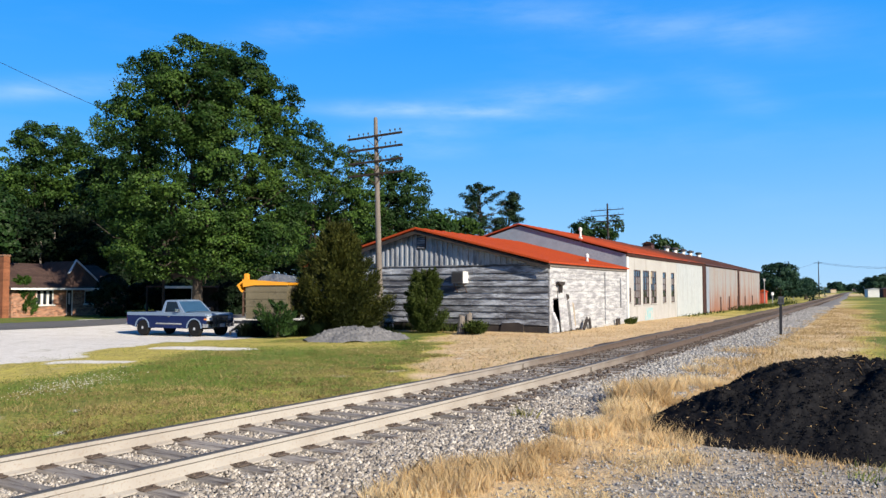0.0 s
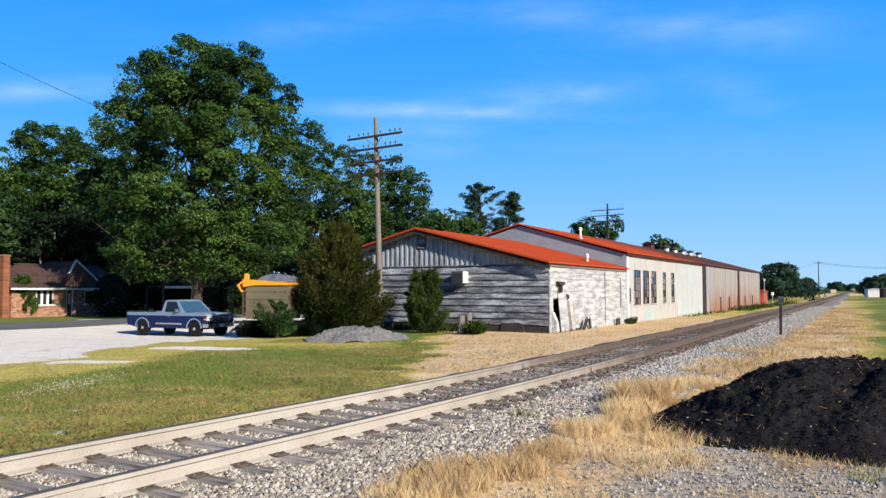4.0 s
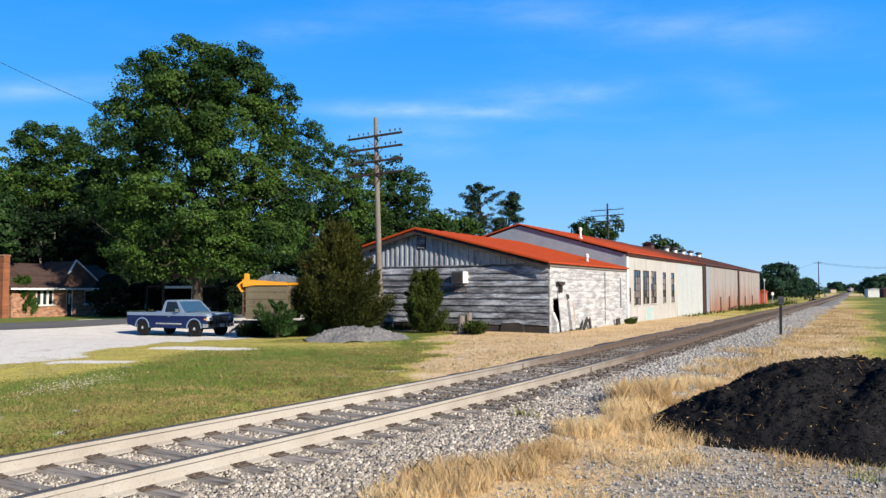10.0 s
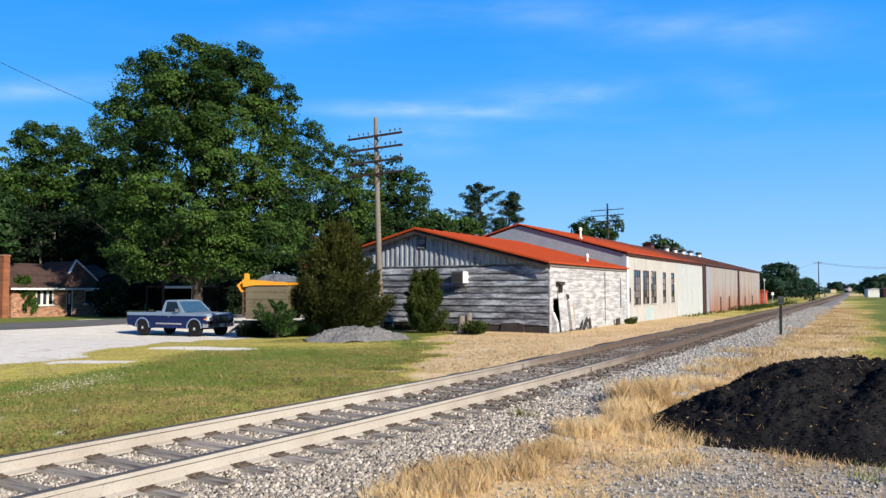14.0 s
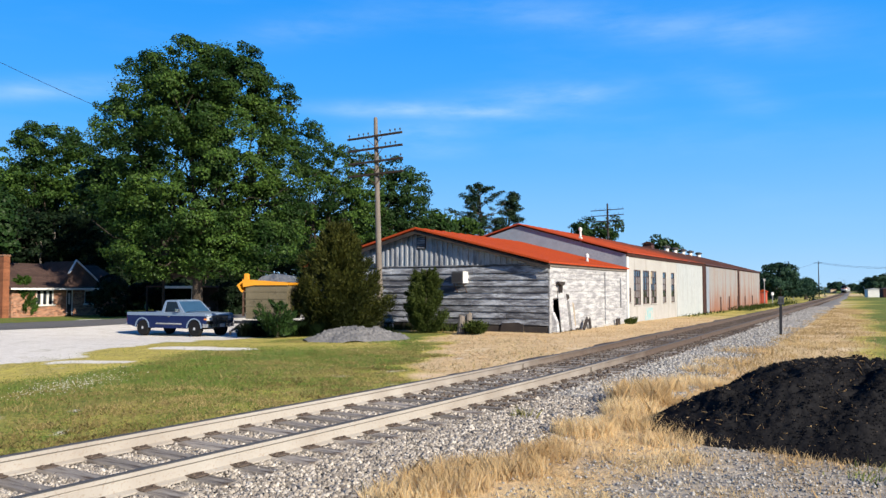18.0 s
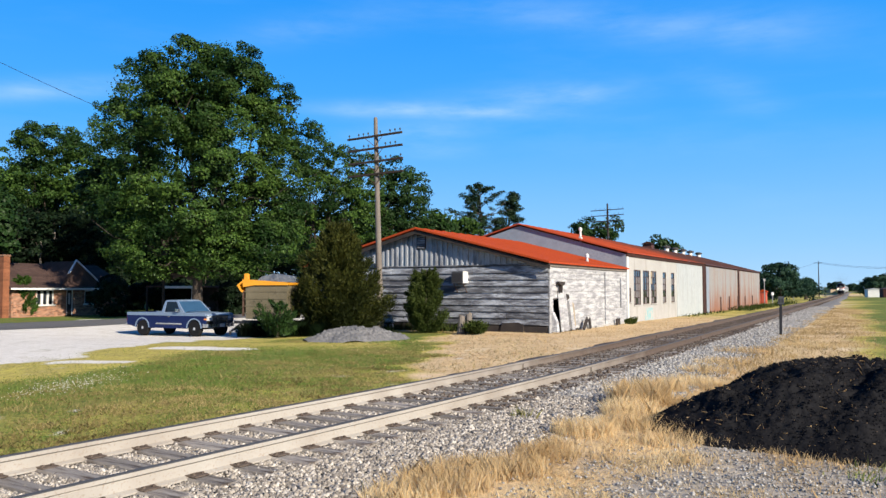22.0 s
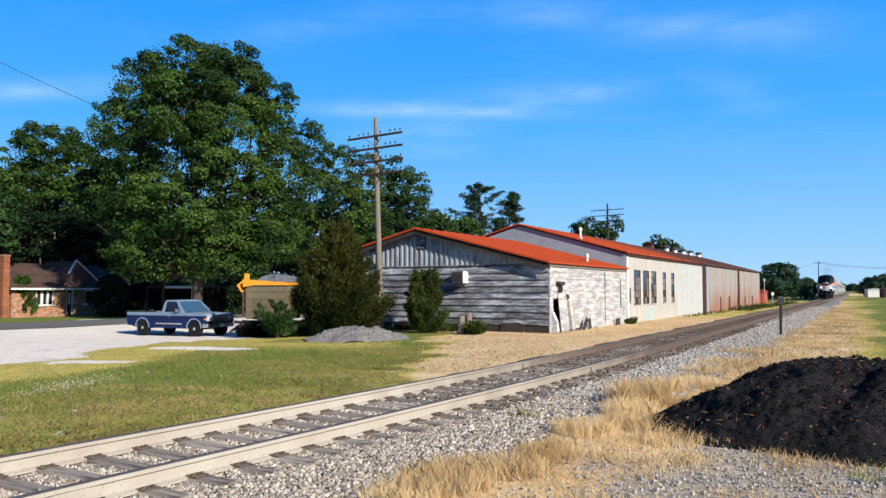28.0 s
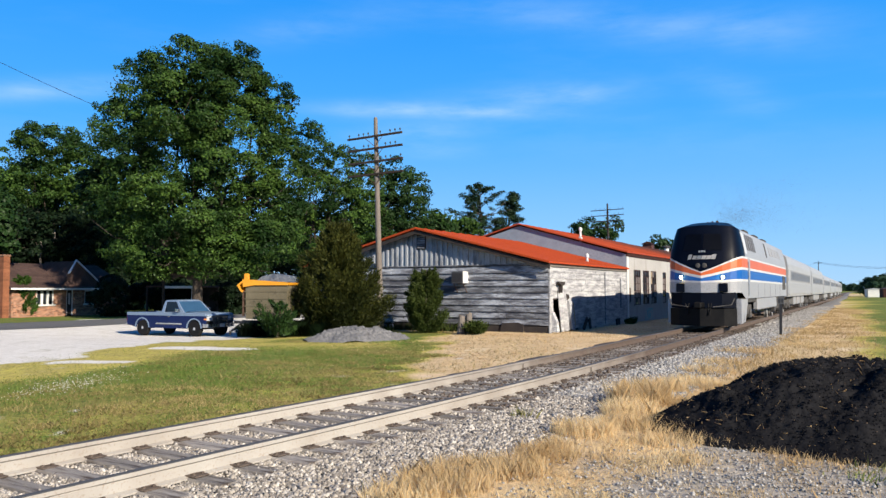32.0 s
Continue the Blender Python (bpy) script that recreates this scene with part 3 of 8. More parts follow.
    ragged.operation, ragged.inputs[1].default_value, ragged.inputs[2].default_value = "MULTIPLY_ADD", 3.0, -0.5
    nt.links.new(rag, ragged.inputs[0])
    lotty = nt.nodes.new("ShaderNodeMath")
    lotty.operation = "MULTIPLY"
    nt.links.new(ragged.outputs[0], lotty.inputs[0])
    nt.links.new(sp.outputs[1], lotty.inputs[1])
    col = mixed(nt, ramp(nt, lotty.outputs[0], 0.3, 0.5), col, gravel)
    ag = nt.nodes.new("ShaderNodeMath")
    ag.operation, ag.inputs[0].default_value = "SUBTRACT", 1.0
    nt.links.new(sp.outputs[0], ag.inputs[1])
    col = mixed(nt, edge(ag.outputs[0]), col, grit)
    col = mixed(nt, ramp(nt, f3, 0.5, 0.85), col, (0.10, 0.085, 0.045))
    nt.links.new(col, bs.inputs["Base Color"])
    bs.inputs["Roughness"].default_value = 1.0
    bs.inputs["Specular IOR Level"].default_value = 0.1
    bumped(nt, bs, f2, 0.6, 0.04)
    return ma


def spaced(lo, fine_lo, fine_hi, hi, step):
    out = list(np.arange(fine_lo, fine_hi + 1e-6, step))
    d, v = step, fine_hi
    while v < hi:
        d *= 1.22
        v += d
        out.append(min(v, hi))
    d, v = step, fine_lo
    while v > lo:
        d *= 1.22
        v -= d
        out.insert(0, max(v, lo))
    return out


def build_ground():
    xs, ys = spaced(-3500, -34, 26, 3500, 0.3), spaced(-3500, 3, 66, 3500, 0.36)
    nx, ny = len(xs), len(ys)
    vs = np.array([(x, y, ground_z(x, y)) for y in ys for x in xs])
    i = np.arange((ny - 1) * (nx - 1))
    a = (i // (nx - 1)) * nx + i % (nx - 1)
    me = mesh_np("ground", vs, np.stack([a, a + 1, a + nx + 1, a + nx], 1), ground_material())
    at = me.color_attributes.new("zone", "FLOAT_COLOR", "POINT")
    cols = np.ones((len(vs), 4), dtype=np.float32)
    for k, v in enumerate(vs):
        g, lot, straw, grit = zones(v[0], v[1])
        cols[k] = (1 - grit, lot, straw, 1)
    at.data.foreach_set("color", cols.ravel())
    tagged(smooth(part("ground", me, None)), "flat ground of mown grass, dry straw and white gravel", "ground", kind="structure")


build_ground()


def strip_along(offsets, s_values, material, name, label, category, wobble=0.0):
    """A sheet along the track: offsets of (p from the centre line, z)."""
    vs, n = [], len(offsets)
    for s in s_values:
        c = track_p(s)
        for k, (o, z) in enumerate(offsets):
            w = wobble * n2(s, o, 0.5, 4.0) if k in (0, n - 1) else 0
            gz = ground_z(*to_world(c + o + w, s)) if abs(o) > 5 else 0.0
            vs.append((c + o + w, s, gz + z + (0.02 * n2(s, o * 3, 1.7, 5.0) if 0 < k < n - 1 else 0)))
    m = len(s_values)
    i = np.arange((m - 1) * (n - 1))
    a = (i // (n - 1)) * n + i % (n - 1)
    ob = part(name, mesh_np(name, vs, np.stack([a, a + 1, a + n + 1, a + n], 1), material), None)
    ob.matrix_basis = TRACK
    return tagged(ob, label, category, kind="structure")


S_LINE = [-40 + 1.0 * i for i in range(120)] + [80 + 8.0 * i for i in range(60)] + [560 + 40.0 * i for i in range(30)]
smooth(strip_along([(-2.05, -0.06), (-1.85, 0.05), (-1.6, 0.17), (-1.3, 0.2), (-0.4, 0.195), (0.4, 0.195), (1.3, 0.2), (1.9, 0.195), (2.6, 0.195), (2.9, 0.12)], S_LINE, M["ballast"], "track_bed", "bed of shade-darkened crushed stone under the track", "ballast", 0.6))
M["oily_bed"] = surface("oil-browned ballast bed", (0.085, 0.064, 0.052), (0.13, 0.10, 0.082), 1.5, 0.95, bump=0.8, grain=16, stain=(0.19, 0.16, 0.14), stain_at=(0.58, 0.75), stain_scale=5)
strip_along([(-1.75, 0.2), (-1.0, 0.212), (0.0, 0.21), (0.9, 0.212), (1.3, 0.2)], [s for s in S_LINE if s > 13], M["oily_bed"], "stained_bed", "oil-browned ballast between the rails", "ballast", 0.3)
ROAD = strip_along([(-38.6, 0.012), (-37.0, 0.02), (-35.2, 0.035), (-33.0, 0.02), (-32.6, 0.012)], [-60 + 6.0 * i for i in range(60)], M["asphalt"], "road", "grey asphalt road beyond the gravel lot", "road")


# ---- the track ----
def rail_profile():
    return [(-0.07, 0.0), (-0.07, 0.018), (-0.012, 0.035), (-0.012, 0.125), (-0.036, 0.142), (-0.036, 0.176), (0.036, 0.176), (0.036, 0.142), (0.012, 0.125), (0.012, 0.035), (0.07, 0.018), (0.07, 0.0)]


def rail_material():
    """Dusty tan at the near end, mixed to brown further along."""
    ma, nt, bs = nodes_of("dusty tan to brown rail side")
    co = nt.nodes.new("ShaderNodeTexCoord")
    sp = nt.nodes.new("ShaderNodeSeparateXYZ")
    nt.links.new(co.outputs["Object"], sp.inputs[0])
    mr = nt.nodes.new("ShaderNodeMapRange")
    mr.inputs["From Min"].default_value, mr.inputs["From Max"].default_value = 9.0, 24.0
    nt.links.new(sp.outputs[1], mr.inputs["Value"])
    big, fine = noise_node(nt, 1.3, 5), noise_node(nt, 35, 3)
    ad = nt.nodes.new("ShaderNodeMath")
    ad.operation = "MULTIPLY_ADD"
    ad.inputs[1].default_value = 0.5
    nt.links.new(big, ad.inputs[0])
    nt.links.new(mr.outputs[0], ad.inputs[2])
    tan = mixed(nt, ramp(nt, big, 0.35, 0.65), (0.425, 0.40, 0.36), (0.375, 0.342, 0.30))
    col = mixed(nt, ramp(nt, ad.outputs[0], 0.3, 1.15), tan, (0.095, 0.066, 0.05))
    col = mixed(nt, ramp(nt, fine, 0.55, 0.85), col, (0.28, 0.2, 0.15))
    nt.links.new(col, bs.inputs["Base Color"])
    bs.inputs["Roughness"].default_value = 0.8
    bumped(nt, bs, fine, 0.15, 0.005)
    return ma


M["rail_side"] = rail_material()
track = thing("track", TRACK, "railway track of two steel rails on grey wooden sleepers", "railway track", kind="structure")
for side in (-1, 1):
    bm = bmesh.new()
    rings = [[(track_p(s) + side * 0.7535 + x, s, 0.22 + z + 0.006 * n2(s, side, 0.12, 8.0)) for x, z in rail_profile()] for s in S_LINE]
    rings_mesh(bm, rings)
    rail = part("rail", bm, M["rail_side"], track, "steel rail with dusty tan sides")
    bm = bmesh.new()
    top = [(-0.036, 0.176), (-0.034, 0.180), (-0.026, 0.184), (0.026, 0.184), (0.034, 0.180), (0.036, 0.176)]
    rings_mesh(bm, [[(track_p(s) + side * 0.7535 + x, s, 0.22 + z + 0.0005 + 0.006 * n2(s, side, 0.12, 8.0)) for x, z in top] for s in S_LINE])
    part("rail_head", bm, M["rail_top"], rail, "polished running surface")
    for s in (3.98, 15.9, 27.8):
        c = track_p(s) + side * 0.7535
        for f in (-1, 1):
            bm = bmesh.new()
            box(bm, c + f * 0.013 - 0.0 + (0 if f > 0 else -0.022), c + f * 0.013 + (0.022 if f > 0 else 0), s - 0.45, s + 0.45, 0.262, 0.352, 0.006)
            bar = part("joint_bar", bm, M["rail_side"], rail, "bolted joint bar")

# ---- the sheds beside the track ----
SHED = pose(4.78, 34.5, 0, 0, 0, -29.8)
RIDGE = -6.8


def plank_x(parent, x0, x1, z0, z1, mat_, y=0.0, name="plank", tilt=0.0):
    """A lapped board on a wall that faces -y."""
    bm = bmesh.new()
    pts = [(y - 0.085, z0), (y - 0.088, z0 + 0.035), (y - 0.014, z1), (y, z1), (y, z0)]
    prism(bm, pts, "x", x0, x1)
    for v in bm.verts:
        v.co.z += tilt * (v.co.x - x0)
    return part(name, bm, mat_, parent)


def plank_y(parent, y0, y1, z0, z1, mat_, x=0.0, name="plank", tilt=0.0):
    """A lapped board on a wall that faces +x."""
    bm = bmesh.new()
    prism(bm, [(x + 0.035, z0), (x + 0.037, z0 + 0.03), (x + 0.01, z1), (x, z1), (x, z0)], "y", y0, y1)
    for v in bm.verts:
        v.co.z += tilt * (v.co.y - y0)
    return part(name, bm, mat_, parent)


def roof_z(x, ridge, eave, half=6.8):
    return ridge - (ridge - eave) * abs(x - RIDGE) / half


def roof_slabs(parent, y0, y1, ridge, eave, mat_, over=0.3, thick=0.09, rib=0.0, label=""):
    for sgn in (1, -1):
        bm = bmesh.new()
        sl = (ridge - eave) / 6.8
        xe, ze = RIDGE + sgn * (6.8 + over), eave - sl * over
        a, b = (RIDGE, xe) if sgn > 0 else (xe, RIDGE)
        za, zb = (ridge, ze) if sgn > 0 else (ze, ridge)
        prism(bm, [(a, za), (b, zb), (b, zb - thick), (a, za - thick)], "y", y0, y1)
        slope_ = part("roof_slope", bm, mat_, parent, label)
        if rib:
            y = y0 + 0.02
            while y < y1:
                bm = bmesh.new()
                vs = [bm.verts.new(p) for p in ((a, y, za + 0.001), (b, y, zb + 0.001), (b, y + 0.06, zb + 0.001), (a, y + 0.06, za + 0.001), (a, y + 0.03, za + 0.03), (b, y + 0.03, zb + 0.03))]
                for f in ((0, 1, 5, 4), (3, 4, 5, 2), (1, 2, 5), (0, 4, 3)):
                    bm.faces.new([vs[i] for i in f])
                part("roof_rib", bm, mat_, slope_)
                y += rib


def gable_wall(parent, y0, y1, ridge, eave, mat_, name="wall", label=""):
    bm = bmesh.new()
    prism(bm, [(-13.6, -0.1), (0, -0.1), (0, eave), (RIDGE, ridge), (-13.6, eave)], "y", y0, y1)
    return part(name, bm, mat_, parent, label)


# the front shed, weathered boards
rnd = random.Random(4)
shed = thing("wooden_shed", SHED, "weathered grey and white wooden shed with an orange sheet roof", "shed")
gable_wall(shed, 0.0, 0.16, 4.86, 3.1, M["dark_gap"], "end_wall")
bm = bmesh.new()
box(bm, -0.16, 0.0, 0.16, 0.38, -0.1, 3.1)
box(bm, -0.16, 0.0, 1.75, 11.86, -0.1, 3.1)
box(bm, -0.16, 0.0, 0.38, 1.75, 1.5, 3.1)
part("side_wall", bm, M["dark_gap"], shed)
bm = bmesh.new()
box(bm, -13.6, -13.44, 0.16, 11.86, -0.1, 3.1)
part("back_wall", bm, M["grey_board"], shed)
roof_slabs(shed, -0.52, 11.85, 5.0, 3.27, M["roof_orange"], 0.2, 0.08, 0.92, "orange-red painted sheet roofing")
bm = bmesh.new()
for sgn in (1, -1):
    xe = RIDGE + sgn * 7.0
    a, b = sorted((RIDGE, xe))
    za, zb = roof_z(a, 4.98, 3.22), roof_z(b, 4.98, 3.22)
    prism(bm, [(a, za - 0.113), (b, zb - 0.113), (b, zb - 0.29), (a, za - 0.29)], "y", -0.44, -0.40)
part("barge_board", bm, M["dark_gap"], shed, "dark board under the roof edge")
bm = bmesh.new()
box(bm, 0.045, 0.085, -0.3, 11.8, 3.0, 3.14)
part("fascia", bm, M["pole_wood"], shed, "brown eaves board")
for k in range(17):
    bm = bmesh.new()
    box(bm, 0.0, 0.15, 0.1 + k * 0.72, 0.15 + k * 0.72, 3.145, 3.2)
    part("rafter_end", bm, M["dark_gap"], shed)
ROW = 0.297
for r in range(10):
    z0 = 0.05 + r * ROW
    x = -13.6
    while x < -0.06:
        x1 = x + rnd.uniform(2.2, 5.2)
        if x1 > -1.2:
            x1 = 0.0 - 0.03
        gone = r == 0 and x > -9
        if not gone:
            plank_x(shed, x + 0.006, x1 - 0.006, z0 + rnd.uniform(-0.012, 0.012), z0 + ROW + 0.02, M["grey_board"], -rnd.uniform(0, 0.012), tilt=rnd.uniform(-0.004, 0.004))
        x = x1
x = -13.5
while x < -0.1:
    w = 0.285
    zt = roof_z(x + w / 2, 4.98, 3.22) - 0.16
    if zt > 3.2:
        bm = bmesh.new()
        d = 0.028 + rnd.uniform(-0.006, 0.008)
        zb = 3.13 + rnd.uniform(-0.03, 0.03)
        prism(bm, [(x + 0.004, 0), (x + 0.004, -d), (x + w * 0.5, -d * 0.55), (x + w * 0.62, -d - 0.05), (x + w - 0.004, -d - 0.05), (x + w - 0.004, 0)], "z", zb, zt)
        part("upright_board", bm, M["batten"], shed)
    x += w
bm = bmesh.new()
box(bm, -13.5, -0.05, -0.085, -0.001, 3.07, 3.135, 0.01)
part("ledger", bm, M["grey_board"], shed)
bm = bmesh.new()
box(bm, -6.95, -6.42, -0.11, 0.0, 3.95, 4.68, 0.01)
vent = part("attic_vent", bm, M["dark_gap"], shed, "dark louvred attic vent")
for k in range(6):
    bm = bmesh.new()
    prism(bm, [(-0.14, 4.0 + k * 0.11), (-0.112, 4.07 + k * 0.11), (-0.106, 4.06 + k * 0.11), (-0.134, 3.99 + k * 0.11)], "x", -6.9, -6.47)
    part("slat", bm, M["grey_board"], vent)
for r in range(10):
    z0 = 0.08 + r * ROW
    y = 0.0
    while y < 11.8:
        y1 = min(11.85, y + rnd.uniform(2.5, 5.0))
        if 11.85 - y1 < 1.0:
            y1 = 11.85
        if y < 1.75 and z0 < 1.4:
            y = max(y, 1.75)
            y1 = max(y1, 3.4)
            plank_y(shed, 0.0, 0.38, z0, z0 + ROW + 0.02, M["white_board"])
        plank_y(shed, y + 0.005, y1 - 0.005, z0 + rnd.uniform(-0.01, 0.01), z0 + ROW + 0.015, M["white_board"], tilt=rnd.uniform(-0.004, 0.004))
        y = y1
bm = bmesh.new()
box(bm, -0.02, 0.055, -0.06, 0.1, 0.0, 3.02, 0.012)
part("corner_board", bm, M["white_board"], shed)
bm = bmesh.new()
box(bm, 0.038, 0.06, 7.78, 7.86, 0.15, 2.9)
part("cover_strip", bm, M["grey_board"], shed)


def leaf_door(y0, y1, h, lean, swing, label):
    """A warped door leaf hung loosely on the track-side wall."""
    n = 6
    d = None
    for k in range(n):
        a, b = y0 + (y1 - y0) * k / n, y0 + (y1 - y0) * (k + 1) / n
        bm = bmesh.new()
        box(bm, 0.05, 0.085, a + 0.004, b - 0.004, 0.02 + rnd.uniform(0, 0.06), h + rnd.uniform(-0.05, 0.05), 0.006)
        for v in bm.verts:
            v.co.x += lean * (1 - v.co.z / h) + swing * (v.co.y - y0) + 0.05 * math.sin(v.co.z * 2.2)
            v.co.y += 0.06 * math.sin(v.co.z * 1.4)
        if d is None:
            d = part("door", bm, M["white_board"], shed, label)
        else:
            part("board", bm, M["white_board"], d)
    return d


leaf_door(0.84, 1.74, 2.26, 0.16, 0.05, "warped white plank door hanging loose")
bm = bmesh.new()
prism(bm, [(0.05, 0.05), (0.34, 0.05), (0.30, 0.5), (0.10, 0.95), (0.05, 0.9)], "y", 0.06, 0.34)
part("loose_board", bm, M["white_board"], shed, "white corner board sprung loose at the foot")
# flat dark piece on the wall stands in for the shade inside a split
bm = bmesh.new()
prism(bm, [(1.78, 0.1), (1.95, 0.1), (1.92, 1.42), (2.42, 1.56), (2.3, 1.72), (1.94, 1.78), (1.84, 1.95), (1.76, 1.9)], "x", 0.036, 0.05)
part("dark_hole", bm, M["dark_gap"], shed, "flat dark piece drawn as a split in the boards")
bm = bmesh.new()
prism(bm, [(0.05, 0.12), (0.3, 0.08), (0.14, 1.4), (0.052, 1.44)], "y", 2.12, 2.5)
part("sheathing", bm, M["white_board"], shed, "white board leaning on the wall")
bm = bmesh.new()
prism(bm, [(0.05, 0.3), (0.2, 0.25), (0.1, 1.3), (0.052, 1.35)], "y", 2.56, 2.86)
part("sheathing", bm, M["tan_panel"], shed, "pale tan sheathing leaning on the wall")
bm = bmesh.new()
prism(bm, [(0.62, 2.33), (1.32, 2.33), (1.28, 2.2), (1.02, 2.14), (0.98, 1.82), (0.86, 1.84), (0.88, 2.14), (0.64, 2.22)], "x", 0.1, 0.25)
part("door_bracket", bm, M["dark_gap"], shed, "dark rusty bracket over the door")
bm = bmesh.new()
box(bm, 0.04, 0.052, 10.55, 10.75, 0.95, 2.6, 0.004)
part("cover_strip", bm, M["grey_board"], shed, "grey bare strip")
# dark plates on the wall stand in for shaded holes at its foot
for y0, y1, z0, z1 in ((2.9, 3.2, 0.0, 0.5), (9.95, 10.5, 0.0, 0.35)):
    bm = bmesh.new()
    box(bm, 0.036, 0.045, y0, y1, z0, z1, 0.003)
    part("dark_hole", bm, M["dark_gap"], shed, "dark plate drawn as a hole at the wall foot")
for y0, y1 in ((3.7, 6.0), (6.3, 9.6), (10.5, 11.7)):
    bm = bmesh.new()
    box(bm, -0.01, 0.07, y0, y1, 0.0, 0.11, 0.01)
    part("sill", bm, M["stucco"], shed)
# bottom of the end wall: a dark sill beam, and a dark slab painted as a shaded gap
bm = bmesh.new()
box(bm, -8.9, -0.1, -0.06, -0.001, 0.0, 0.3, 0.015)
part("sill_beam", bm, M["dark_gap"], shed, "dark rotten sill beam")
bm = bmesh.new()
prism(bm, [(-2.4, 0.02), (-1.25, 0.02), (-1.22, 0.36), (-1.5, 0.46), (-2.3, 0.42)], "y", -0.13, -0.062)
part("sill_beam", bm, M["dark_gap"], shed, "dark slab drawn as a gap in the bottom boards")


def roof_pipe(y, x, zb, h, r, mat_, parent_label):
    t = thing("roof_vent_pipe", SHED @ pose(x, y, zb), parent_label, "vent pipe", "roof vent pipes")
    bm = bmesh.new()
    tube(bm, (0, 0, -0.25), (0, 0, h), r, r, 12)
    part("pipe", bm, mat_, t)
    bm = bmesh.new()
    lathe(bm, [(r * 0.8, h - 0.02), (r * 1.55, h + 0.03), (r * 1.55, h + 0.16), (r * 0.7, h + 0.24)], 12)
    part("cap", bm, mat_, t)
    bm = bmesh.new()
    lathe(bm, [(r * 1.9, -0.12), (r * 1.9, -0.02), (r * 1.05, 0.1)], 12)
    part("collar", bm, M["pale_metal"], t)


roof_pipe(7.7, -0.9, 3.46, 0.22, 0.065, M["white"], "white capped vent pipe on the orange roof")
roof_pipe(13.4, -3.3, 5.2, 0.42, 0.075, M["white"], "white capped vent pipe on the red roof")

# the tall white warehouse behind it
white_hall = thing("white_warehouse", SHED, "white stucco warehouse with tall windows and a red roof edge", "warehouse")
gable_wall(white_hall, 11.92, 12.12, 5.98, 4.05, M["lavender"], "end_wall", "grey-violet boarded gable")
HOLES = [(12.5, 12.86, 1.23, 2.07), (13.5, 15.0, 1.05, 3.17), (15.5, 16.98, 1.08, 3.17), (17.38, 18.8, 1.08, 3.17), (20.48, 21.4, 1.09, 3.16), (22.88, 23.85, 1.09, 3.17)]
bm = bmesh.new()
y = 12.12
for a, b, z0, z1 in HOLES:
    box(bm, -0.25, 0.0, y, a, -0.1, 4.05)
    box(bm, -0.25, 0.0, a, b, -0.1, z0)
    box(bm, -0.25, 0.0, a, b, z1, 4.05)
    y = b
box(bm, -0.25, 0.0, y, 24.6, -0.1, 4.05)
part("side_wall", bm, M["stucco"], white_hall, "cream-white stucco wall")
bm = bmesh.new()
box(bm, -0.25, -0.03, 24.6, 33.6, -0.1, 4.05)
part("sheet_backing", bm, M["pale_metal"], white_hall)
for k in range(10):
    bm = bmesh.new()
    a = 24.6 + k * 0.9
    n = 9
    prism(bm, [(-0.028, a)] + [(0.012 + 0.014 * (i % 2), a + 0.005 + 0.89 * i / n) for i in range(n + 1)] + [(-0.028, a + 0.9)], "z", 0.02 + 0.02 * (k % 3), 4.0)
    part("panel", bm, M["pale_metal"], white_hall)
bm = bmesh.new()
box(bm, -13.6, -13.4, 12.12, 67.5, -0.1, 4.05)
part("back_wall", bm, M["lavender"], white_hall)
roof_slabs(white_hall, 11.74, 34.6, 6.12, 4.22, M["roof_fading"], 0.14, 0.06, 1.1, "orange-red sheet roofing")
bm = bmesh.new()
box(bm, 0.03, 0.075, 11.9, 34.5, 3.93, 4.12)
part("fascia", bm, M["rust"], white_hall, "rusty eaves board")


def steel_window(parent, a, b, z0, z1, cols, rows, label):
    bm = bmesh.new()
    f = 0.05
    box(bm, -0.07, -0.012, a, a + f, z0, z1)
    box(bm, -0.07, -0.012, b - f, b, z0, z1)
    box(bm, -0.07, -0.012, a + f, b - f, z0, z0 + f)
    box(bm, -0.07, -0.012, a + f, b - f, z1 - f, z1)
    w = part("window", bm, M["rust"], parent, label)
    for c in range(1, cols):
        y = a + (b - a) * c / cols
        bm = bmesh.new()
        box(bm, -0.055, -0.025, y - 0.018, y + 0.018, z0 + f, z1 - f)
        part("upright_bar", bm, M["rust"], w)
    for r in range(1, rows):
        z = z0 + (z1 - z0) * r / rows
        bm = bmesh.new()
        box(bm, -0.052, -0.028, a + f, b - f, z - 0.018, z + 0.018)
        part("cross_bar", bm, M["rust"], w)
    for c in range(cols):
        for r in range(rows):
            bm = bmesh.new()
            y0, y1 = a + (b - a) * c / cols, a + (b - a) * (c + 1) / cols
            za, zb = z0 + (z1 - z0) * r / rows, z0 + (z1 - z0) * (r + 1) / rows
            t = rnd.uniform(-0.006, 0.006)
            box(bm, -0.046 + t, -0.04 + t, y0 + 0.02, y1 - 0.02, za + 0.02, zb - 0.02)
            m_ = M["tan_panel"] if rnd.random() < 0.05 else (M["grime"] if rnd.random() < 0.6 else M["glass"])
            part("pane", bm, m_, w)
    bm = bmesh.new()
    box(bm, -0.02, 0.06, a - 0.06, b + 0.06, z0 - 0.07, z0 - 0.002, 0.012)
    part("window_sill", bm, M["stucco"], w)


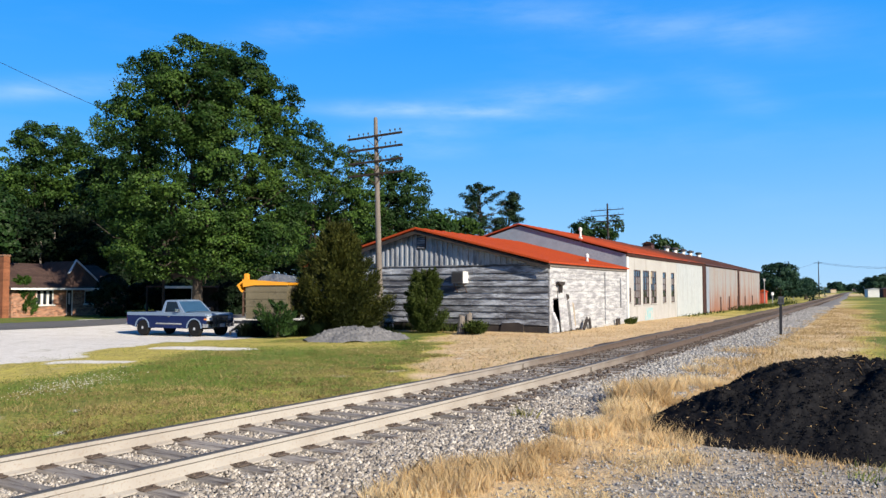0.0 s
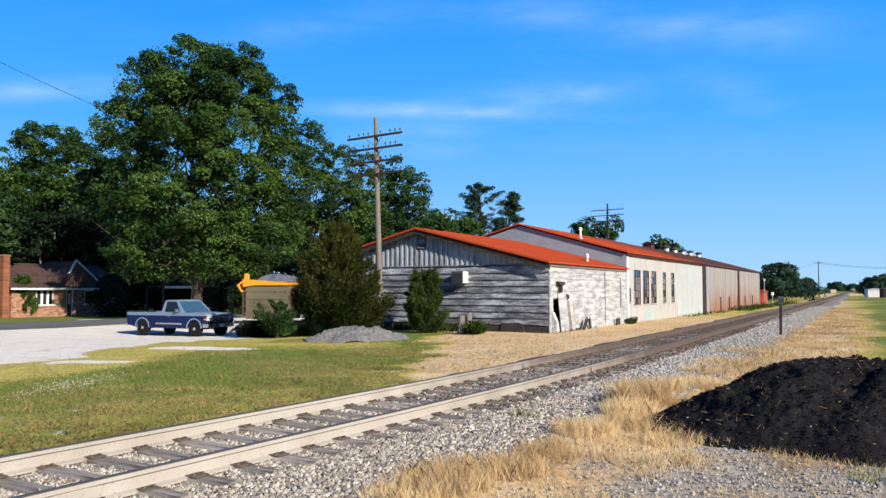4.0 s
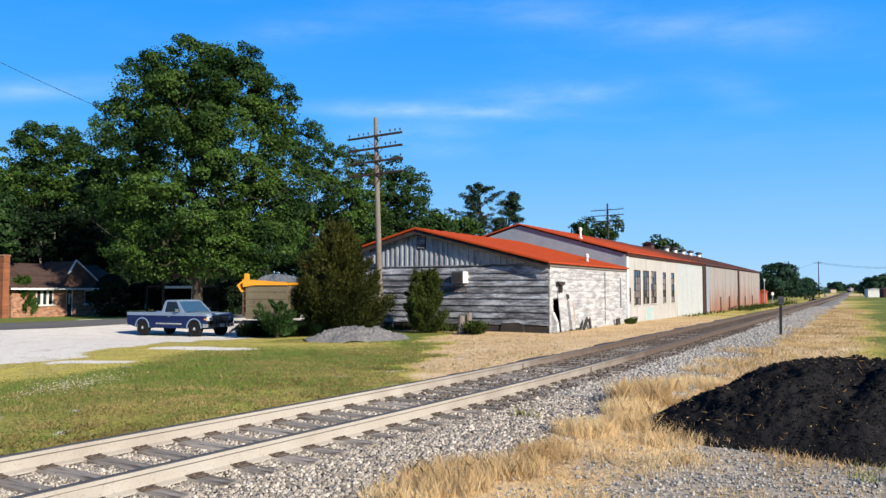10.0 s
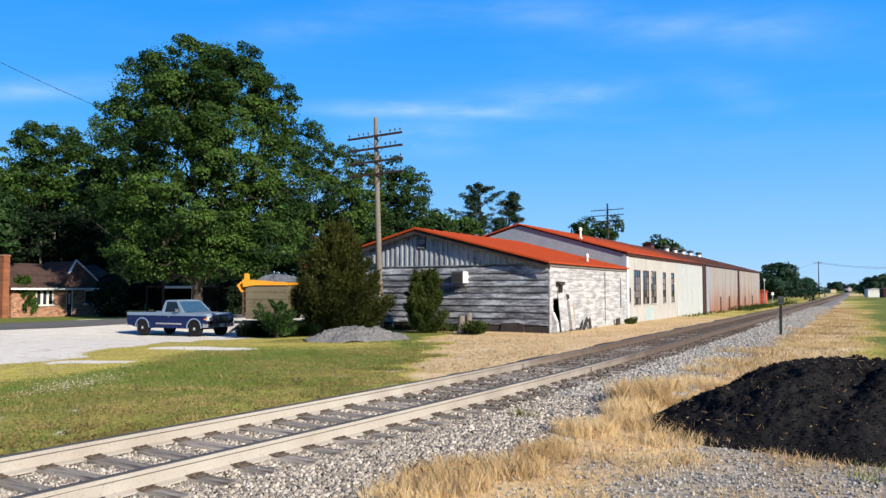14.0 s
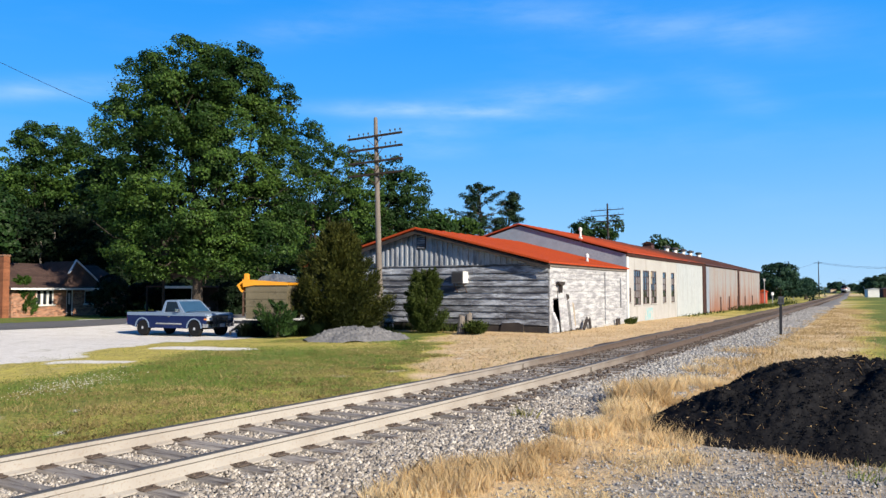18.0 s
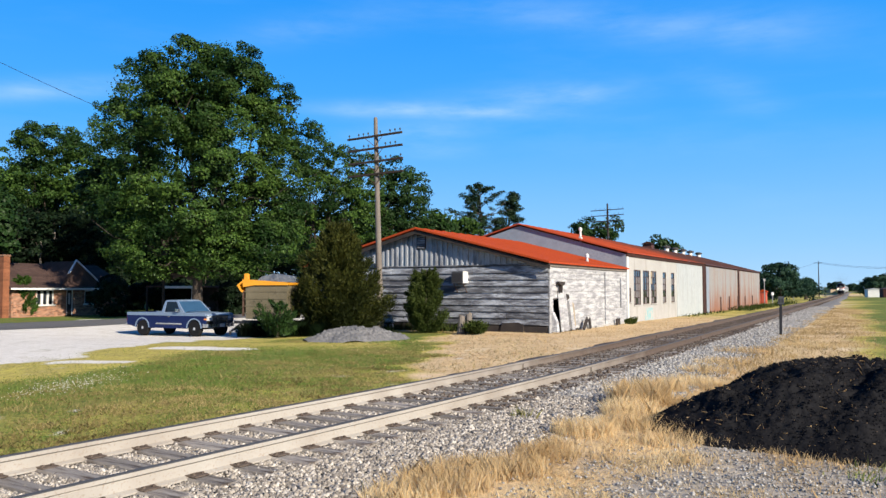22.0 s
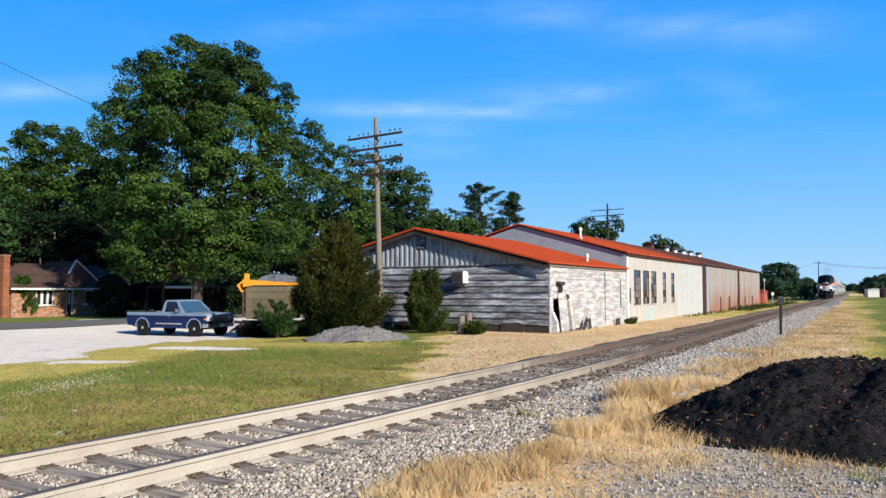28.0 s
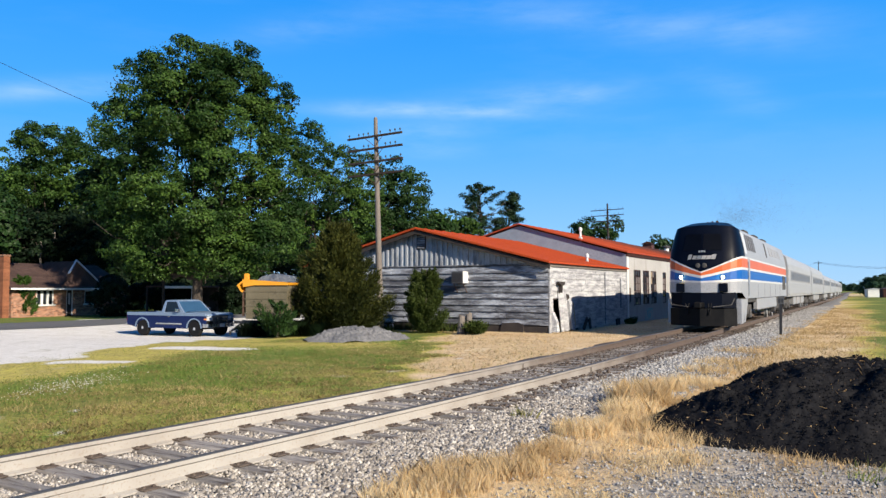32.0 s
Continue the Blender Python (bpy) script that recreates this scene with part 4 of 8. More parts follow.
M["grime"] = surface("grimy glass", (0.15, 0.13, 0.125), (0.22, 0.19, 0.18), 3, 0.35, bump=0.1)
for (a, b, z0, z1), (cols, rows) in zip(HOLES, ((1, 2), (3, 5), (3, 5), (3, 5), (1, 5), (1, 5))):
    steel_window(white_hall, a, b, z0, z1, cols, rows, "tall rusty steel window with grimy panes")
bm = bmesh.new()
box(bm, 0.001, 0.006, 15.95, 17.8, 0.05, 0.82)
part("paint_patch", bm, surface("pale blue paint patch", (0.25, 0.45, 0.48), (0.31, 0.47, 0.49), 1.5, 0.9, stain=(0.44, 0.43, 0.40), stain_at=(0.46, 0.56), stain_scale=2.2), white_hall, "pale blue patch of paint")
bm = bmesh.new()
box(bm, -0.005, 0.09, 33.65, 34.9, 0.0, 4.0, 0.02)
part("rust_column", bm, M["rust"], white_hall, "dark rusty corner post")
bm = bmesh.new()
box(bm, 0.001, 0.05, 12.0, 12.3, 0.0, 4.0, 0.01)
part("corner_trim", bm, M["white"], white_hall)

M["bogie_dark"] = plain("dark weathered metal", (0.05, 0.045, 0.045), 0.7)
# the long rusty hall
rust_hall = thing("rusty_warehouse", SHED, "long rusting corrugated warehouse with a brown roof", "warehouse")
bm = bmesh.new()
box(bm, -0.3, -0.03, 35.0, 67.6, -0.1, 4.0)
box(bm, -13.4, -0.3, 67.4, 67.6, -0.1, 4.0)
prism(bm, [(-13.6, 4.0), (0, 4.0), (RIDGE, 5.9)], "y", 67.4, 67.6)
part("wall", bm, M["rust_metal"], rust_hall)
for k in range(36):
    a = 35.45 + k * 0.892
    bm = bmesh.new()
    n = 7
    prism(bm, [(-0.028, a)] + [(0.006 + 0.02 * (i % 2) + 0.006 * (k % 2), a + 0.004 + 0.884 * i / n) for i in range(n + 1)] + [(-0.028, a + 0.892)], "z", 0.03 + 0.05 * rnd.random(), 3.96)
    part("panel", bm, M["rust_metal"], rust_hall)
for y in (41.7, 46.2, 51.2, 56.0, 61.4):
    bm = bmesh.new()
    box(bm, 0.0, 0.055, y - 0.22, y + 0.22, 0.0, 1.34, 0.015)
    part("rust_streaked_post", bm, M["rust"], rust_hall)
bm = bmesh.new()
box(bm, 0.0, 0.10, 51.4, 52.1, 0.0, 4.0, 0.02)
part("rust_column", bm, M["rust"], rust_hall, "dark rusty post")
bm = bmesh.new()
box(bm, -0.02, 0.06, 35.0, 36.3, 0.0, 3.95, 0.02)
part("corner_trim", bm, surface("blue-grey trim", (0.22, 0.27, 0.34), (0.30, 0.33, 0.38), 2, 0.7), rust_hall)
roof_slabs(rust_hall, 34.62, 67.9, 6.08, 4.18, M["roof_brown"], 0.14, 0.09, 1.1)
bm = bmesh.new()
box(bm, 0.03, 0.07, 34.6, 67.8, 3.97, 4.06)
part("fascia", bm, M["rust"], rust_hall)
for k, y in enumerate((42.7, 49.9, 53.7, 57.6, 61.4, 66.2)):
    v = thing("roof_ventilator", SHED @ pose(RIDGE, y, 6.0), "turbine roof ventilator on the ridge" if k else "large dark box ventilator on the ridge", "ventilator", "ridge ventilators")
    bm = bmesh.new()
    if k == 0:
        box(bm, -0.45, 0.45, -0.5, 0.5, -0.15, 0.42, 0.03)
        part("base", bm, M["roof_brown"], v)
        bm = bmesh.new()
        prism(bm, [(-0.6, 0.42), (0.6, 0.42), (0.0, 0.66)], "y", -0.65, 0.65)
        part("cap", bm, M["rust"], v)
    else:
        tube(bm, (0, 0, -0.2), (0, 0, 0.38), 0.27, 0.25, 14)
        part("base", bm, M["white"], v)
        bm = bmesh.new()
        lathe(bm, [(0.24, 0.36), (0.42, 0.40), (0.44, 0.5), (0.34, 0.6), (0.1, 0.66)], 16)
        part("turbine_head", bm, M["bogie_dark"], v)

M["skirt_grey"] = surface("grey enamel grille", (0.05, 0.055, 0.062), (0.075, 0.08, 0.086), 2, 0.6, bump=0.1)
# window air conditioner on the end wall
ac = thing("air_conditioner", SHED @ pose(-4.4, -0.06, 2.26), "white box air conditioner in the shed's end wall", "air conditioner")
bm = bmesh.new()
box(bm, -0.31, 0.31, -0.5, 0.05, 0.0, 0.56, 0.02)
part("casing", bm, M["white"], ac)
# dark grille widened over the whole front; its colour also carries that side's shade
bm = bmesh.new()
box(bm, -0.312, 0.295, -0.525, -0.499, -0.002, 0.562, 0.004)
grille = part("grille", bm, M["skirt_grey"], ac)
for k in range(12):
    bm = bmesh.new()
    box(bm, -0.26, 0.25, -0.536, -0.526, 0.06 + k * 0.036, 0.078 + k * 0.036)
    part("slat", bm, M["bogie_dark"], grille)
for x in (-0.25, 0.25):
    bm = bmesh.new()
    tube(bm, (x, 0.0, -0.45), (x, -0.42, -0.01), 0.02, 0.02, 6)
    part("bracket", bm, M["iron"], ac)
for k in range(3):
    li = thing("wall_insulator", SHED @ pose(-9.15, -0.1, 2.5 + 0.42 * k), "white porcelain insulator on the shed wall", "insulator", "wall insulators")
    bm = bmesh.new()
    lathe(bm, [(0.06, -0.02), (0.13, -0.05), (0.13, -0.12), (0.08, -0.16), (0.12, -0.2), (0.05, -0.26)], 12, (0, 0, 0.0), "y")
    part("shell", bm, M["white"], li)
    bm = bmesh.new()
    tube(bm, (0, 0.09, 0), (0, -0.02, 0), 0.03, 0.03, 8)
    part("pin", bm, M["iron"], li)

# ---- trees and bushes ----
def leaf_cloud(rng, centres, radii, counts, size, slim=0.62, hollow=0.45, up=0.35, ragged=0.16, tuft=0.0):
    """Leaves, each a folded diamond, gathered in tufts over the outer part of a set of lobes."""
    pts, outs = [], []
    for c, r, n in zip(centres, radii, counts):
        if n < 8:
            continue
        r = np.array(r, dtype=float)
        mean = float(r.prod() ** (1 / 3))
        tr = tuft or max(2.3 * size, 0.2 * mean)
        m = max(4, min(n // 6, int(3.0 * (mean / tr) ** 2)))
        d = rng.normal(size=(m, 3))
        d /= np.linalg.norm(d, axis=1)[:, None]
        bumps = 1 + ragged * (np.sin(d[:, 0] * 5.1 + c[0]) * np.sin(d[:, 1] * 4.3 + c[1]) + 0.7 * np.sin(d[:, 2] * 7.7 + c[2] + d[:, 0] * 6))
        k = np.where(rng.random(m) < 0.72, 0.80 + 0.17 * rng.random(m), hollow + 0.4 * rng.random(m)) * (1 + 0.6 * (bumps - 1))
        heads = np.array(c) + d * k[:, None] * r
        sizes = tr * (0.45 + 1.0 * rng.random(m) ** 1.3)
        w = sizes ** 2
        which = rng.choice(m, n, p=w / w.sum())
        e = rng.normal(size=(n, 3))
        e /= np.linalg.norm(e, axis=1)[:, None]
        e[:, 2] = np.where(rng.random(n) < 0.55, np.abs(e[:, 2]), e[:, 2])
        q = heads[which] + e * (sizes[which] * (0.35 + 0.65 * rng.random(n) ** 0.5))[:, None] * np.array([1, 1, 0.72])
        stray = rng.random(n) < 0.14
        g = rng.normal(size=(n, 3))
        g /= np.linalg.norm(g, axis=1)[:, None]
        q[stray] = (np.array(c) + g * r * (0.5 + 0.52 * rng.random((n, 1))))[stray]
        pts.append(q)
        outs.append(e * 0.8 + d[which] * 0.5)
    p, o = np.concatenate(pts), np.concatenate(outs)
    n = len(p)
    nrm = o + rng.normal(scale=0.6, size=(n, 3)) + np.array([0, 0, up])
    nrm /= np.linalg.norm(nrm, axis=1)[:, None]
    a = np.cross(nrm, rng.normal(size=(n, 3)))
    a /= np.linalg.norm(a, axis=1)[:, None]
    b = np.cross(nrm, a)
    s = size * (0.6 + 0.8 * rng.random(n))[:, None]
    vs = np.stack([p - a * s * 0.5, p + b * s * slim * 0.5 + nrm * s * 0.12, p + a * s * 0.5, p - b * s * slim * 0.5 + nrm * s * 0.12], 1).reshape(-1, 3)
    return vs, np.arange(n * 4).reshape(-1, 4)


def limb(bm, a, b, r0, r1, rng, steps=5, wob=0.06):
    a, b = Vector(a), Vector(b)
    ln = (b - a).length
    pts = [a + (b - a) * (i / steps) + (Vector(rng.normal(size=3)) * wob * ln if 0 < i < steps else Vector()) for i in range(steps + 1)]
    q = (b - a).to_track_quat("Z", "Y")
    rings = []
    for i, p in enumerate(pts):
        r = r0 + (r1 - r0) * i / steps
        rings.append([tuple(p + q @ Vector((r * math.cos(k * 0.8976), r * math.sin(k * 0.8976), 0))) for k in range(7)])
    rings_mesh(bm, rings)


def broad_tree(name, x, y, lobes, leaves, size, seed, mat_, label, trunk_r=0.4, fork=0.3, z=0.0, crowns=1, group="", hollow=0.45):
    """A tree: trunk with root flare, limbs to every lobe of the crown, leaves in one or several crown parts."""
    rng = np.random.default_rng(seed)
    t = thing(name, pose(x, y, z), label, "tree", group)
    top = max(l[2] for l in lobes)
    low = min(l[2] for l in lobes)
    f = max(low * 0.55, top * fork)
    bm = bmesh.new()
    lathe(bm, [(trunk_r * 1.6, -0.1), (trunk_r * 1.15, 0.25), (trunk_r, 0.9), (trunk_r * 0.85, f)], 10)
    part("trunk", bm, M["bark"], t)
    bm = bmesh.new()
    for l in lobes:
        b = (l[0] * 0.85, l[1] * 0.85, l[2] * 0.93)
        limb(bm, (0, 0, f - 0.3 - 0.3 * rng.random()), b, trunk_r * 0.5, trunk_r * 0.1, rng)
        for _ in range(4):
            e = (l[0] + rng.normal() * l[3] * 0.5, l[1] + rng.normal() * l[4] * 0.5, l[2] + rng.normal() * l[5] * 0.5)
            k = rng.uniform(0.45, 0.8)
            limb(bm, tuple(v * k + (f - 0.4) * (1 - k) * (i == 2) for i, v in enumerate(b)), e, trunk_r * 0.17, trunk_r * 0.04, rng, 4)
    part("bough_frame", bm, M["bark"], t)
    vol = np.array([l[6] * (l[3] * l[4] * l[5]) ** 0.67 for l in lobes])
    n = np.maximum(60, (leaves * vol / vol.sum())).astype(int)
    out = []
    for c in range(crowns):
        idx = [i for i in range(len(lobes)) if i % crowns == c]
        vs, fs = leaf_cloud(rng, [lobes[i][:3] for i in idx], [lobes[i][3:6] for i in idx], [n[i] for i in idx], size, hollow=hollow)
        out.append(part("crown", mesh_np("crown", vs, fs, mat_), None, t))
    return t, out


def cone_bush(name, x, y, h, r, n, seed, mat_, label, size=0.22, z=0.0, power=0.8, category="bush", lean=0.0, ragged=0.25, plumes=110):
    """An upright evergreen: a stem and feathery plumes that sweep out and up, each of many narrow sprays."""
    rng = np.random.default_rng(seed)
    t = thing(name, pose(x, y, z), label, category)
    bm = bmesh.new()
    lathe(bm, [(0.012 + 0.02 * h, -0.05), (0.01 + 0.014 * h, h * 0.3), (0.008, h * 0.95)], 8)
    part("trunk", bm, M["bark"], t)
    u0 = rng.random(plumes) ** 0.85 * 0.93
    a0 = rng.random(plumes) * 6.28319
    env = r * np.clip((1 - u0) ** power * np.minimum(1, 0.62 + u0 * 3.2), 0.08, 1) * (1 + ragged * rng.normal(size=plumes) * 0.55)
    foot = np.stack([0 * u0, 0 * u0, np.maximum(0.05, u0 * h - env * 0.45)], 1)
    tip = np.stack([env * np.cos(a0), env * np.sin(a0), u0 * h + env * (0.25 + 0.3 * rng.random(plumes))], 1)
    tip[:, 2] = np.minimum(tip[:, 2], h * (0.98 + 0.06 * rng.random(plumes)))
    w = env + 0.25 * r
    which = rng.choice(plumes, n, p=w / w.sum())
    k = 0.18 + 0.82 * rng.random(n) ** 0.62
    axis = (tip - foot)[which]
    p = foot[which] + axis * k[:, None]
    p[:, 2] -= 0.12 * np.linalg.norm(axis, axis=1) * np.sin(3.14159 * k)
    fat = (0.04 + 0.085 * np.sin(3.14159 * np.minimum(1.0, k * 1.02)) ** 0.8) * np.linalg.norm(axis, axis=1) + 0.03 * r
    p = p + rng.normal(size=(n, 3)) * (fat * 0.62)[:, None]
    p[:, 0] += lean * p[:, 2]
    p[:, 2] = np.maximum(p[:, 2], 0.03)
    out = axis / np.linalg.norm(axis, axis=1)[:, None] + rng.normal(scale=0.5, size=(n, 3)) + np.array([0, 0, 0.25])
    out /= np.linalg.norm(out, axis=1)[:, None]
    b = np.cross(out, rng.normal(size=(n, 3)))
    b /= np.linalg.norm(b, axis=1)[:, None]
    s = size * (0.5 + 0.9 * rng.random(n))[:, None]
    nn = np.cross(out, b)
    vs = np.stack([p - out * s * 0.3, p + b * s * 0.13 + nn * s * 0.05, p + out * s * 0.7, p - b * s * 0.13 + nn * s * 0.05], 1).reshape(-1, 3)
    part("foliage", mesh_np("foliage", vs, np.arange(n * 4).reshape(-1, 4), mat_), None, t)
    return t


def place(px, depth, z=0.0):
    """A place by its pixel offset from the middle of the camera's view, and its depth."""
    return (px * depth / 1357.9, depth)


# the great maple behind the truck
bx, by = place(350 - 784, 50)
K = 50 / 1357.9


def lobe(cx, cy, rx, rz, dy=0.0, ry=None, x0=350.0, k=K, full=1.0):
    """A crown lobe by its pixel position and pixel size, to fit the camera's view."""
    return ((cx - x0) * k, dy, (514 - cy) * k + 1.93, rx * k, (ry if ry else rx) * k, rz * k, full)


MAPLE = [lobe(335, 124, 88, 56), lobe(258, 160, 74, 76, 0.8, full=0.5), lobe(412, 150, 72, 74, -0.8), lobe(484, 190, 46, 66, 0.5, full=0.8), lobe(205, 215, 46, 50, 0.3, full=0.6), lobe(225, 250, 62, 70, -0.5, full=0.42),
         lobe(310, 260, 90, 80, 1.0, full=0.5), lobe(430, 270, 90, 85, -1.0), lobe(505, 300, 45, 80, 1.0), lobe(250, 350, 80, 75, -1.0, full=0.8), lobe(360, 370, 95, 80, -1.6, full=0.9),
         lobe(470, 385, 70, 75, 0.0), lobe(300, 440, 85, 44, -1.2, full=0.65), lobe(400, 440, 85, 44, -1.2, full=0.7), lobe(480, 440, 50, 42, -1.0, full=0.8), lobe(232, 452, 45, 36, 0.0, full=0.6), lobe(338, 205, 84, 84, -1.5),
         lobe(275, 478, 50, 16, -0.6, full=0.7), lobe(398, 474, 70, 22, -1.0, full=0.7), lobe(442, 470, 46, 26, -0.5, full=0.8)]
maple, maple_crowns = broad_tree("maple_tree", bx, by, MAPLE, 215000, 0.16, 11, M["leaf"], "tall full green maple beside the road", 0.36, 0.2, 0.0, 4)

# the wood beside and behind it
def wood(name, base, depth, spots, leaves, size, seed, mat_, label, trunk_r=0.3, z=0.0):
    k = depth / 1357.9
    lobes = [lobe(a, b, rx, rz, dy, None, base, k) for a, b, rx, rz, dy in spots]
    x, y = place(base - 784, depth)
    return broad_tree(name, x, y, lobes, leaves, size, seed, mat_, label, trunk_r, 0.3, z, 1, "trees of the wood")


wood("oak_tree", 85, 72, [(85, 262, 60, 46, 0), (30, 290, 45, 60, 1), (130, 300, 45, 60, 0), (60, 335, 70, 40, -1), (150, 345, 45, 50, 0), (5, 350, 40, 45, 0)], 42000, 0.22, 21, M["leaf"], "green oak tree behind the brick house", 0.17)
# trees given leaf_shade carry the wood's shade in their leaf colour
wood("oak_tree", 95, 69, [(28, 402, 50, 40, 0), (108, 408, 58, 46, 0), (172, 432, 42, 48, 0), (66, 442, 60, 34, 0)], 15000, 0.3, 19, M["leaf_shade"], "tree behind the brick house, shade put into its leaf colour", 0.16)
wood("oak_tree", 60, 82, [(30, 375, 75, 60, 0), (110, 385, 75, 65, 0), (175, 395, 60, 55, 0), (-20, 400, 60, 50, 0), (90, 425, 90, 45, 0)], 24000, 0.42, 20, M["leaf_shade"], "broad tree behind the brick house, leaves darkened for shade")
wood("oak_tree", 0, 56, [(0, 400, 34, 45, 0), (-30, 370, 40, 60, 0), (-5, 430, 30, 30, 0)], 6000, 0.3, 22, M["leaf_dark"], "dark green tree beside the chimney")
wood("oak_tree", 290, 53, [(192, 335, 42, 60, 0), (225, 425, 36, 45, 0)], 14000, 0.26, 23, M["leaf_dark"], "dark green tree in the shade", 0.1)
wood("oak_tree", 560, 68, [(550, 262, 36, 52, 0), (600, 310, 45, 55, 0), (540, 350, 60, 60, 0), (620, 380, 60, 55, 0), (560, 430, 70, 50, 0), (645, 330, 40, 60, 0)], 40000, 0.2, 24, M["leaf"], "green tree behind the cedar bush")
wood("oak_tree", 690, 74, [(690, 335, 40, 55, 0), (720, 345, 42, 50, 0), (670, 390, 50, 45, 0), (735, 385, 38, 40, 0), (700, 420, 60, 35, 0)], 30000, 0.21, 25, M["leaf_dark"], "dark green tree behind the shed")
wood("oak_tree", 775, 92, [(770, 400, 42, 28, 0), (800, 405, 34, 25, 0), (750, 420, 40, 30, 0), (830, 410, 30, 18, 0)], 6000, 0.4, 26, M["leaf"], "low green tree beyond the shed roof")
wood("oak_tree", 430, 78, [(430, 380, 70, 80, 0), (380, 440, 80, 50, 0), (500, 430, 70, 60, 0), (330, 450, 80, 45, 0)], 12000, 0.4, 27, M["leaf_shade"], "tree of the wood, leaves darkened for shade")
wood("oak_tree", 250, 86, [(250, 400, 90, 80, 0), (120, 430, 90, 60, 0), (20, 430, 90, 60, 0), (330, 420, 80, 70, 0)], 13000, 0.45, 28, M["leaf_shade"], "tree of the wood, leaves darkened for shade")
wood("oak_tree", 590, 90, [(560, 420, 80, 70, 0), (650, 420, 70, 60, 0), (700, 440, 60, 40, 0)], 9000, 0.42, 29, M["leaf_shade"], "tree of the wood, leaves darkened for shade")
wood("oak_tree", 1050, 120, [(1040, 405, 26, 18, 0), (1075, 405, 26, 18, 0), (1055, 420, 40, 16, 0)], 3200, 0.42, 30, M["leaf_dark"], "green tree beyond the warehouse")
wood("oak_tree", 1168, 135, [(1165, 432, 20, 12, 0), (1185, 438, 16, 10, 0)], 1500, 0.42, 31, M["leaf_dark"], "green tree beyond the warehouse")
wood("roadside_tree", 1380, 130, [(1380, 484, 24, 18, 0), (1390, 472, 12, 9, 0), (1395, 492, 18, 20, 0), (1360, 494, 18, 22, 0), (1378, 508, 34, 16, 0), (1402, 510, 12, 16, 0)], 10500, 0.36, 32, M["leaf_haze"], "dark round tree beside the line")
wood("roadside_tree", 1425, 165, [(1425, 505, 16, 15, 0), (1412, 512, 14, 14, 0), (1436, 511, 9, 13, 0)], 9000, 0.4, 33, M["leaf_haze"], "dark round tree beside the line")
wood("roadside_tree", 1484, 1600, [(1480, 508, 14, 8, 0), (1496, 510, 13, 8, 0), (1468, 513, 8, 6, 0), (1510, 513, 9, 6, 0)], 4200, 3.6, 34, M["leaf_haze"], "hazy green trees where the line ends", 0.6)
wood("roadside_tree", 1545, 235, [(1545, 505, 22, 14, 0), (1565, 500, 22, 14, 0), (1590, 498, 26, 16, 0), (1532, 508, 12, 12, 0)], 12000, 0.5, 35, M["leaf_haze"], "green tree behind the pale shed")


def pine(x, y, h, seed, lean, spread, label):
    """A tall ragged pine: leaning stem and drooping tufted boughs."""
    rng = np.random.default_rng(seed)
    t = thing("pine_tree", pose(x, y, 0), label, "tree", "pines")
    bm = bmesh.new()
    limb(bm, (0, 0, -0.1), (lean * h, 0, h), 0.3, 0.04, rng, 8, 0.006)
    cs, rs, ns = [], [], []
    for i in range(46):
        u = 0.38 + 0.6 * (i / 45)
        a = rng.random() * 6.283
        ln = spread * min(1.0, 3.0 * (1.02 - u)) * rng.uniform(0.45, 1.2)
        dz = ln * rng.uniform(0.15, 0.55)
        limb(bm, (lean * h * u, 0, h * u - 0.3), (lean * h * u + math.cos(a) * ln, math.sin(a) * ln, h * u + dz), 0.06, 0.02, rng, 3)
        for k in (0.35, 0.6, 0.8, 1.0):
            cs.append((lean * h * u + math.cos(a) * ln * k, math.sin(a) * ln * k, h * u + dz * k))
            rs.append((0.55, 0.55, 0.3))
            ns.append(80)
    part("trunk", bm, M["bark"], t)
    vs, fs = leaf_cloud(rng, cs, rs, ns, 0.30, 0.28, 0.1, 0.9, 0.2, 0.3)
    part("crown", mesh_np("crown", vs, fs, M["pine"]), None, t)


x, y = place(846 - 784, 105)
pine(x, y, 16.4, 41, 0.02, 5.2, "tall ragged pine above the shed roof")
x, y = place(880 - 784, 108)
pine(x, y, 15.8, 42, 0.15, 3.2, "slender leaning pine above the shed roof")

# far woods that close the view
def far_wood(name, px0, px1, depth, h, n, seed, label, mat_=None):
    rng = np.random.default_rng(seed)
    x0, x1 = px0 * depth / 1357.9, px1 * depth / 1357.9
    m = max(6, int((x1 - x0) / (h * 0.55)))
    cs = [(x0 + (x1 - x0) * (i + 0.5) / m + rng.normal() * h * 0.12, depth + rng.normal() * h * 0.6, h * rng.uniform(0.3, 0.55)) for i in range(m)]
    rs = [(h * rng.uniform(0.35, 0.5), h * 0.4, h * rng.uniform(0.32, 0.5)) for _ in range(m)]
    vs, fs = leaf_cloud(rng, cs, rs, [max(30, n // m)] * m, h * 0.09)
    ob = part(name, mesh_np(name, vs, fs, mat_ or M["leaf_far"]), None)
    return tagged(ob, label, "trees", kind="stuff")


# undergrowth and hedge use the shade-coloured leaves to fill the dark under the crowns
far_wood("undergrowth", -900, -60, 96, 9.5, 16000, 54, "undergrowth of the wood, leaves darkened for shade", M["leaf_shade"])
far_wood("undergrowth", -580, -360, 79, 6.5, 16000, 58, "undergrowth of the wood, leaves darkened for shade", M["leaf_shade"])
far_wood("hedge", -560, -235, 63, 3.4, 30000, 55, "hedge behind the parked truck, leaves darkened for shade", M["leaf_shade"])
far_wood("line_side_wood", 562, 632, 150, 4.2, 3500, 56, "dark low wood beside the line", M["leaf_haze"])
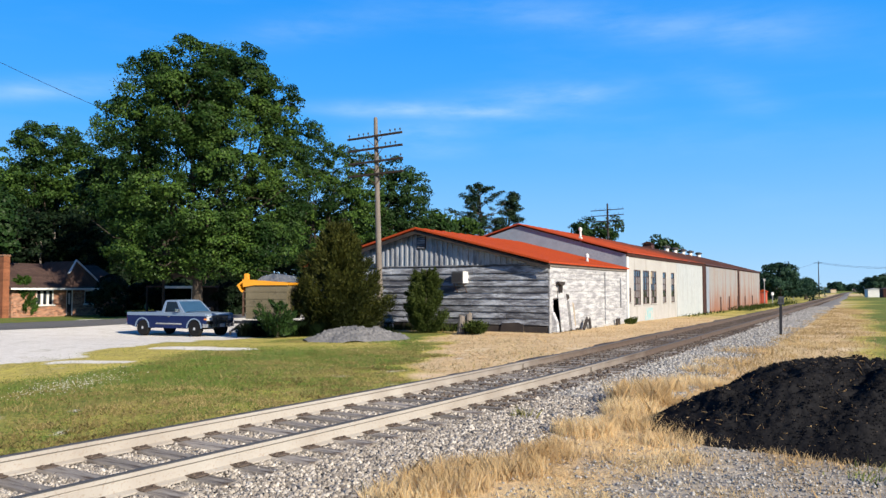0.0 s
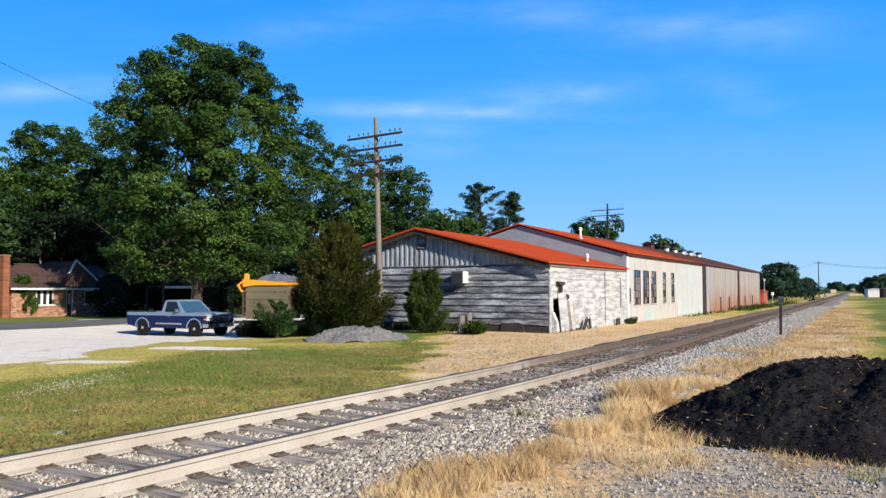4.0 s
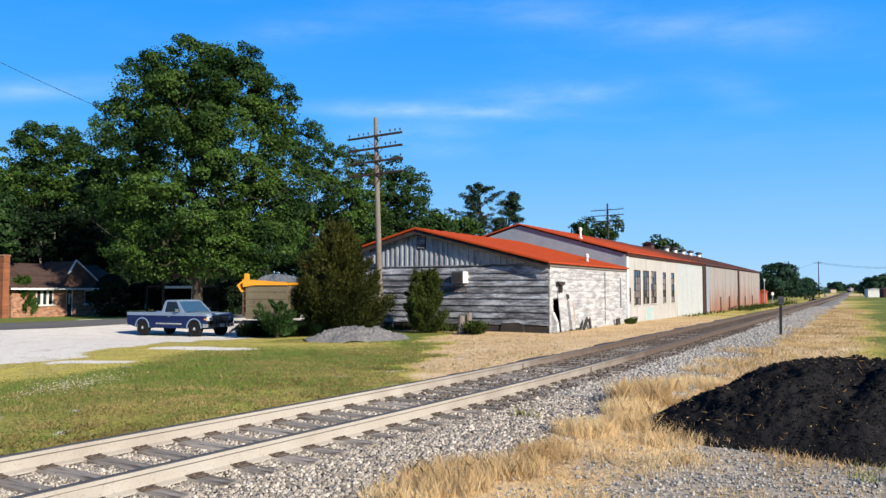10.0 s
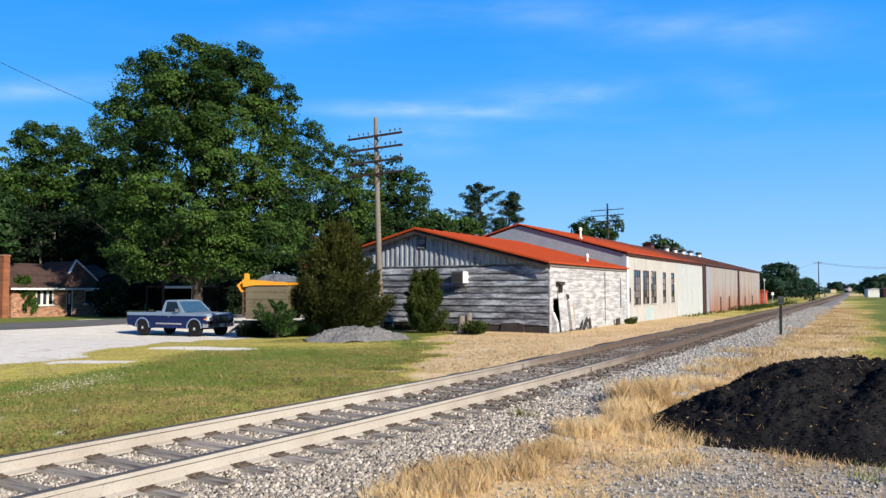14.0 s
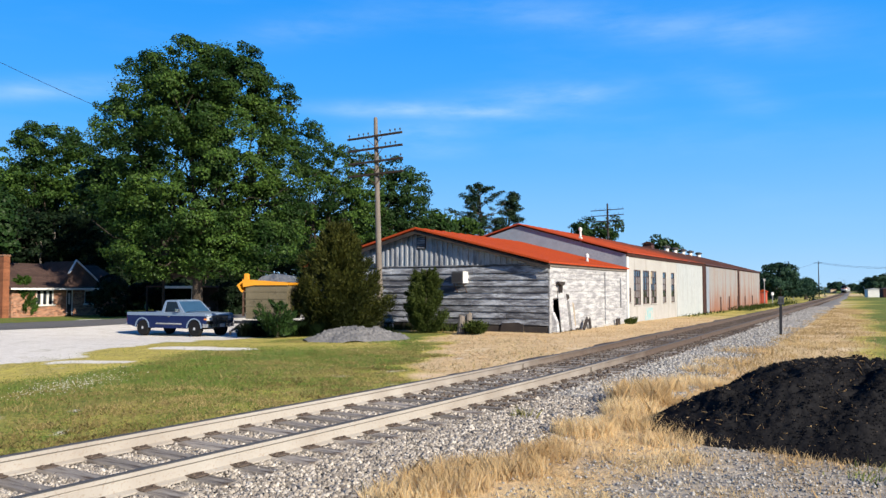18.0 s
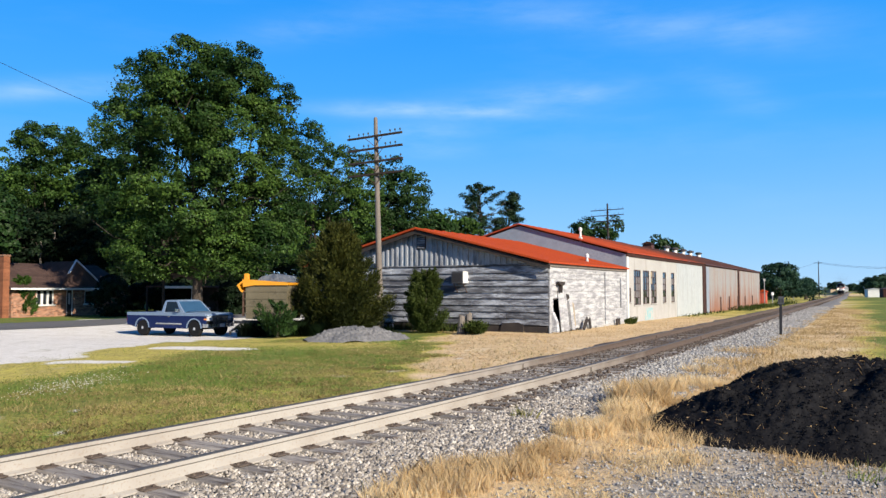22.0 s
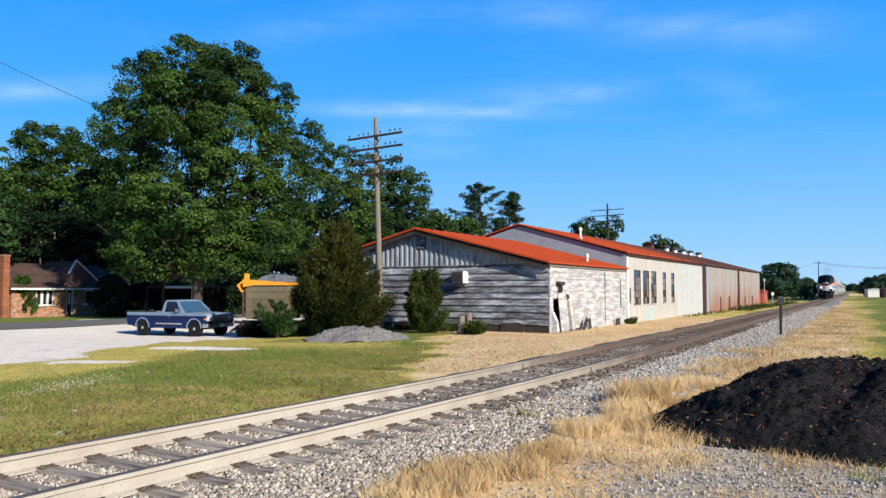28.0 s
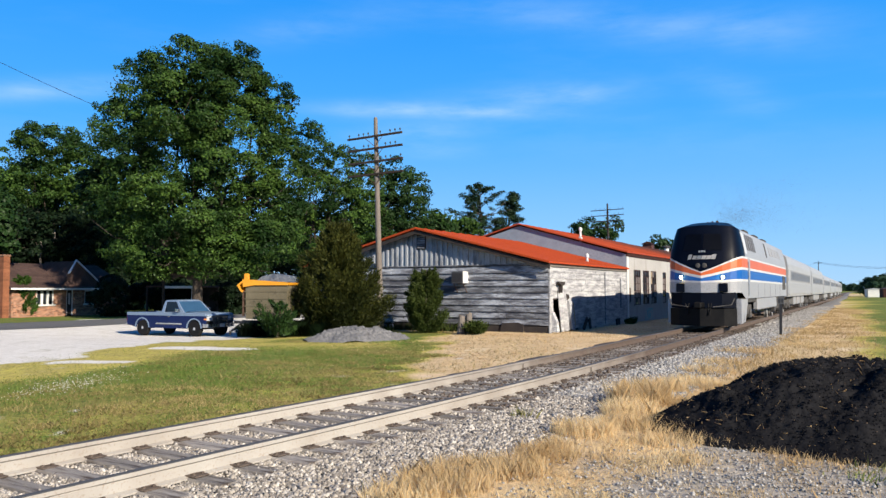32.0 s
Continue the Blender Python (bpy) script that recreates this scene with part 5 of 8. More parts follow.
far_wood("line_side_wood", 742, 830, 250, 6.0, 4000, 57, "dark low wood behind the pale shed", M["leaf_haze"])
far_wood("far_woods", -1200, 330, 240, 15, 9000, 51, "band of trees far beyond the road")
far_wood("far_woods", 560, 735, 1650, 13, 3000, 52, "thin line of trees on the horizon")
far_wood("far_woods", 725, 1400, 700, 12, 4000, 53, "thin line of trees on the horizon")

# evergreen bushes before the shed
x, y = place(600 - 784, 34.6)
cone_bush("cedar_bush", x, y, 5.15, 2.3, 62000, 61, M["cedar"], "large olive-green cedar bush before the shed", 0.17, 0.0, 0.72, plumes=150)
x, y = place(754 - 784, 35.2)
cone_bush("cedar_bush", x, y, 3.05, 0.98, 30000, 62, M["cedar_green"], "small green cedar bush against the grey boards", 0.12, 0.0, 0.3, ragged=0.13, plumes=90)
x, y = place(492 - 784, 32.5)
cone_bush("weed_bush", x, y, 1.5, 0.85, 4200, 63, M["leaf_dark"], "straggling bush before the yellow hopper trailer", 0.17, 0.0, 0.5, ragged=0.6, plumes=34)
x, y = place(42 - 784, 55)
cone_bush("garden_shrub", x, y, 3.0, 1.05, 16000, 64, M["leaf"], "green shrub beside the brick house", 0.24, 0.0, 0.45, plumes=60)
x, y = place(842 - 784, 33.6)
cone_bush("weed_clump", x, y, 0.55, 0.6, 900, 65, M["cedar_green"], "green weeds round the old stumps", 0.22, 0.0, 0.6, "weeds")

# ---- heaps ----
def heap(name, cx, cy, rx, ry, h, mat_, label, seed, z=0.0, flat=0.0, turn=0.0, n=56, rough_=0.06):
    """A heap of loose stuff: a lumpy mound on the ground."""
    vs = []
    for j in range(n + 1):
        for i in range(n + 1):
            u, v = -1 + 2 * i / n, -1 + 2 * j / n
            r = math.sqrt(u * u + v * v)
            a = math.atan2(v, u)
            edge = 1 + 0.12 * noise.noise((math.cos(a) * 1.7 + seed, math.sin(a) * 1.7, seed)) * 2
            q = r / edge
            k = max(0.0, 1 - q)
            hh = h * (min(1.0, k / (1 - flat)) if flat else (k * k * (3 - 2 * k) * 0.55 + k * 0.45))
            if flat:
                hh = h * (1 - (1 - min(1.0, k / (1 - flat))) ** 1.4)
            x, y = u * rx, v * ry
            if flat:
                hh += 0.11 * h * noise.noise((math.cos(a) * 6.0 + seed, math.sin(a) * 6.0, r * 0.6)) * min(1.0, 3 * k) * min(1.0, 2.5 * r)
            lump = rough_ * (noise.noise((x * 1.3 + seed, y * 1.3, 1)) + 0.5 * noise.noise((x * 4 + seed, y * 4, 2)) + 0.42 * noise.noise((x * 11, y * 11 + seed, 3)) + 0.25 * noise.noise((x * 24, y * 24 + seed, 4)))
            vs.append((x, y, (hh + lump * min(1, k * 5)) if k > 0 else -0.12))
    i = np.arange(n * n)
    a = (i // n) * (n + 1) + i % n
    ob = part(name, mesh_np(name, vs, np.stack([a, a + 1, a + n + 2, a + n + 1], 1), mat_), None)
    ob.matrix_basis = pose(cx, cy, z, 0, 0, turn)
    return tagged(smooth(ob), label, "mound")


black_heap = heap("soil_mound", 5.75, 9.75, 3.2, 2.45, 0.80, M["black_soil"], "mound of black sooty mulch with straws on it", 5, 0.17, 0.36, 8, 190, 0.12)
x, y = place(636 - 784, 30.2)
stone_heap = heap("gravel_mound", x, y, 2.1, 1.3, 0.46, M["stone_pile"], "low mound of grey stone dust on the grass", 9, 0.0, 0.25, 20, 110, 0.15)


# ---- telegraph poles ----
def telegraph_pole(x, y, h, arms, span, turn, lean, label, pins=5, r=0.15):
    t = thing("telegraph_pole", pose(x, y, 0, 0, lean, 0), label, "pole", "telegraph poles")
    bm = bmesh.new()
    lathe(bm, [(r, -0.2), (r * 0.95, h * 0.3), (r * 0.78, h * 0.7), (r * 0.62, h - 0.1), (r * 0.5, h)], 12)
    part("pole", bm, M["pole_wood"] if len(arms) == 4 and h < 11 else M["arm_wood"], t)
    for k, z in enumerate(arms):
        m = pose(0, 0, z, 0, 0, turn)
        bm = bmesh.new()
        box(bm, -span / 2, span / 2, -r * 0.6 - 0.1, -r * 0.6, -0.047, 0.047, 0.01)
        bm.transform(m)
        arm = part("crossarm", bm, M["arm_wood"], t)
        for i in range(pins):
            for s in (-1, 1):
                px = s * (0.35 + (span / 2 - 0.45) * i / (pins - 1))
                bm = bmesh.new()
                tube(bm, (px, -r * 0.6 - 0.055, 0.06), (px, -r * 0.6 - 0.055, 0.14), 0.012, 0.012, 5)
                lathe(bm, [(0.03, 0.13), (0.042, 0.15), (0.042, 0.19), (0.02, 0.23)], 7, (px, -r * 0.6 - 0.055, 0))
                bm.transform(m)
                if (i * 7 + k * 3 + s) % 4:
                    part("insulator", bm, M["glass_cup"], arm)
                else:
                    bm.free()
        for s in (-1, 1):
            bm = bmesh.new()
            tube(bm, (s * 0.55, -r * 0.6 - 0.12, -0.02), (0, -r * 0.6 - 0.02, -0.5), 0.014, 0.014, 5)
            bm.transform(m)
            part("brace", bm, M["iron"], t)
    return t


M["glass_cup"] = plain("dull glass insulators", (0.05, 0.065, 0.07), 0.3)
x, y = place(674 - 784, 36.6)
pole_1 = telegraph_pole(x, y, 10.25, (9.32, 8.73, 8.1, 7.49), 3.15, -29.8, -1.6, "tall weathered telegraph pole with four crossarms")
x, y = place(1078 - 784, 97)
pole_2 = telegraph_pole(x, y, 12.95, (12.1, 11.4, 10.7, 10.0), 4.4, -35, -0.6, "telegraph pole with four crossarms beyond the warehouse", 4, 0.17)
x, y = place(1448.5 - 784, 235)
pole_3 = telegraph_pole(x, y, 10.9, (10.3,), 2.6, -60, 0, "thin far pole beside the line", 3, 0.16)


def wire(name, a, b, sag, r, label):
    bm = bmesh.new()
    a, b = Vector(a), Vector(b)
    rings = []
    for i in range(25):
        u = i / 24
        p = a + (b - a) * u - Vector((0, 0, sag * 4 * u * (1 - u)))
        rings.append([(p.x + r * math.cos(k * 1.5708), p.y, p.z + r * math.sin(k * 1.5708)) for k in range(4)])
    rings_mesh(bm, rings)
    ob = part(name, bm, M["black"], None)
    return tagged(ob, label, "wire")


def above(px, py, d):
    """A place by its pixel position in the camera's view, and its depth."""
    return ((px - 784) * d / 1357.9, d, 1.93 + (514 - py) * d / 1357.9)


wire("overhead_wire", above(-60, 82, 40), above(190, 196, 47), 0.06, 0.014, "thin black wire into the maple crown")
for k, dz in enumerate((0.0, -0.35)):
    a, b = above(1448, 464, 235), above(1640, 472, 200)
    wire("overhead_wire", (a[0], a[1], a[2] + dz), (b[0], b[1], b[2] + dz), 0.8, 0.03, "thin far wire along the line")
wire("overhead_wire", above(1448, 464, 235), above(1345, 482, 260), 1.0, 0.03, "thin far wire along the line")


# ---- the train ----
M["silver"] = surface("silver-grey train paint", (0.37, 0.38, 0.40), (0.33, 0.34, 0.36), 0.5, 0.5, 0.15, 0.05, 20, stain=(0.42, 0.40, 0.39), stain_at=(0.6, 0.85), stain_scale=1.2, stain_stretch=(1, 0.4, 2))
M["stainless"] = surface("ribbed stainless steel", (0.40, 0.405, 0.415), (0.44, 0.445, 0.455), 0.6, 0.5, 0.2, 0.08, 18, stain=(0.4, 0.37, 0.34), stain_at=(0.6, 0.85))
M["loco_black"] = surface("black train paint", (0.0025, 0.0045, 0.011), (0.004, 0.006, 0.014), 0.8, 0.4, 0.0, 0.0, 20)
M["loco_black"].node_tree.nodes["Principled BSDF"].inputs["Specular IOR Level"].default_value = 0.07
M["stripe_orange"] = surface("orange-red stripe", (0.62, 0.125, 0.02), (0.56, 0.105, 0.017), 0.8, 0.4, bump=0.0)
M["stripe_blue"] = surface("blue stripe", (0.005, 0.105, 0.40), (0.004, 0.09, 0.35), 0.8, 0.4, bump=0.0)
M["stripe_white"] = surface("white stripe", (0.62, 0.62, 0.62), (0.57, 0.57, 0.57), 0.8, 0.4, bump=0.0)
M["bogie"] = surface("dusty grey undergear", (0.055, 0.052, 0.05), (0.17, 0.165, 0.16), 2.5, 0.8, 0.1, 0.3, stain=(0.025, 0.024, 0.024), stain_at=(0.5, 0.62), stain_scale=2.5)
M["skirt"] = surface("grey skirt", (0.34, 0.34, 0.35), (0.28, 0.28, 0.28), 1.2, 0.6, 0.1, 0.1)
M["plow"] = surface("dark dusty plough", (0.005, 0.0055, 0.007), (0.012, 0.012, 0.013), 2, 0.5, 0.1, 0.2)
M["plow"].node_tree.nodes["Principled BSDF"].inputs["Specular IOR Level"].default_value = 0.08
M["loco_roof"] = surface("sooty grey roof sheet", (0.05, 0.052, 0.057), (0.085, 0.086, 0.09), 1.0, 0.6, 0.1, 0.1, 14)
M["coach_glass"] = glass("grey coach glass", (0.05, 0.05, 0.06), 0.45)
M["cab_glass"] = glass("black cab glass", (0.004, 0.005, 0.009), 0.4)
M["cab_glass"].node_tree.nodes["Principled BSDF"].inputs["Specular IOR Level"].default_value = 0.2
M["headlight"] = plain("lit headlight", (1.0, 0.72, 0.3), 0.3, 0.0, 90.0)
M["lamp_off"] = plain("clear lamp glass", (0.5, 0.52, 0.55), 0.15)
NOSE = ((0.0, 0.0), (0.38, 0.085), (0.8, 0.20), (1.12, 0.33), (1.34, 0.56), (1.475, 0.98), (1.52, 1.7))


def loco_point(c, z):
    """A point of the engine's skin: column c (0 = middle of the nose, up to 6 = end of the nose, more = along the side) at height z."""
    back = 0.02 if z < 1.9 else 0.02 + 0.16 * (z - 1.9) + 0.19 * max(0.0, z - 2.3) ** 1.6
    inw = 1.0 if z < 2.9 else 1.0 - 0.19 * ((z - 2.9) / 1.3) ** 1.4
    k = abs(c)
    if k <= 6:
        x, y = NOSE[int(k)]
        y = y + back * (1 - 0.75 * y / 1.7)
    else:
        x, y = 1.52, (3.2, 5.0, 9.0, 14.0, 20.6)[int(k) - 7]
    return (math.copysign(x * inw, c) if c else 0.0, y, z)


def skin_panel(bm, s, y0, y1, z0, z1, out):
    """A thin panel that follows the lean of the engine's upper side."""
    zs = [z0 + (z1 - z0) * i / 4 for i in range(5)]
    xs = [abs(loco_point(8, z)[0]) for z in zs]
    prism(bm, [(s * (x + out), z) for x, z in zip(xs, zs)] + [(s * (x - 0.03), z) for x, z in zip(xs[::-1], zs[::-1])], "y", y0, y1)


def stripe_levels(k):
    """Heights of the bands at column k: sill, white, blue, white, orange, white, then up to the roof."""
    u = min(1.0, NOSE[min(int(k), 6)][0] / 1.475) ** 1.12
    arch_ = (min(k, 6) / 6.0) ** 2
    ob_, ot = 2.09 + 0.35 * u, 2.20 + 0.60 * u
    bb, bt = 1.88 + 0.08 * u, 1.99 + 0.35 * u
    return [1.18 if k > 5 else 1.42, bb - 0.07 - 0.02 * u, bb, bt, ob_, ot, ot + 0.05 + 0.03 * u, ot + 0.35, 3.25, 3.65 - 0.03 * arch_, 3.92 - 0.07 * arch_, 4.16 - 0.16 * arch_]


def build_loco():
    t = thing("locomotive", pose(0, 0, 0), "silver diesel locomotive with black nose and orange and blue stripes", "locomotive")
    cols = list(range(-11, 12))
    lev = {c: stripe_levels(abs(c)) for c in cols}
    names = ["sill_band", "stripe", "stripe", "stripe", "stripe", "stripe", "body", "body", "body", "body", "body"]
    mats = ["silver", "stripe_white", "stripe_blue", "stripe_white", "stripe_orange", "stripe_white", None, None, None, None, None]
    labels = ["", "white stripe", "blue stripe", "white stripe", "orange stripe", "white stripe"]
    done = {}
    for b in range(11):
        for a, c in zip(cols, cols[1:]):
            nose = max(abs(a), abs(c)) <= 6
            key = (b, "") if b < 6 else (6, "nose" if nose else "side")
            done.setdefault(key, []).append([loco_point(a, lev[a][b]), loco_point(c, lev[c][b]), loco_point(c, lev[c][b + 1]), loco_point(a, lev[a][b + 1])])
    for (b, w), quads in done.items():
        bm = bmesh.new()
        for q in quads:
            bm.faces.new([bm.verts.new(p) for p in q])
        bmesh.ops.remove_doubles(bm, verts=bm.verts[:], dist=0.0005)
        if b < 6:
            part(names[b], bm, M[mats[b]], t, labels[b] if b else "silver lower body")
        else:
            smooth(part("nose" if w == "nose" else "body_side", bm, M["loco_black"] if w == "nose" else M["silver"], t, "black raked nose" if w == "nose" else "silver body sides"))
    # roof: one cap along the engine
    bm = bmesh.new()
    rings = []
    for y, wv, zc in ((2.4, 1.0, 0.19), (3.5, 1.0, 0.22), (20.6, 1.0, 0.22)):
        w_ = 1.25
        rings.append([(w_ * a, y, 4.01 + (zc + 0.12) * (1 - a * a)) for a in (-1, -0.7, -0.35, 0, 0.35, 0.7, 1)] + [(w_, y, 3.97), (-w_, y, 3.97)])
    rings_mesh(bm, rings)
    part("roof", bm, M["loco_roof"], t, "sooty grey roof")
    bm = bmesh.new()
    vs = [bm.verts.new(loco_point(c, stripe_levels(abs(c))[-1] - 0.004)) for c in range(-6, 7)]
    top_ = [bm.verts.new((loco_point(c, 4.0)[0] * 0.72, max(loco_point(c, 4.125)[1], 1.3) + 0.75, 4.36 - 0.14 * (abs(c) / 6) ** 2)) for c in range(-6, 7)]
    for i in range(12):
        bm.faces.new((vs[i], vs[i + 1], top_[i + 1], top_[i]))
    bm.faces.new(top_)
    part("cab_roof", bm, M["loco_black"], t)
    bm = bmesh.new()
    bm.faces.new([bm.verts.new(p) for p in ((-1.5, 20.6, 1.18), (1.5, 20.6, 1.18), (1.5, 20.6, 3.0), (1.24, 20.6, 4.02), (-1.24, 20.6, 4.02), (-1.5, 20.6, 3.0))])
    part("end_wall", bm, M["bogie"], t)
    bm = bmesh.new()
    box(bm, -1.42, 1.42, 0.9, 20.5, 1.0, 1.2, 0.02)
    part("underframe", bm, M["bogie"], t)
    # windscreen panes follow the rake of the nose
    for s in (-1, 1):
        bm = bmesh.new()
        pts = []
        for c, z in ((0, 3.12), (2, 3.12), (2, 3.78), (0, 3.8)):
            p = loco_point(s * c, z)
            pts.append((p[0] + (0.04 * s if c == 0 else 0), p[1] - 0.02, p[2]))
        bm.faces.new([bm.verts.new(p) for p in pts])
        bmesh.ops.solidify(bm, geom=bm.faces[:], thickness=0.01)
        part("windscreen", bm, M["cab_glass"], t)
    for s in (-1, 1):
        # cab side window, mirror, grilles
        bm = bmesh.new()
        skin_panel(bm, s, 1.74, 2.4, 3.02, 3.9, 0.014)
        part("cab_window", bm, M["stripe_white"], t, "pale cab side window frame")
        bm = bmesh.new()
        skin_panel(bm, s, 2.75, 5.6, 3.2, 3.85, 0.012)
        g = part("grille", bm, M["bogie_dark"], t, "dark engine-room grille")
        for k in range(4):
            bm = bmesh.new()
            skin_panel(bm, s, 2.95 + k * 0.66, 3.02 + k * 0.66, 3.18, 3.87, 0.03)
            part("slat", bm, M["silver"], g)
        bm = bmesh.new()
        box(bm, s * 1.515 - 0.03, s * 1.515 + 0.03, 18.0, 19.8, 1.55, 2.35, 0.02)
        part("grille", bm, M["bogie"], t, "dark grille at the rear")
        bm = bmesh.new()
        skin_panel(bm, s, 9.8, 10.3, 3.15, 3.85, 0.012)
        part("vent_slot", bm, M["bogie"], t)
        for y_ in (6.0, 8.6, 11.2, 13.8, 16.4):
            bm = bmesh.new()
            box(bm, s * 1.512 - 0.012, s * 1.512 + 0.012, y_, y_ + 0.03, 1.22, 1.86)
            part("panel_seam", bm, M["bogie"], t)
        for y_ in (11.6, 13.2, 14.8, 16.4):
            bm = bmesh.new()
            skin_panel(bm, s, y_, y_ + 1.2, 3.3, 3.75, 0.01)
            part("radiator_grille", bm, M["skirt"], t)
        bm = bmesh.new()
        box(bm, s * 1.51 - 0.02, s * 1.51 + 0.02, 2.55, 3.2, 1.25, 2.85, 0.01)
        part("cab_door", bm, M["silver"], t)
        bm = bmesh.new()
        tube(bm, (s * 1.56, 2.45, 1.3), (s * 1.56, 2.45, 2.7), 0.018, 0.018, 6)
        part("grab_rail", bm, M["chrome"], t)
        # skirts and steps at the front corner
        bm = bmesh.new()
        prism(bm, [(0.62, 0.2), (1.75, 0.24), (2.5, 0.95), (2.6, 1.17), (0.62, 1.17)], "x", s * 1.2, s * 1.49)
        part("step_skirt", bm, M["silver"], t, "grey step skirt behind the plough")
        bm = bmesh.new()
        box(bm, s * 1.38 - 0.11, s * 1.38 + 0.11, 6.0, 14.6, 0.62, 1.17, 0.05)
        part("fuel_tank_side", bm, M["silver"], t)
        # ditch light pods and head lamps
        bm = bmesh.new()
        lathe(bm, [(0.085, 0.0), (0.085, -0.06), (0.076, -0.07)], 16, (s * 0.84, 0.27, 2.03), "y")
        part("lamp_rim", bm, M["chrome"], t)
        bm = bmesh.new()
        lathe(bm, [(0.066, -0.06), (0.06, -0.085), (0.03, -0.1)], 16, (s * 0.84, 0.27, 2.03), "y")
        part("headlight", bm, M["headlight"], t, "glowing warm headlight")
        bm = bmesh.new()
        box(bm, s * 0.86 - 0.17, s * 0.86 + 0.17, 0.14, 0.42, 1.44, 1.8, 0.03)
        part("corner_step", bm, M["loco_black"], t, "black recessed step box")
        bm = bmesh.new()
        tube(bm, (s * 0.5, -0.18, 0.86), (s * 1.2, -0.05, 0.95), 0.022, 0.022, 6)
        tube(bm, (s * 1.2, -0.05, 0.95), (s * 1.3, 0.1, 1.2), 0.022, 0.022, 6)
        part("handrail", bm, M["bogie"], t)
    bm = bmesh.new()
    prism(bm, [(-1.32, 0.35), (-0.9, 0.05), (0, -0.28), (0.9, 0.05), (1.32, 0.35), (1.32, 0.6), (-1.32, 0.6)], "z", 0.12, 0.8)
    part("snow_plough", bm, M["plow"], t, "dark grey wedge plough")
    bm = bmesh.new()
    prism(bm, [(-1.3, 0.5), (-0.8, 0.2), (0.0, 0.02), (0.8, 0.2), (1.3, 0.5), (1.3, 0.9), (-1.3, 0.9)], "z", 0.82, 1.43)
    part("pilot_beam", bm, M["loco_black"], t)
    bm = bmesh.new()
    box(bm, -0.13, 0.13, -0.55, 0.1, 0.82, 1.04, 0.04)
    box(bm, -0.17, 0.1, -0.64, -0.5, 0.8, 1.06, 0.05)
    part("coupler", bm, M["plow"], t)
    for k in range(3):
        bm = bmesh.new()
        x0 = -0.6 + k * 0.45
        rings = [[(x0 + 0.03 * math.cos(a * 1.2566) + 0.12 * u, -0.1 - 0.12 * math.sin(3.14 * u) + 0.03 * math.sin(a * 1.2566), 1.0 - 0.45 * math.sin(3.14 * u)) for a in range(5)] for u in (0, 0.25, 0.5, 0.75, 1)]
        rings_mesh(bm, rings)
        part("air_hose", bm, M["rubber"], t)
    # plain pale bars for the lettering and number on the nose
    bars = [(-0.58 + 0.19 * k, -0.58 + 0.19 * k + (0.17 if k else 0.15), 2.75, 2.9 + (0.05 if k in (0, 5) else 0.0), 0.05, "stripe_white") for k in range(6)]
    bars += [(-0.13 + 0.1 * k, -0.05 + 0.1 * k, 3.03, 3.11, 0.0, "lamp_off") for k in range(3)]
    for x0, x1, z0, z1, slant, m_ in bars:
        bm = bmesh.new()
        vs = []
        for x in np.linspace(x0, x1, 3):
            for z in (z0, z1):
                xs_ = x + slant * (z - z0) / (z1 - z0)
                y = np.interp(abs(xs_), [n[0] for n in NOSE], [n[1] for n in NOSE])
                back = loco_point(0, z)[1]
                vs.append(bm.verts.new((xs_, y + back * (1 - 0.75 * y / 1.7) - 0.016, z)))
        for i in range(2):
            bm.faces.new((vs[2 * i], vs[2 * i + 2], vs[2 * i + 3], vs[2 * i + 1]))
        bmesh.ops.solidify(bm, geom=bm.faces[:], thickness=0.006)
        part("name_bar", bm, M[m_], t, "plain white bar")
    for x in (-0.13, 0.13):
        bm = bmesh.new()
        lathe(bm, [(0.1, 0.0), (0.1, -0.05), (0.06, -0.07)], 12, (x, loco_point(0, 2.5)[1] + 0.045, 2.5), "y")
        part("nose_lamp", bm, M["bogie"], t)
    for k in range(3):
        bm = bmesh.new()
        lathe(bm, [(0.03, 0.3), (0.03, 0.0), (0.07, -0.2)], 8, ((-0.2 + 0.2 * k), 3.2, 4.4 + 0.02 * k), "y")
        part("horn", bm, M["iron"], t)
    for y in (8.0, 12.0, 16.0):
        bm = bmesh.new()
        box(bm, -0.7, 0.7, y, y + 1.4, 4.3, 4.45, 0.04)
        part("roof_hatch", bm, M["bogie"], t)
    bogies(t, (3.6, 17.0), 2.75, 0.5)
    return t


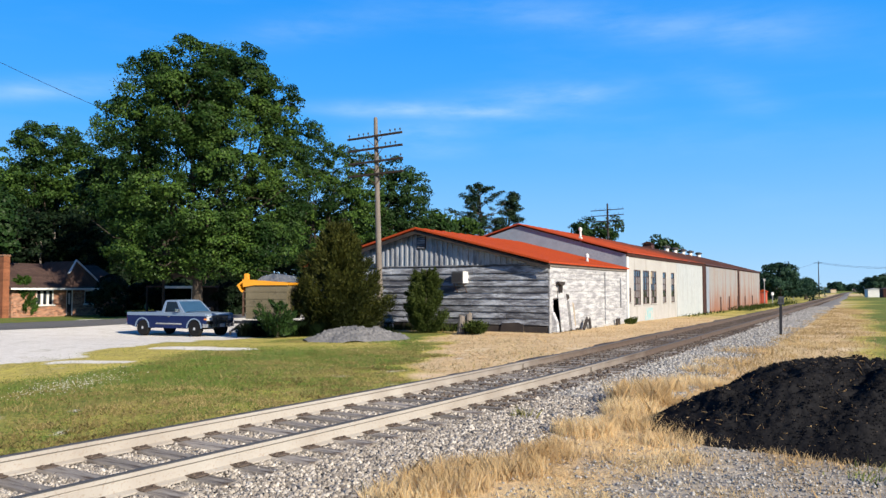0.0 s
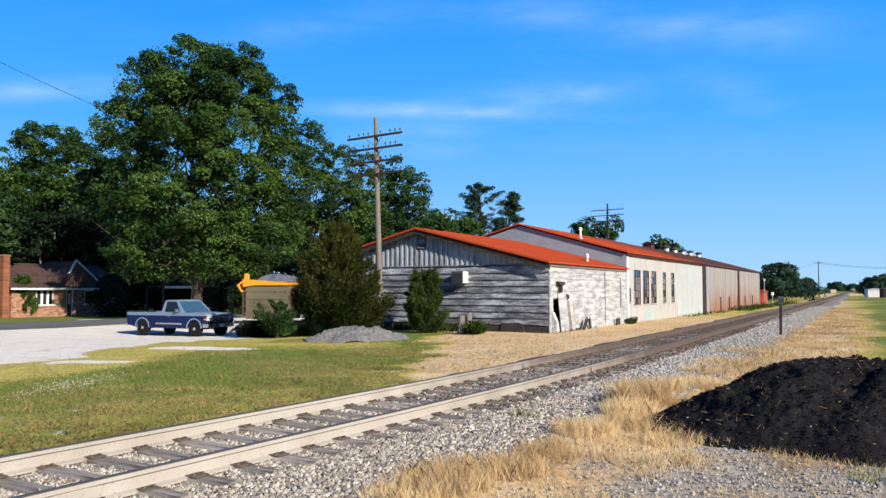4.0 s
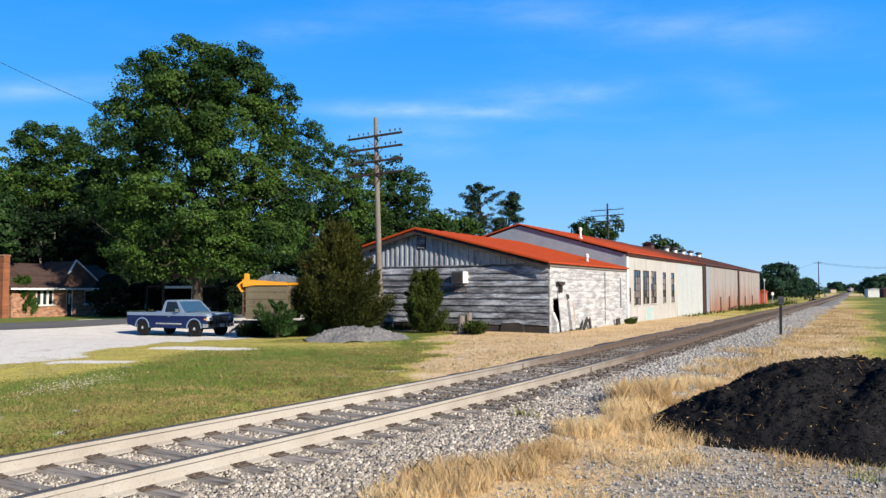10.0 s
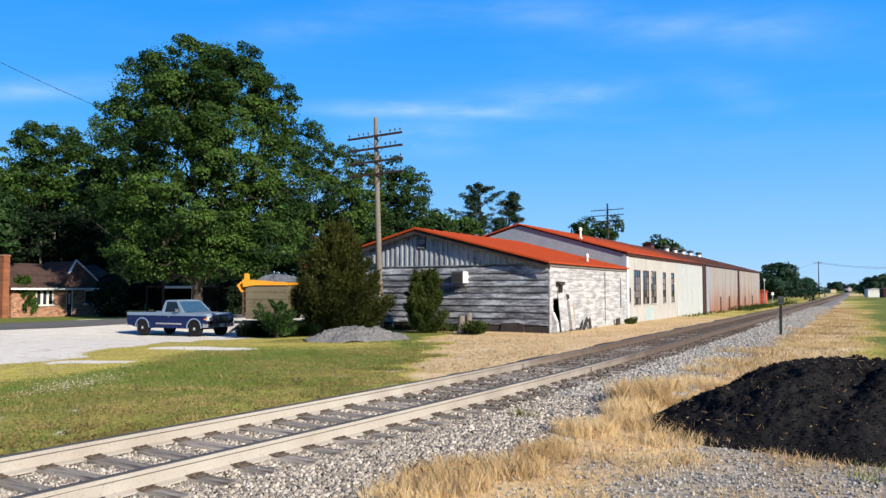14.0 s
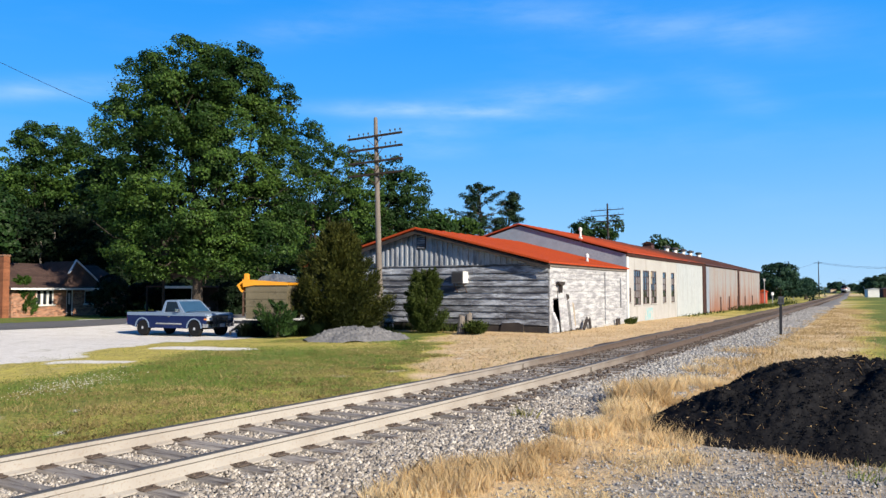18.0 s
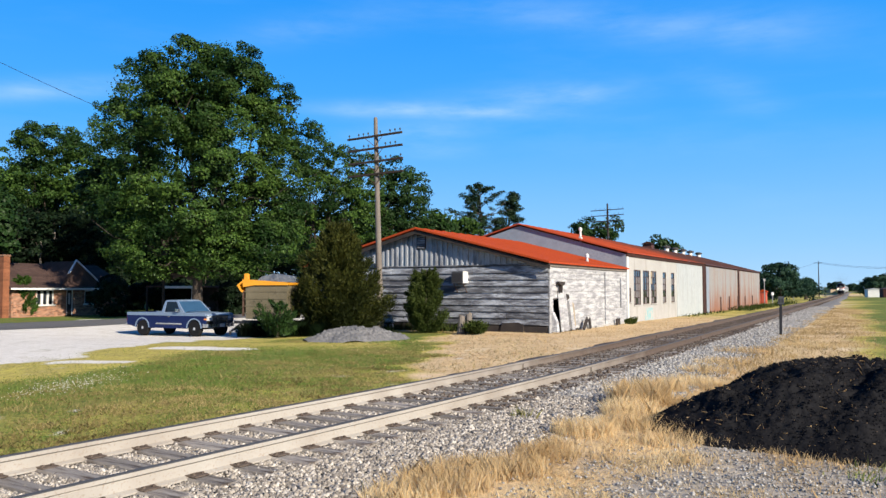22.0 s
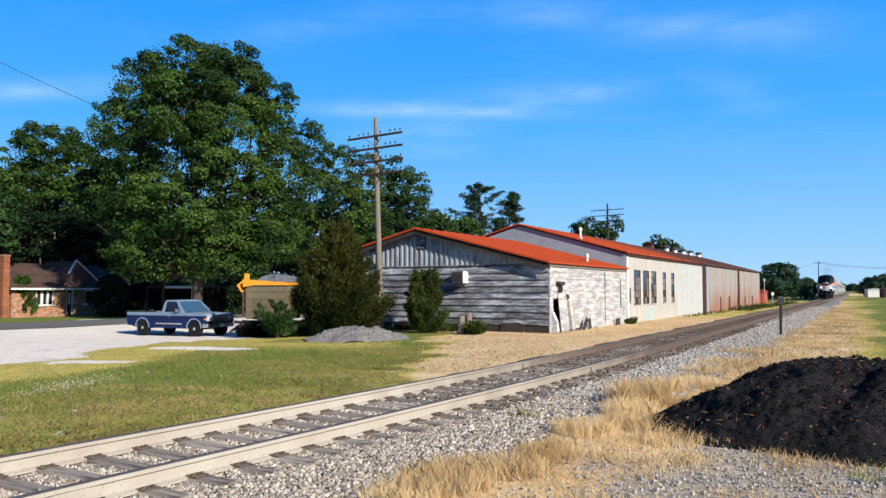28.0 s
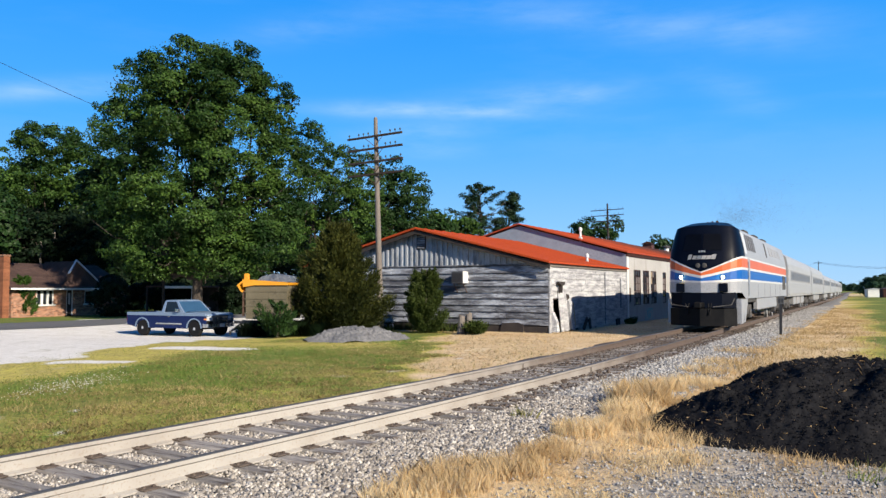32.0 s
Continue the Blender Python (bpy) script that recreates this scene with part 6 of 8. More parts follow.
def bogies(t, centres, base, r):
    for yc in centres:
        bm = bmesh.new()
        for s in (-1, 1):
            box(bm, s * 1.12 - 0.07, s * 1.12 + 0.07, yc - base / 2 - 0.7, yc + base / 2 + 0.7, 0.55, 0.9, 0.04)
            for e in (-1, 1):
                box(bm, s * 1.14 - 0.12, s * 1.14 + 0.12, yc + e * base / 2 - 0.22, yc + e * base / 2 + 0.22, 0.3, 0.72, 0.05)
                tube(bm, (s * 1.14, yc + e * 0.45, 0.5), (s * 1.14, yc + e * 0.45, 0.95), 0.12, 0.12, 8)
        box(bm, -1.05, 1.05, yc - 0.3, yc + 0.3, 0.5, 0.95, 0.04)
        bg = part("bogie", bm, M["bogie"], t, "dusty grey wheel truck")
        for e in (-1, 1):
            for s in (-1, 1):
                bm = bmesh.new()
                lathe(bm, [(r * 0.3, 0.70 * s), (r * 1.04, 0.70 * s), (r, 0.74 * s), (r, 0.84 * s), (r * 0.8, 0.85 * s), (r * 0.3, 0.88 * s)], 20, (0, yc + e * base / 2, r), "x")
                part("wheel", bm, M["skirt"], bg)


def build_coach(top):
    k_ = top - 3.9
    t = thing("passenger_coach", pose(0, 0, 0), "silver ribbed passenger coach with a dark window band", "coach", "coaches of the train")
    side = [(1.46, 1.12), (1.5, 1.3), (1.5, 2.05), (1.5, 2.85), (1.49, 3.1 + 0.7 * k_), (1.40, 3.45 + k_), (1.08, 3.72 + k_), (0.55, 3.85 + k_), (0, 3.9 + k_)]
    prof = [(x, z) for x, z in side] + [(-x, z) for x, z in side[::-1][1:]]
    bm = bmesh.new()
    prism(bm, prof, "y", 0.0, 25.6)
    part("body", bm, M["stainless"], t)
    for s in (-1, 1):
        for k in range(7):
            bm = bmesh.new()
            z = 1.28 + k * 0.11
            box(bm, s * 1.5 - 0.012, s * 1.5 + 0.022, 0.3, 25.3, z, z + 0.05)
            part("rib", bm, M["stainless"], t)
        for k in range(16):
            bm = bmesh.new()
            box(bm, s * 1.498 - 0.012, s * 1.498 + 0.012, 2.6 + k * 1.32, 3.55 + k * 1.32, 2.2, 2.78, 0.01)
            part("coach_window", bm, M["coach_glass"], t)
        bm = bmesh.new()
        box(bm, s * 1.5 - 0.01, s * 1.5 + 0.008, 0.2, 25.4, 2.12, 2.86)
        part("window_band", bm, M["skirt"], t, "grey window band")
        for y in (0.7, 24.1):
            bm = bmesh.new()
            box(bm, s * 1.5 - 0.01, s * 1.5 + 0.02, y, y + 0.85, 1.2, 3.15, 0.01)
            part("door", bm, M["stainless"], t)
    bm = bmesh.new()
    for y0, y1 in ((7.0, 9.5), (10.2, 13.4), (14.5, 18.0)):
        box(bm, -1.3, 1.3, y0, y1, 0.5, 1.15, 0.05)
    part("underfloor_boxes", bm, M["skirt"], t)
    for y in (-0.35, 25.6):
        bm = bmesh.new()
        box(bm, -0.7, 0.7, y, y + 0.35, 1.1, 3.55, 0.04)
        part("gangway", bm, M["rubber"], t, "black rubber gangway")
    bogies(t, (2.9, 22.7), 2.6, 0.46)
    return t


def exhaust():
    """Thin soot over the engine: a sparse cloud of tiny specks, denser at the stack."""
    rng = np.random.default_rng(131)
    n = 3000
    u = rng.random(n) ** 0.9
    p = np.stack([rng.normal(size=n) * (0.3 + 1.8 * u), 8.5 + 14.0 * u + rng.normal(size=n) * 1.1, 4.8 + 0.4 * np.abs(rng.normal(size=n)) + 4.2 * u * rng.random(n)], 1)
    base = np.array([(1, 0, 0), (-1, 0, 0), (0, 1, 0), (0, -1, 0), (0, 0, 1), (0, 0, -1)], dtype=float)
    v = p[:, None, :] + base[None] * (0.009 + 0.006 * rng.random((n, 1, 1)))
    f = np.array([(0, 2, 4), (2, 1, 4), (1, 3, 4), (3, 0, 4), (2, 0, 5), (1, 2, 5), (3, 1, 5), (0, 3, 5)])
    ob = part("exhaust_smoke", mesh_np("exhaust_smoke", v.reshape(-1, 3), (f[None] + 6 * np.arange(n)[:, None, None]).reshape(-1, 3), plain("grey soot", (0.10, 0.105, 0.115), 0.95)), None)
    return tagged(ob, "thin grey exhaust smoke drifting over the locomotive", "smoke", kind="stuff")


smoke = exhaust()
loco = build_loco()
for ob in loco.children_recursive:
    if not ob.name.startswith(("bogie", "wheel")):
        ob.data.transform(Matrix.Diagonal((0.96, 1.0, 1.008, 1.0)))
tall_coach, low_coach = build_coach(4.1), build_coach(3.75)
tagged(tall_coach, "taller silver ribbed passenger coach behind the engine")
coaches = [tall_coach, copy_thing(tall_coach, pose(0, 0, 0)), low_coach] + [copy_thing(low_coach, pose(0, 0, 0)) for _ in range(4)]


def train_pose(s0, length):
    """The pose of a vehicle whose front stands s0 metres along the line."""
    a, b = s0 + length * 0.17, s0 + length * 0.83
    pa, pb = track_p(a), track_p(b)
    k = (pb - pa) / (b - a)
    p0 = pa - k * (a - s0)
    x, y = to_world(p0, s0)
    return pose(x, y, 0.403, 0, 0, -HEAD - math.degrees(math.atan(k)))


SPEED, LAST = 31.5, 31.8
TRAIN_TIMES = [0, 8, 16, 22, 25, 27, 28, 29, 29.5, 30, 30.5, 31, 31.5, 32]

# ---- the pickup truck ----
def pickup():
    t = thing("pickup_truck", pose(-12.95, 38.2, -0.30, 0, 0, -26), "two-tone blue pickup truck parked on the gravel lot", "pickup truck")
    W = 0.96

    def arch(cx, r=0.43, n=9):
        return [(cx + r * math.cos(math.pi - math.pi * i / (n - 1)), 0.42 + r * math.sin(math.pi - math.pi * i / (n - 1))) for i in range(n)]
    REAR, FRONT = -1.66, 1.72
    under = [(-2.69, 0.55), (REAR - 0.45, 0.42)] + arch(REAR) + [(REAR + 0.45, 0.40), (FRONT - 0.45, 0.40)] + arch(FRONT) + [(FRONT + 0.45, 0.45), (2.42, 0.55)]
    for s in (-1, 1):
        bm = bmesh.new()
        prism(bm, under + [(2.45, 1.0), (-2.72, 1.0)], "y", s * W, s * (W - 0.07))
        part("body_side", bm, M["blue_paint"], t, "dark blue lower body side")
        bm = bmesh.new()
        prism(bm, [(-2.72, 1.003), (2.42, 1.003), (2.36, 1.13), (0.95, 1.17), (-0.42, 1.17), (-2.72, 1.155)], "y", s * (W - 0.005), s * (W - 0.075))
        part("upper_band", bm, M["light_blue_paint"], t, "grey-blue upper body band")
        for c in (REAR, FRONT):
            bm = bmesh.new()
            a, b = arch(c, 0.43), arch(c, 0.49)
            prism(bm, a + b[::-1], "y", s * (W + 0.022), s * (W - 0.03))
            part("arch_trim", bm, M["light_blue_paint"], t, "pale wheel arch trim")
        bm = bmesh.new()
        box(bm, -0.75, 0.95, s * W - 0.015, s * W + 0.015, 0.58, 0.66, 0.005)
        part("side_strip", bm, M["chrome"], t, "bright side strip")
        bm = bmesh.new()
        bm.faces.new([bm.verts.new(p) for p in ((-0.22, s * 0.895, 1.2), (0.82, s * 0.895, 1.2), (0.42, s * 0.80, 1.68), (-0.18, s * 0.80, 1.68))])
        bmesh.ops.solidify(bm, geom=bm.faces[:], thickness=0.015)
        part("side_window", bm, M["glass"], t)
        bm = bmesh.new()
        box(bm, 0.62, 0.82, s * 1.04 - 0.07, s * 1.04 + 0.07, 1.2, 1.36, 0.02)
        box(bm, 0.70, 0.76, min(s * 0.9, s * 1.04), max(s * 0.9, s * 1.04), 1.19, 1.22)
        part("mirror", bm, M["chrome"], t)
        bm = bmesh.new()
        box(bm, 0.02, 0.2, s * W - 0.01, s * W + 0.03, 0.95, 0.985, 0.006)
        part("door_handle", bm, M["chrome"], t)
        bm = bmesh.new()
        box(bm, 2.40, 2.47, s * 0.72 - 0.19, s * 0.72 + 0.19, 0.78, 0.99, 0.015)
        part("headlight", bm, M["lamp_off"], t, "clear rectangular headlight")
        bm = bmesh.new()
        box(bm, 2.32, 2.465, s * 0.935 - 0.03, s * 0.935 + 0.035, 0.82, 0.9, 0.01)
        part("indicator", bm, M["amber"], t, "amber corner lamp")
        bm = bmesh.new()
        box(bm, -2.74, -2.69, s * 0.86 - 0.09, s * 0.86 + 0.09, 0.68, 1.0, 0.01)
        part("tail_lamp", bm, plain("red lens", (0.5, 0.02, 0.02), 0.3), t)
    # cab shell: pillars and roof round the windows
    bm = bmesh.new()
    rings_mesh(bm, [[(-0.32, -0.8, 1.68), (0.47, -0.8, 1.68), (0.47, 0.8, 1.68), (-0.32, 0.8, 1.68)], [(-0.27, -0.75, 1.745), (0.40, -0.75, 1.745), (0.40, 0.75, 1.745), (-0.27, 0.75, 1.745)], [(-0.16, -0.6, 1.77), (0.28, -0.6, 1.77), (0.28, 0.6, 1.77), (-0.16, 0.6, 1.77)]])
    part("cab_roof", bm, M["light_blue_paint"], t)
    for s in (-1, 1):
        for (x0, x1, xt0, xt1) in ((-0.42, -0.24, -0.32, -0.18), (0.82, 1.02, 0.42, 0.50)):
            bm = bmesh.new()
            vs = [bm.verts.new(p) for p in ((x0, s * 0.93, 1.16), (x1, s * 0.93, 1.16), (xt1, s * 0.80, 1.69), (xt0, s * 0.80, 1.69), (x0, s * 0.84, 1.16), (x1, s * 0.84, 1.16), (xt1, s * 0.73, 1.69), (xt0, s * 0.73, 1.69))]
            for f in ((0, 1, 2, 3), (7, 6, 5, 4), (0, 4, 5, 1), (1, 5, 6, 2), (2, 6, 7, 3), (3, 7, 4, 0)):
                bm.faces.new([vs[i] for i in f])
            part("pillar", bm, M["light_blue_paint"], t)
    for pts, nm in ((((1.03, -0.84, 1.17), (1.03, 0.84, 1.17), (0.47, 0.74, 1.69), (0.47, -0.74, 1.69)), "windscreen"), (((-0.4, -0.8, 1.17), (-0.4, 0.8, 1.17), (-0.31, 0.72, 1.68), (-0.31, -0.72, 1.68)), "rear_window")):
        bm = bmesh.new()
        bm.faces.new([bm.verts.new(p) for p in pts])
        bmesh.ops.solidify(bm, geom=bm.faces[:], thickness=0.012)
        part(nm, bm, M["windscreen"], t)
    # bonnet shares the light two-tone paint; its sky reflection is in that colour
    bm = bmesh.new()
    rings_mesh(bm, [[(x_, -0.88 * k, z0), (x_, -0.7 * k, z1), (x_, 0, z1 + 0.03), (x_, 0.7 * k, z1), (x_, 0.88 * k, z0)] for x_, k, z0, z1 in ((0.95, 1.0, 1.12, 1.19), (1.6, 1.0, 1.11, 1.175), (2.25, 0.99, 1.08, 1.13), (2.42, 0.98, 1.0, 1.05))])
    smooth(part("bonnet", bm, M["light_blue_paint"], t, "grey-blue bonnet, sky reflection in its colour"))
    bm = bmesh.new()
    box(bm, -2.65, -0.46, -0.88, 0.88, 0.62, 0.70)
    box(bm, -0.50, -0.43, -0.88, 0.88, 0.62, 1.14)
    part("bed", bm, M["blue_paint"], t)
    bm = bmesh.new()
    box(bm, -2.72, -2.65, -0.885, 0.885, 0.56, 1.14, 0.01)
    part("tailgate", bm, M["blue_paint"], t)
    bm = bmesh.new()
    box(bm, -0.4, 2.36, -0.88, 0.88, 0.45, 1.06)
    part("cab_floor", bm, M["black"], t)
    bm = bmesh.new()
    box(bm, 2.38, 2.44, -0.52, 0.52, 0.72, 1.0, 0.01)
    g = part("grille", bm, M["black"], t, "dark grille")
    for k in range(8):
        bm = bmesh.new()
        box(bm, 2.435, 2.455, -0.5 + k * 0.135, -0.44 + k * 0.135, 0.74, 0.98)
        part("bar", bm, M["chrome"], g)
    bm = bmesh.new()
    rings_mesh(bm, [[(x_, y_, 0.46), (x_ + 0.1, y_, 0.48), (x_ + 0.1, y_, 0.64), (x_, y_, 0.66)] for x_, y_ in ((2.28, -0.99), (2.44, -0.88), (2.5, 0), (2.44, 0.88), (2.28, 0.99))])
    part("front_bumper", bm, M["chrome"], t, "chrome front bumper")
    bm = bmesh.new()
    for y_ in (-0.62, -0.3, 0.3, 0.62):
        tube(bm, (2.66, y_, 0.5), (2.64, y_, 1.02), 0.028, 0.028, 7)
    for z_ in (0.66, 0.84, 1.02):
        tube(bm, (2.65, -0.64, z_), (2.65, 0.64, z_), 0.024, 0.024, 7)
    part("brush_guard", bm, M["black"], t, "black tube guard before the grille")
    bm = bmesh.new()
    box(bm, 2.595, 2.605, -0.16, 0.16, 0.48, 0.64)
    part("plate_bar", bm, M["white"], t, "plain pale plate")
    bm = bmesh.new()
    box(bm, -2.87, -2.74, -0.92, 0.92, 0.5, 0.66, 0.02)
    part("rear_bumper", bm, M["chrome"], t)
    for c in (REAR, FRONT):
        for s in (-1, 1):
            bm = bmesh.new()
            yc = s * 0.84
            lathe(bm, [(0.22, -0.11), (0.355, -0.115), (0.388, -0.08), (0.392, 0.08), (0.355, 0.115), (0.22, 0.11)], 22, (c, yc, 0.392), "y")
            wheel = part("wheel", bm, M["rubber"], t, "black tyre")
            bm = bmesh.new()
            lathe(bm, [(0.225, s * 0.09), (0.215, s * 0.105), (0.16, s * 0.07), (0.1, s * 0.085), (0.06, s * 0.12), (0.01, s * 0.125)], 18, (c, yc, 0.392), "y")
            part("rim", bm, M["rim_steel"], wheel, "bright steel rim")
        bm = bmesh.new()
        tube(bm, (c, -0.8, 0.392), (c, 0.8, 0.392), 0.05, 0.05, 8)
        part("axle", bm, M["iron"], t)


pickup()


# ---- the yellow-rimmed hopper trailer ----
M["hopper_tan"] = surface("dusty olive-tan panel", (0.125, 0.108, 0.07), (0.18, 0.155, 0.105), 1.0, 0.8, bump=0.2, stain=(0.05, 0.042, 0.03))


def hopper_trailer():
    x, y = place(480 - 784, 34.3)
    t = thing("hopper_trailer", pose(x, y, -0.05, 0, 0, -12), "yellow-rimmed tan hopper trailer beside the cedar bush", "trailer")
    bm = bmesh.new()
    prism(bm, [(-0.9, 0.72), (1.0, 0.72), (1.05, 2.2), (-0.93, 2.2)], "y", -0.6, 1.0)
    part("hopper", bm, M["hopper_tan"], t, "dusty tan hopper side")
    for k in range(4):
        bm = bmesh.new()
        box(bm, -0.97, 1.02, -0.625, -0.601, 0.95 + k * 0.32, 0.98 + k * 0.32)
        part("rib", bm, M["hopper_tan"], t)
    bm = bmesh.new()
    prism(bm, [(-1.02, 2.12), (-0.5, 2.2), (1.1, 2.203), (1.12, 2.31), (-1.06, 2.46)], "y", -0.68, 1.06)
    part("rim", bm, M["yellow"], t, "yellow top rim")
    bm = bmesh.new()
    prism(bm, [(-1.02, 2.44), (-1.32, 2.2), (-1.12, 1.9), (-1.06, 1.9), (-1.22, 2.19), (-0.99, 2.36)], "y", -0.66, 1.0)
    part("chute_lip", bm, M["yellow"], t, "flared yellow lip")
    bm = bmesh.new()
    box(bm, -0.98, -0.78, -0.67, -0.5, 2.42, 2.72, 0.03)
    part("stub_post", bm, M["yellow"], t)
    bm = bmesh.new()
    box(bm, -1.1, -1.03, -0.55, -0.45, 0.85, 1.95)
    part("ladder_rail", bm, M["iron"], t)
    bm = bmesh.new()
    box(bm, -1.6, 1.1, -0.35, -0.25, 0.5, 0.62)
    box(bm, -1.6, 1.1, 0.45, 0.55, 0.5, 0.62)
    part("chassis", bm, M["black"], t)
    bm = bmesh.new()
    tube(bm, (-1.1, -0.3, 0.62), (-2.0, 0.1, 0.12), 0.035, 0.035, 6)
    tube(bm, (-1.1, 0.5, 0.62), (-2.0, 0.1, 0.12), 0.035, 0.035, 6)
    tube(bm, (-2.0, 0.1, 0.14), (-2.0, 0.1, -0.02), 0.06, 0.06, 8)
    part("drawbar", bm, M["black"], t)
    for px_, m_ in ((-0.55, "rubber"), (0.45, "rubber")):
        for y_ in (-0.45, 0.75):
            bm = bmesh.new()
            lathe(bm, [(0.15, -0.1), (0.3, -0.1), (0.33, -0.06), (0.33, 0.06), (0.3, 0.1), (0.15, 0.1)], 18, (px_, y_, 0.33), "y")
            w = part("wheel", bm, M[m_], t)
            bm = bmesh.new()
            lathe(bm, [(0.14, -0.09), (0.1, -0.06), (0.03, -0.1)], 14, (px_, y_, 0.33), "y")
            part("hub", bm, M["iron"], w)
    bm = bmesh.new()
    box(bm, 0.56, 0.74, -0.7, -0.62, 0.3, 0.44, 0.02)
    box(bm, 0.8, 0.95, -0.7, -0.62, 0.32, 0.44, 0.02)
    part("reflector", bm, M["amber"], t, "amber reflector")
    bm = bmesh.new()
    prism(bm, [(-0.7, 2.4), (1.0, 2.34), (0.85, 2.62), (0.1, 2.72), (-0.45, 2.6)], "y", 0.0, 0.9)
    part("tarpaulin", bm, surface("blue-grey tarpaulin", (0.05, 0.075, 0.12), (0.22, 0.25, 0.29), 2.5, 0.6, bump=0.4, grain=9), t, "folded blue-grey tarpaulin")


hopper_trailer()


# ---- the brick house beyond the road ----
def house():
    P0 = -52.0
    m = TRACK @ pose(P0, 0, -0.02)
    t = thing("brick_house", m, "low brick house with brown shingle roof under the trees", "house")

    def S(px):
        u = (px - 784) / 1357.9
        y = P0 / (_cs * u - _sn)
        return u * y * _sn + y * _cs
    a, b = S(22), 42.6
    holes = [(S(66), S(97), 0.92, 2.02), (S(119), S(131), 0.06, 2.05), (S(151), S(165), 0.95, 1.95)]
    bm = bmesh.new()
    s = a
    for y0, y1, z0, z1 in holes:
        box(bm, -0.22, 0, s, y0, -0.1, 2.2)
        if z0 > 0.1:
            box(bm, -0.22, 0, y0, y1, -0.1, z0)
        box(bm, -0.22, 0, y0, y1, z1, 2.2)
        s = y1
    box(bm, -0.22, 0, s, b, -0.1, 2.2)
    part("front_wall", bm, M["brick_wall"], t)
    bm = bmesh.new()
    prism(bm, [(-8.0, -0.1), (-0.22, -0.1), (-0.22, 2.2), (-4.1, 3.85), (-8.0, 2.2)], "y", a, a + 0.22)
    part("side_wall", bm, M["brick_wall"], t)
    bm = bmesh.new()
    box(bm, -8.2, -7.98, a, b, -0.1, 2.2)
    box(bm, -8.0, -0.22, b - 0.22, b, -0.1, 2.2)
    part("rear_wall", bm, M["brick_wall"], t)
    for sgn in (0, 1):
        bm = bmesh.new()
        pts = [(0.45, 2.12), (-4.1, 4.0), (-4.1, 3.88), (0.45, 2.0)] if sgn else [(-8.65, 2.12), (-4.1, 4.0), (-4.1, 3.88), (-8.65, 2.0)]
        prism(bm, pts, "y", a - 0.35, b + 0.4)
        slope = part("roof_slope", bm, M["shingle"], t, "brown shingle roof")
        if sgn:
            for r in range(14):
                k0 = r / 14
                bm = bmesh.new()
                x0, z0 = 0.45 - 4.55 * k0, 2.125 + 1.88 * k0
                prism(bm, [(x0, z0), (x0 - 0.36, z0 + 0.149), (x0 - 0.36, z0 + 0.15), (x0, z0 + 0.022)], "y", a - 0.35, b + 0.4)
                part("shingle_course", bm, M["shingle"], slope)
    bm = bmesh.new()
    box(bm, 0.42, 0.47, a - 0.35, S(188), 1.98, 2.12)
    part("gutter", bm, M["white"], t, "pale gutter")
    # cross gable with white rakes
    g0, g1, ga = S(108), S(186), S(133)
    bm = bmesh.new()
    prism(bm, [(g0, 2.35), (g1, 2.05), (ga, 4.15)], "x", -3.6, 0.1)
    part("cross_gable", bm, M["shingle"], t, "dark shingled cross gable")
    for e, z in ((S(121), 3.2), (g1, 2.05)):
        bm = bmesh.new()
        d = 0.13
        prism(bm, [(e, z), (ga, 4.15), (ga, 4.15 + d), (e + (0.1 if e > ga else -0.1), z + 0.02)], "x", 0.05, 0.2)
        part("rake_board", bm, plain("blue-white trim paint", (0.55, 0.62, 0.70), 0.6), t, "pale rake board")
    # window with white frames and sill, door, side window
    for i, (y0, y1, z0, z1) in enumerate(holes):
        bm = bmesh.new()
        box(bm, -0.14, -0.06, y0, y0 + 0.09, z0, z1)
        box(bm, -0.14, -0.06, y1 - 0.09, y1, z0, z1)
        box(bm, -0.14, -0.06, y0 + 0.09, y1 - 0.09, z1 - 0.09, z1)
        w = part("window" if i != 1 else "front_door", bm, M["white"], t, "white framed window" if i != 1 else "door with a pale glazed leaf")
        if i == 1:
            bm = bmesh.new()
            box(bm, -0.12, -0.08, y0 + 0.09, y1 - 0.09, 0.06, z1 - 0.09, 0.01)
            part("leaf", bm, M["dark_gap"], w)
            bm = bmesh.new()
            box(bm, -0.079, -0.07, y0 + 0.2, y1 - 0.2, 0.9, z1 - 0.3)
            part("pane", bm, M["lamp_off"], w)
            continue
        n = 3 if i == 0 else 1
        for k in range(1, n):
            yy = y0 + (y1 - y0) * k / n
            bm = bmesh.new()
            box(bm, -0.15, -0.05, yy - 0.09, yy + 0.09, z0, z1 - 0.09)
            part("mullion", bm, M["white"], w)
        for k in range(n):
            bm = bmesh.new()
            q0, q1 = y0 + (y1 - y0) * k / n + 0.09, y0 + (y1 - y0) * (k + 1) / n - 0.09
            box(bm, -0.11, -0.1, q0, q1, z0, z1 - 0.09)
            part("pane", bm, M["glass"], w)
        bm = bmesh.new()
        box(bm, -0.05, 0.1, y0 - 0.1, y1 + 0.1, z0 - 0.12, z0 - 0.003, 0.015)
        part("window_sill", bm, M["white"], w)
    # chimney in brick courses
    c0, c1 = S(3), S(14)
    bm = bmesh.new()
    box(bm, -0.35, 0.2, c0, c1, -0.1, 4.3)
    ch = part("chimney", bm, M["brick"], t, "orange brick chimney")
    for r in range(20):
        bm = bmesh.new()
        z = 0.05 + r * 0.21
        box(bm, -0.36, 0.212, c0 - 0.012, c1 + 0.012, z, z + 0.185)
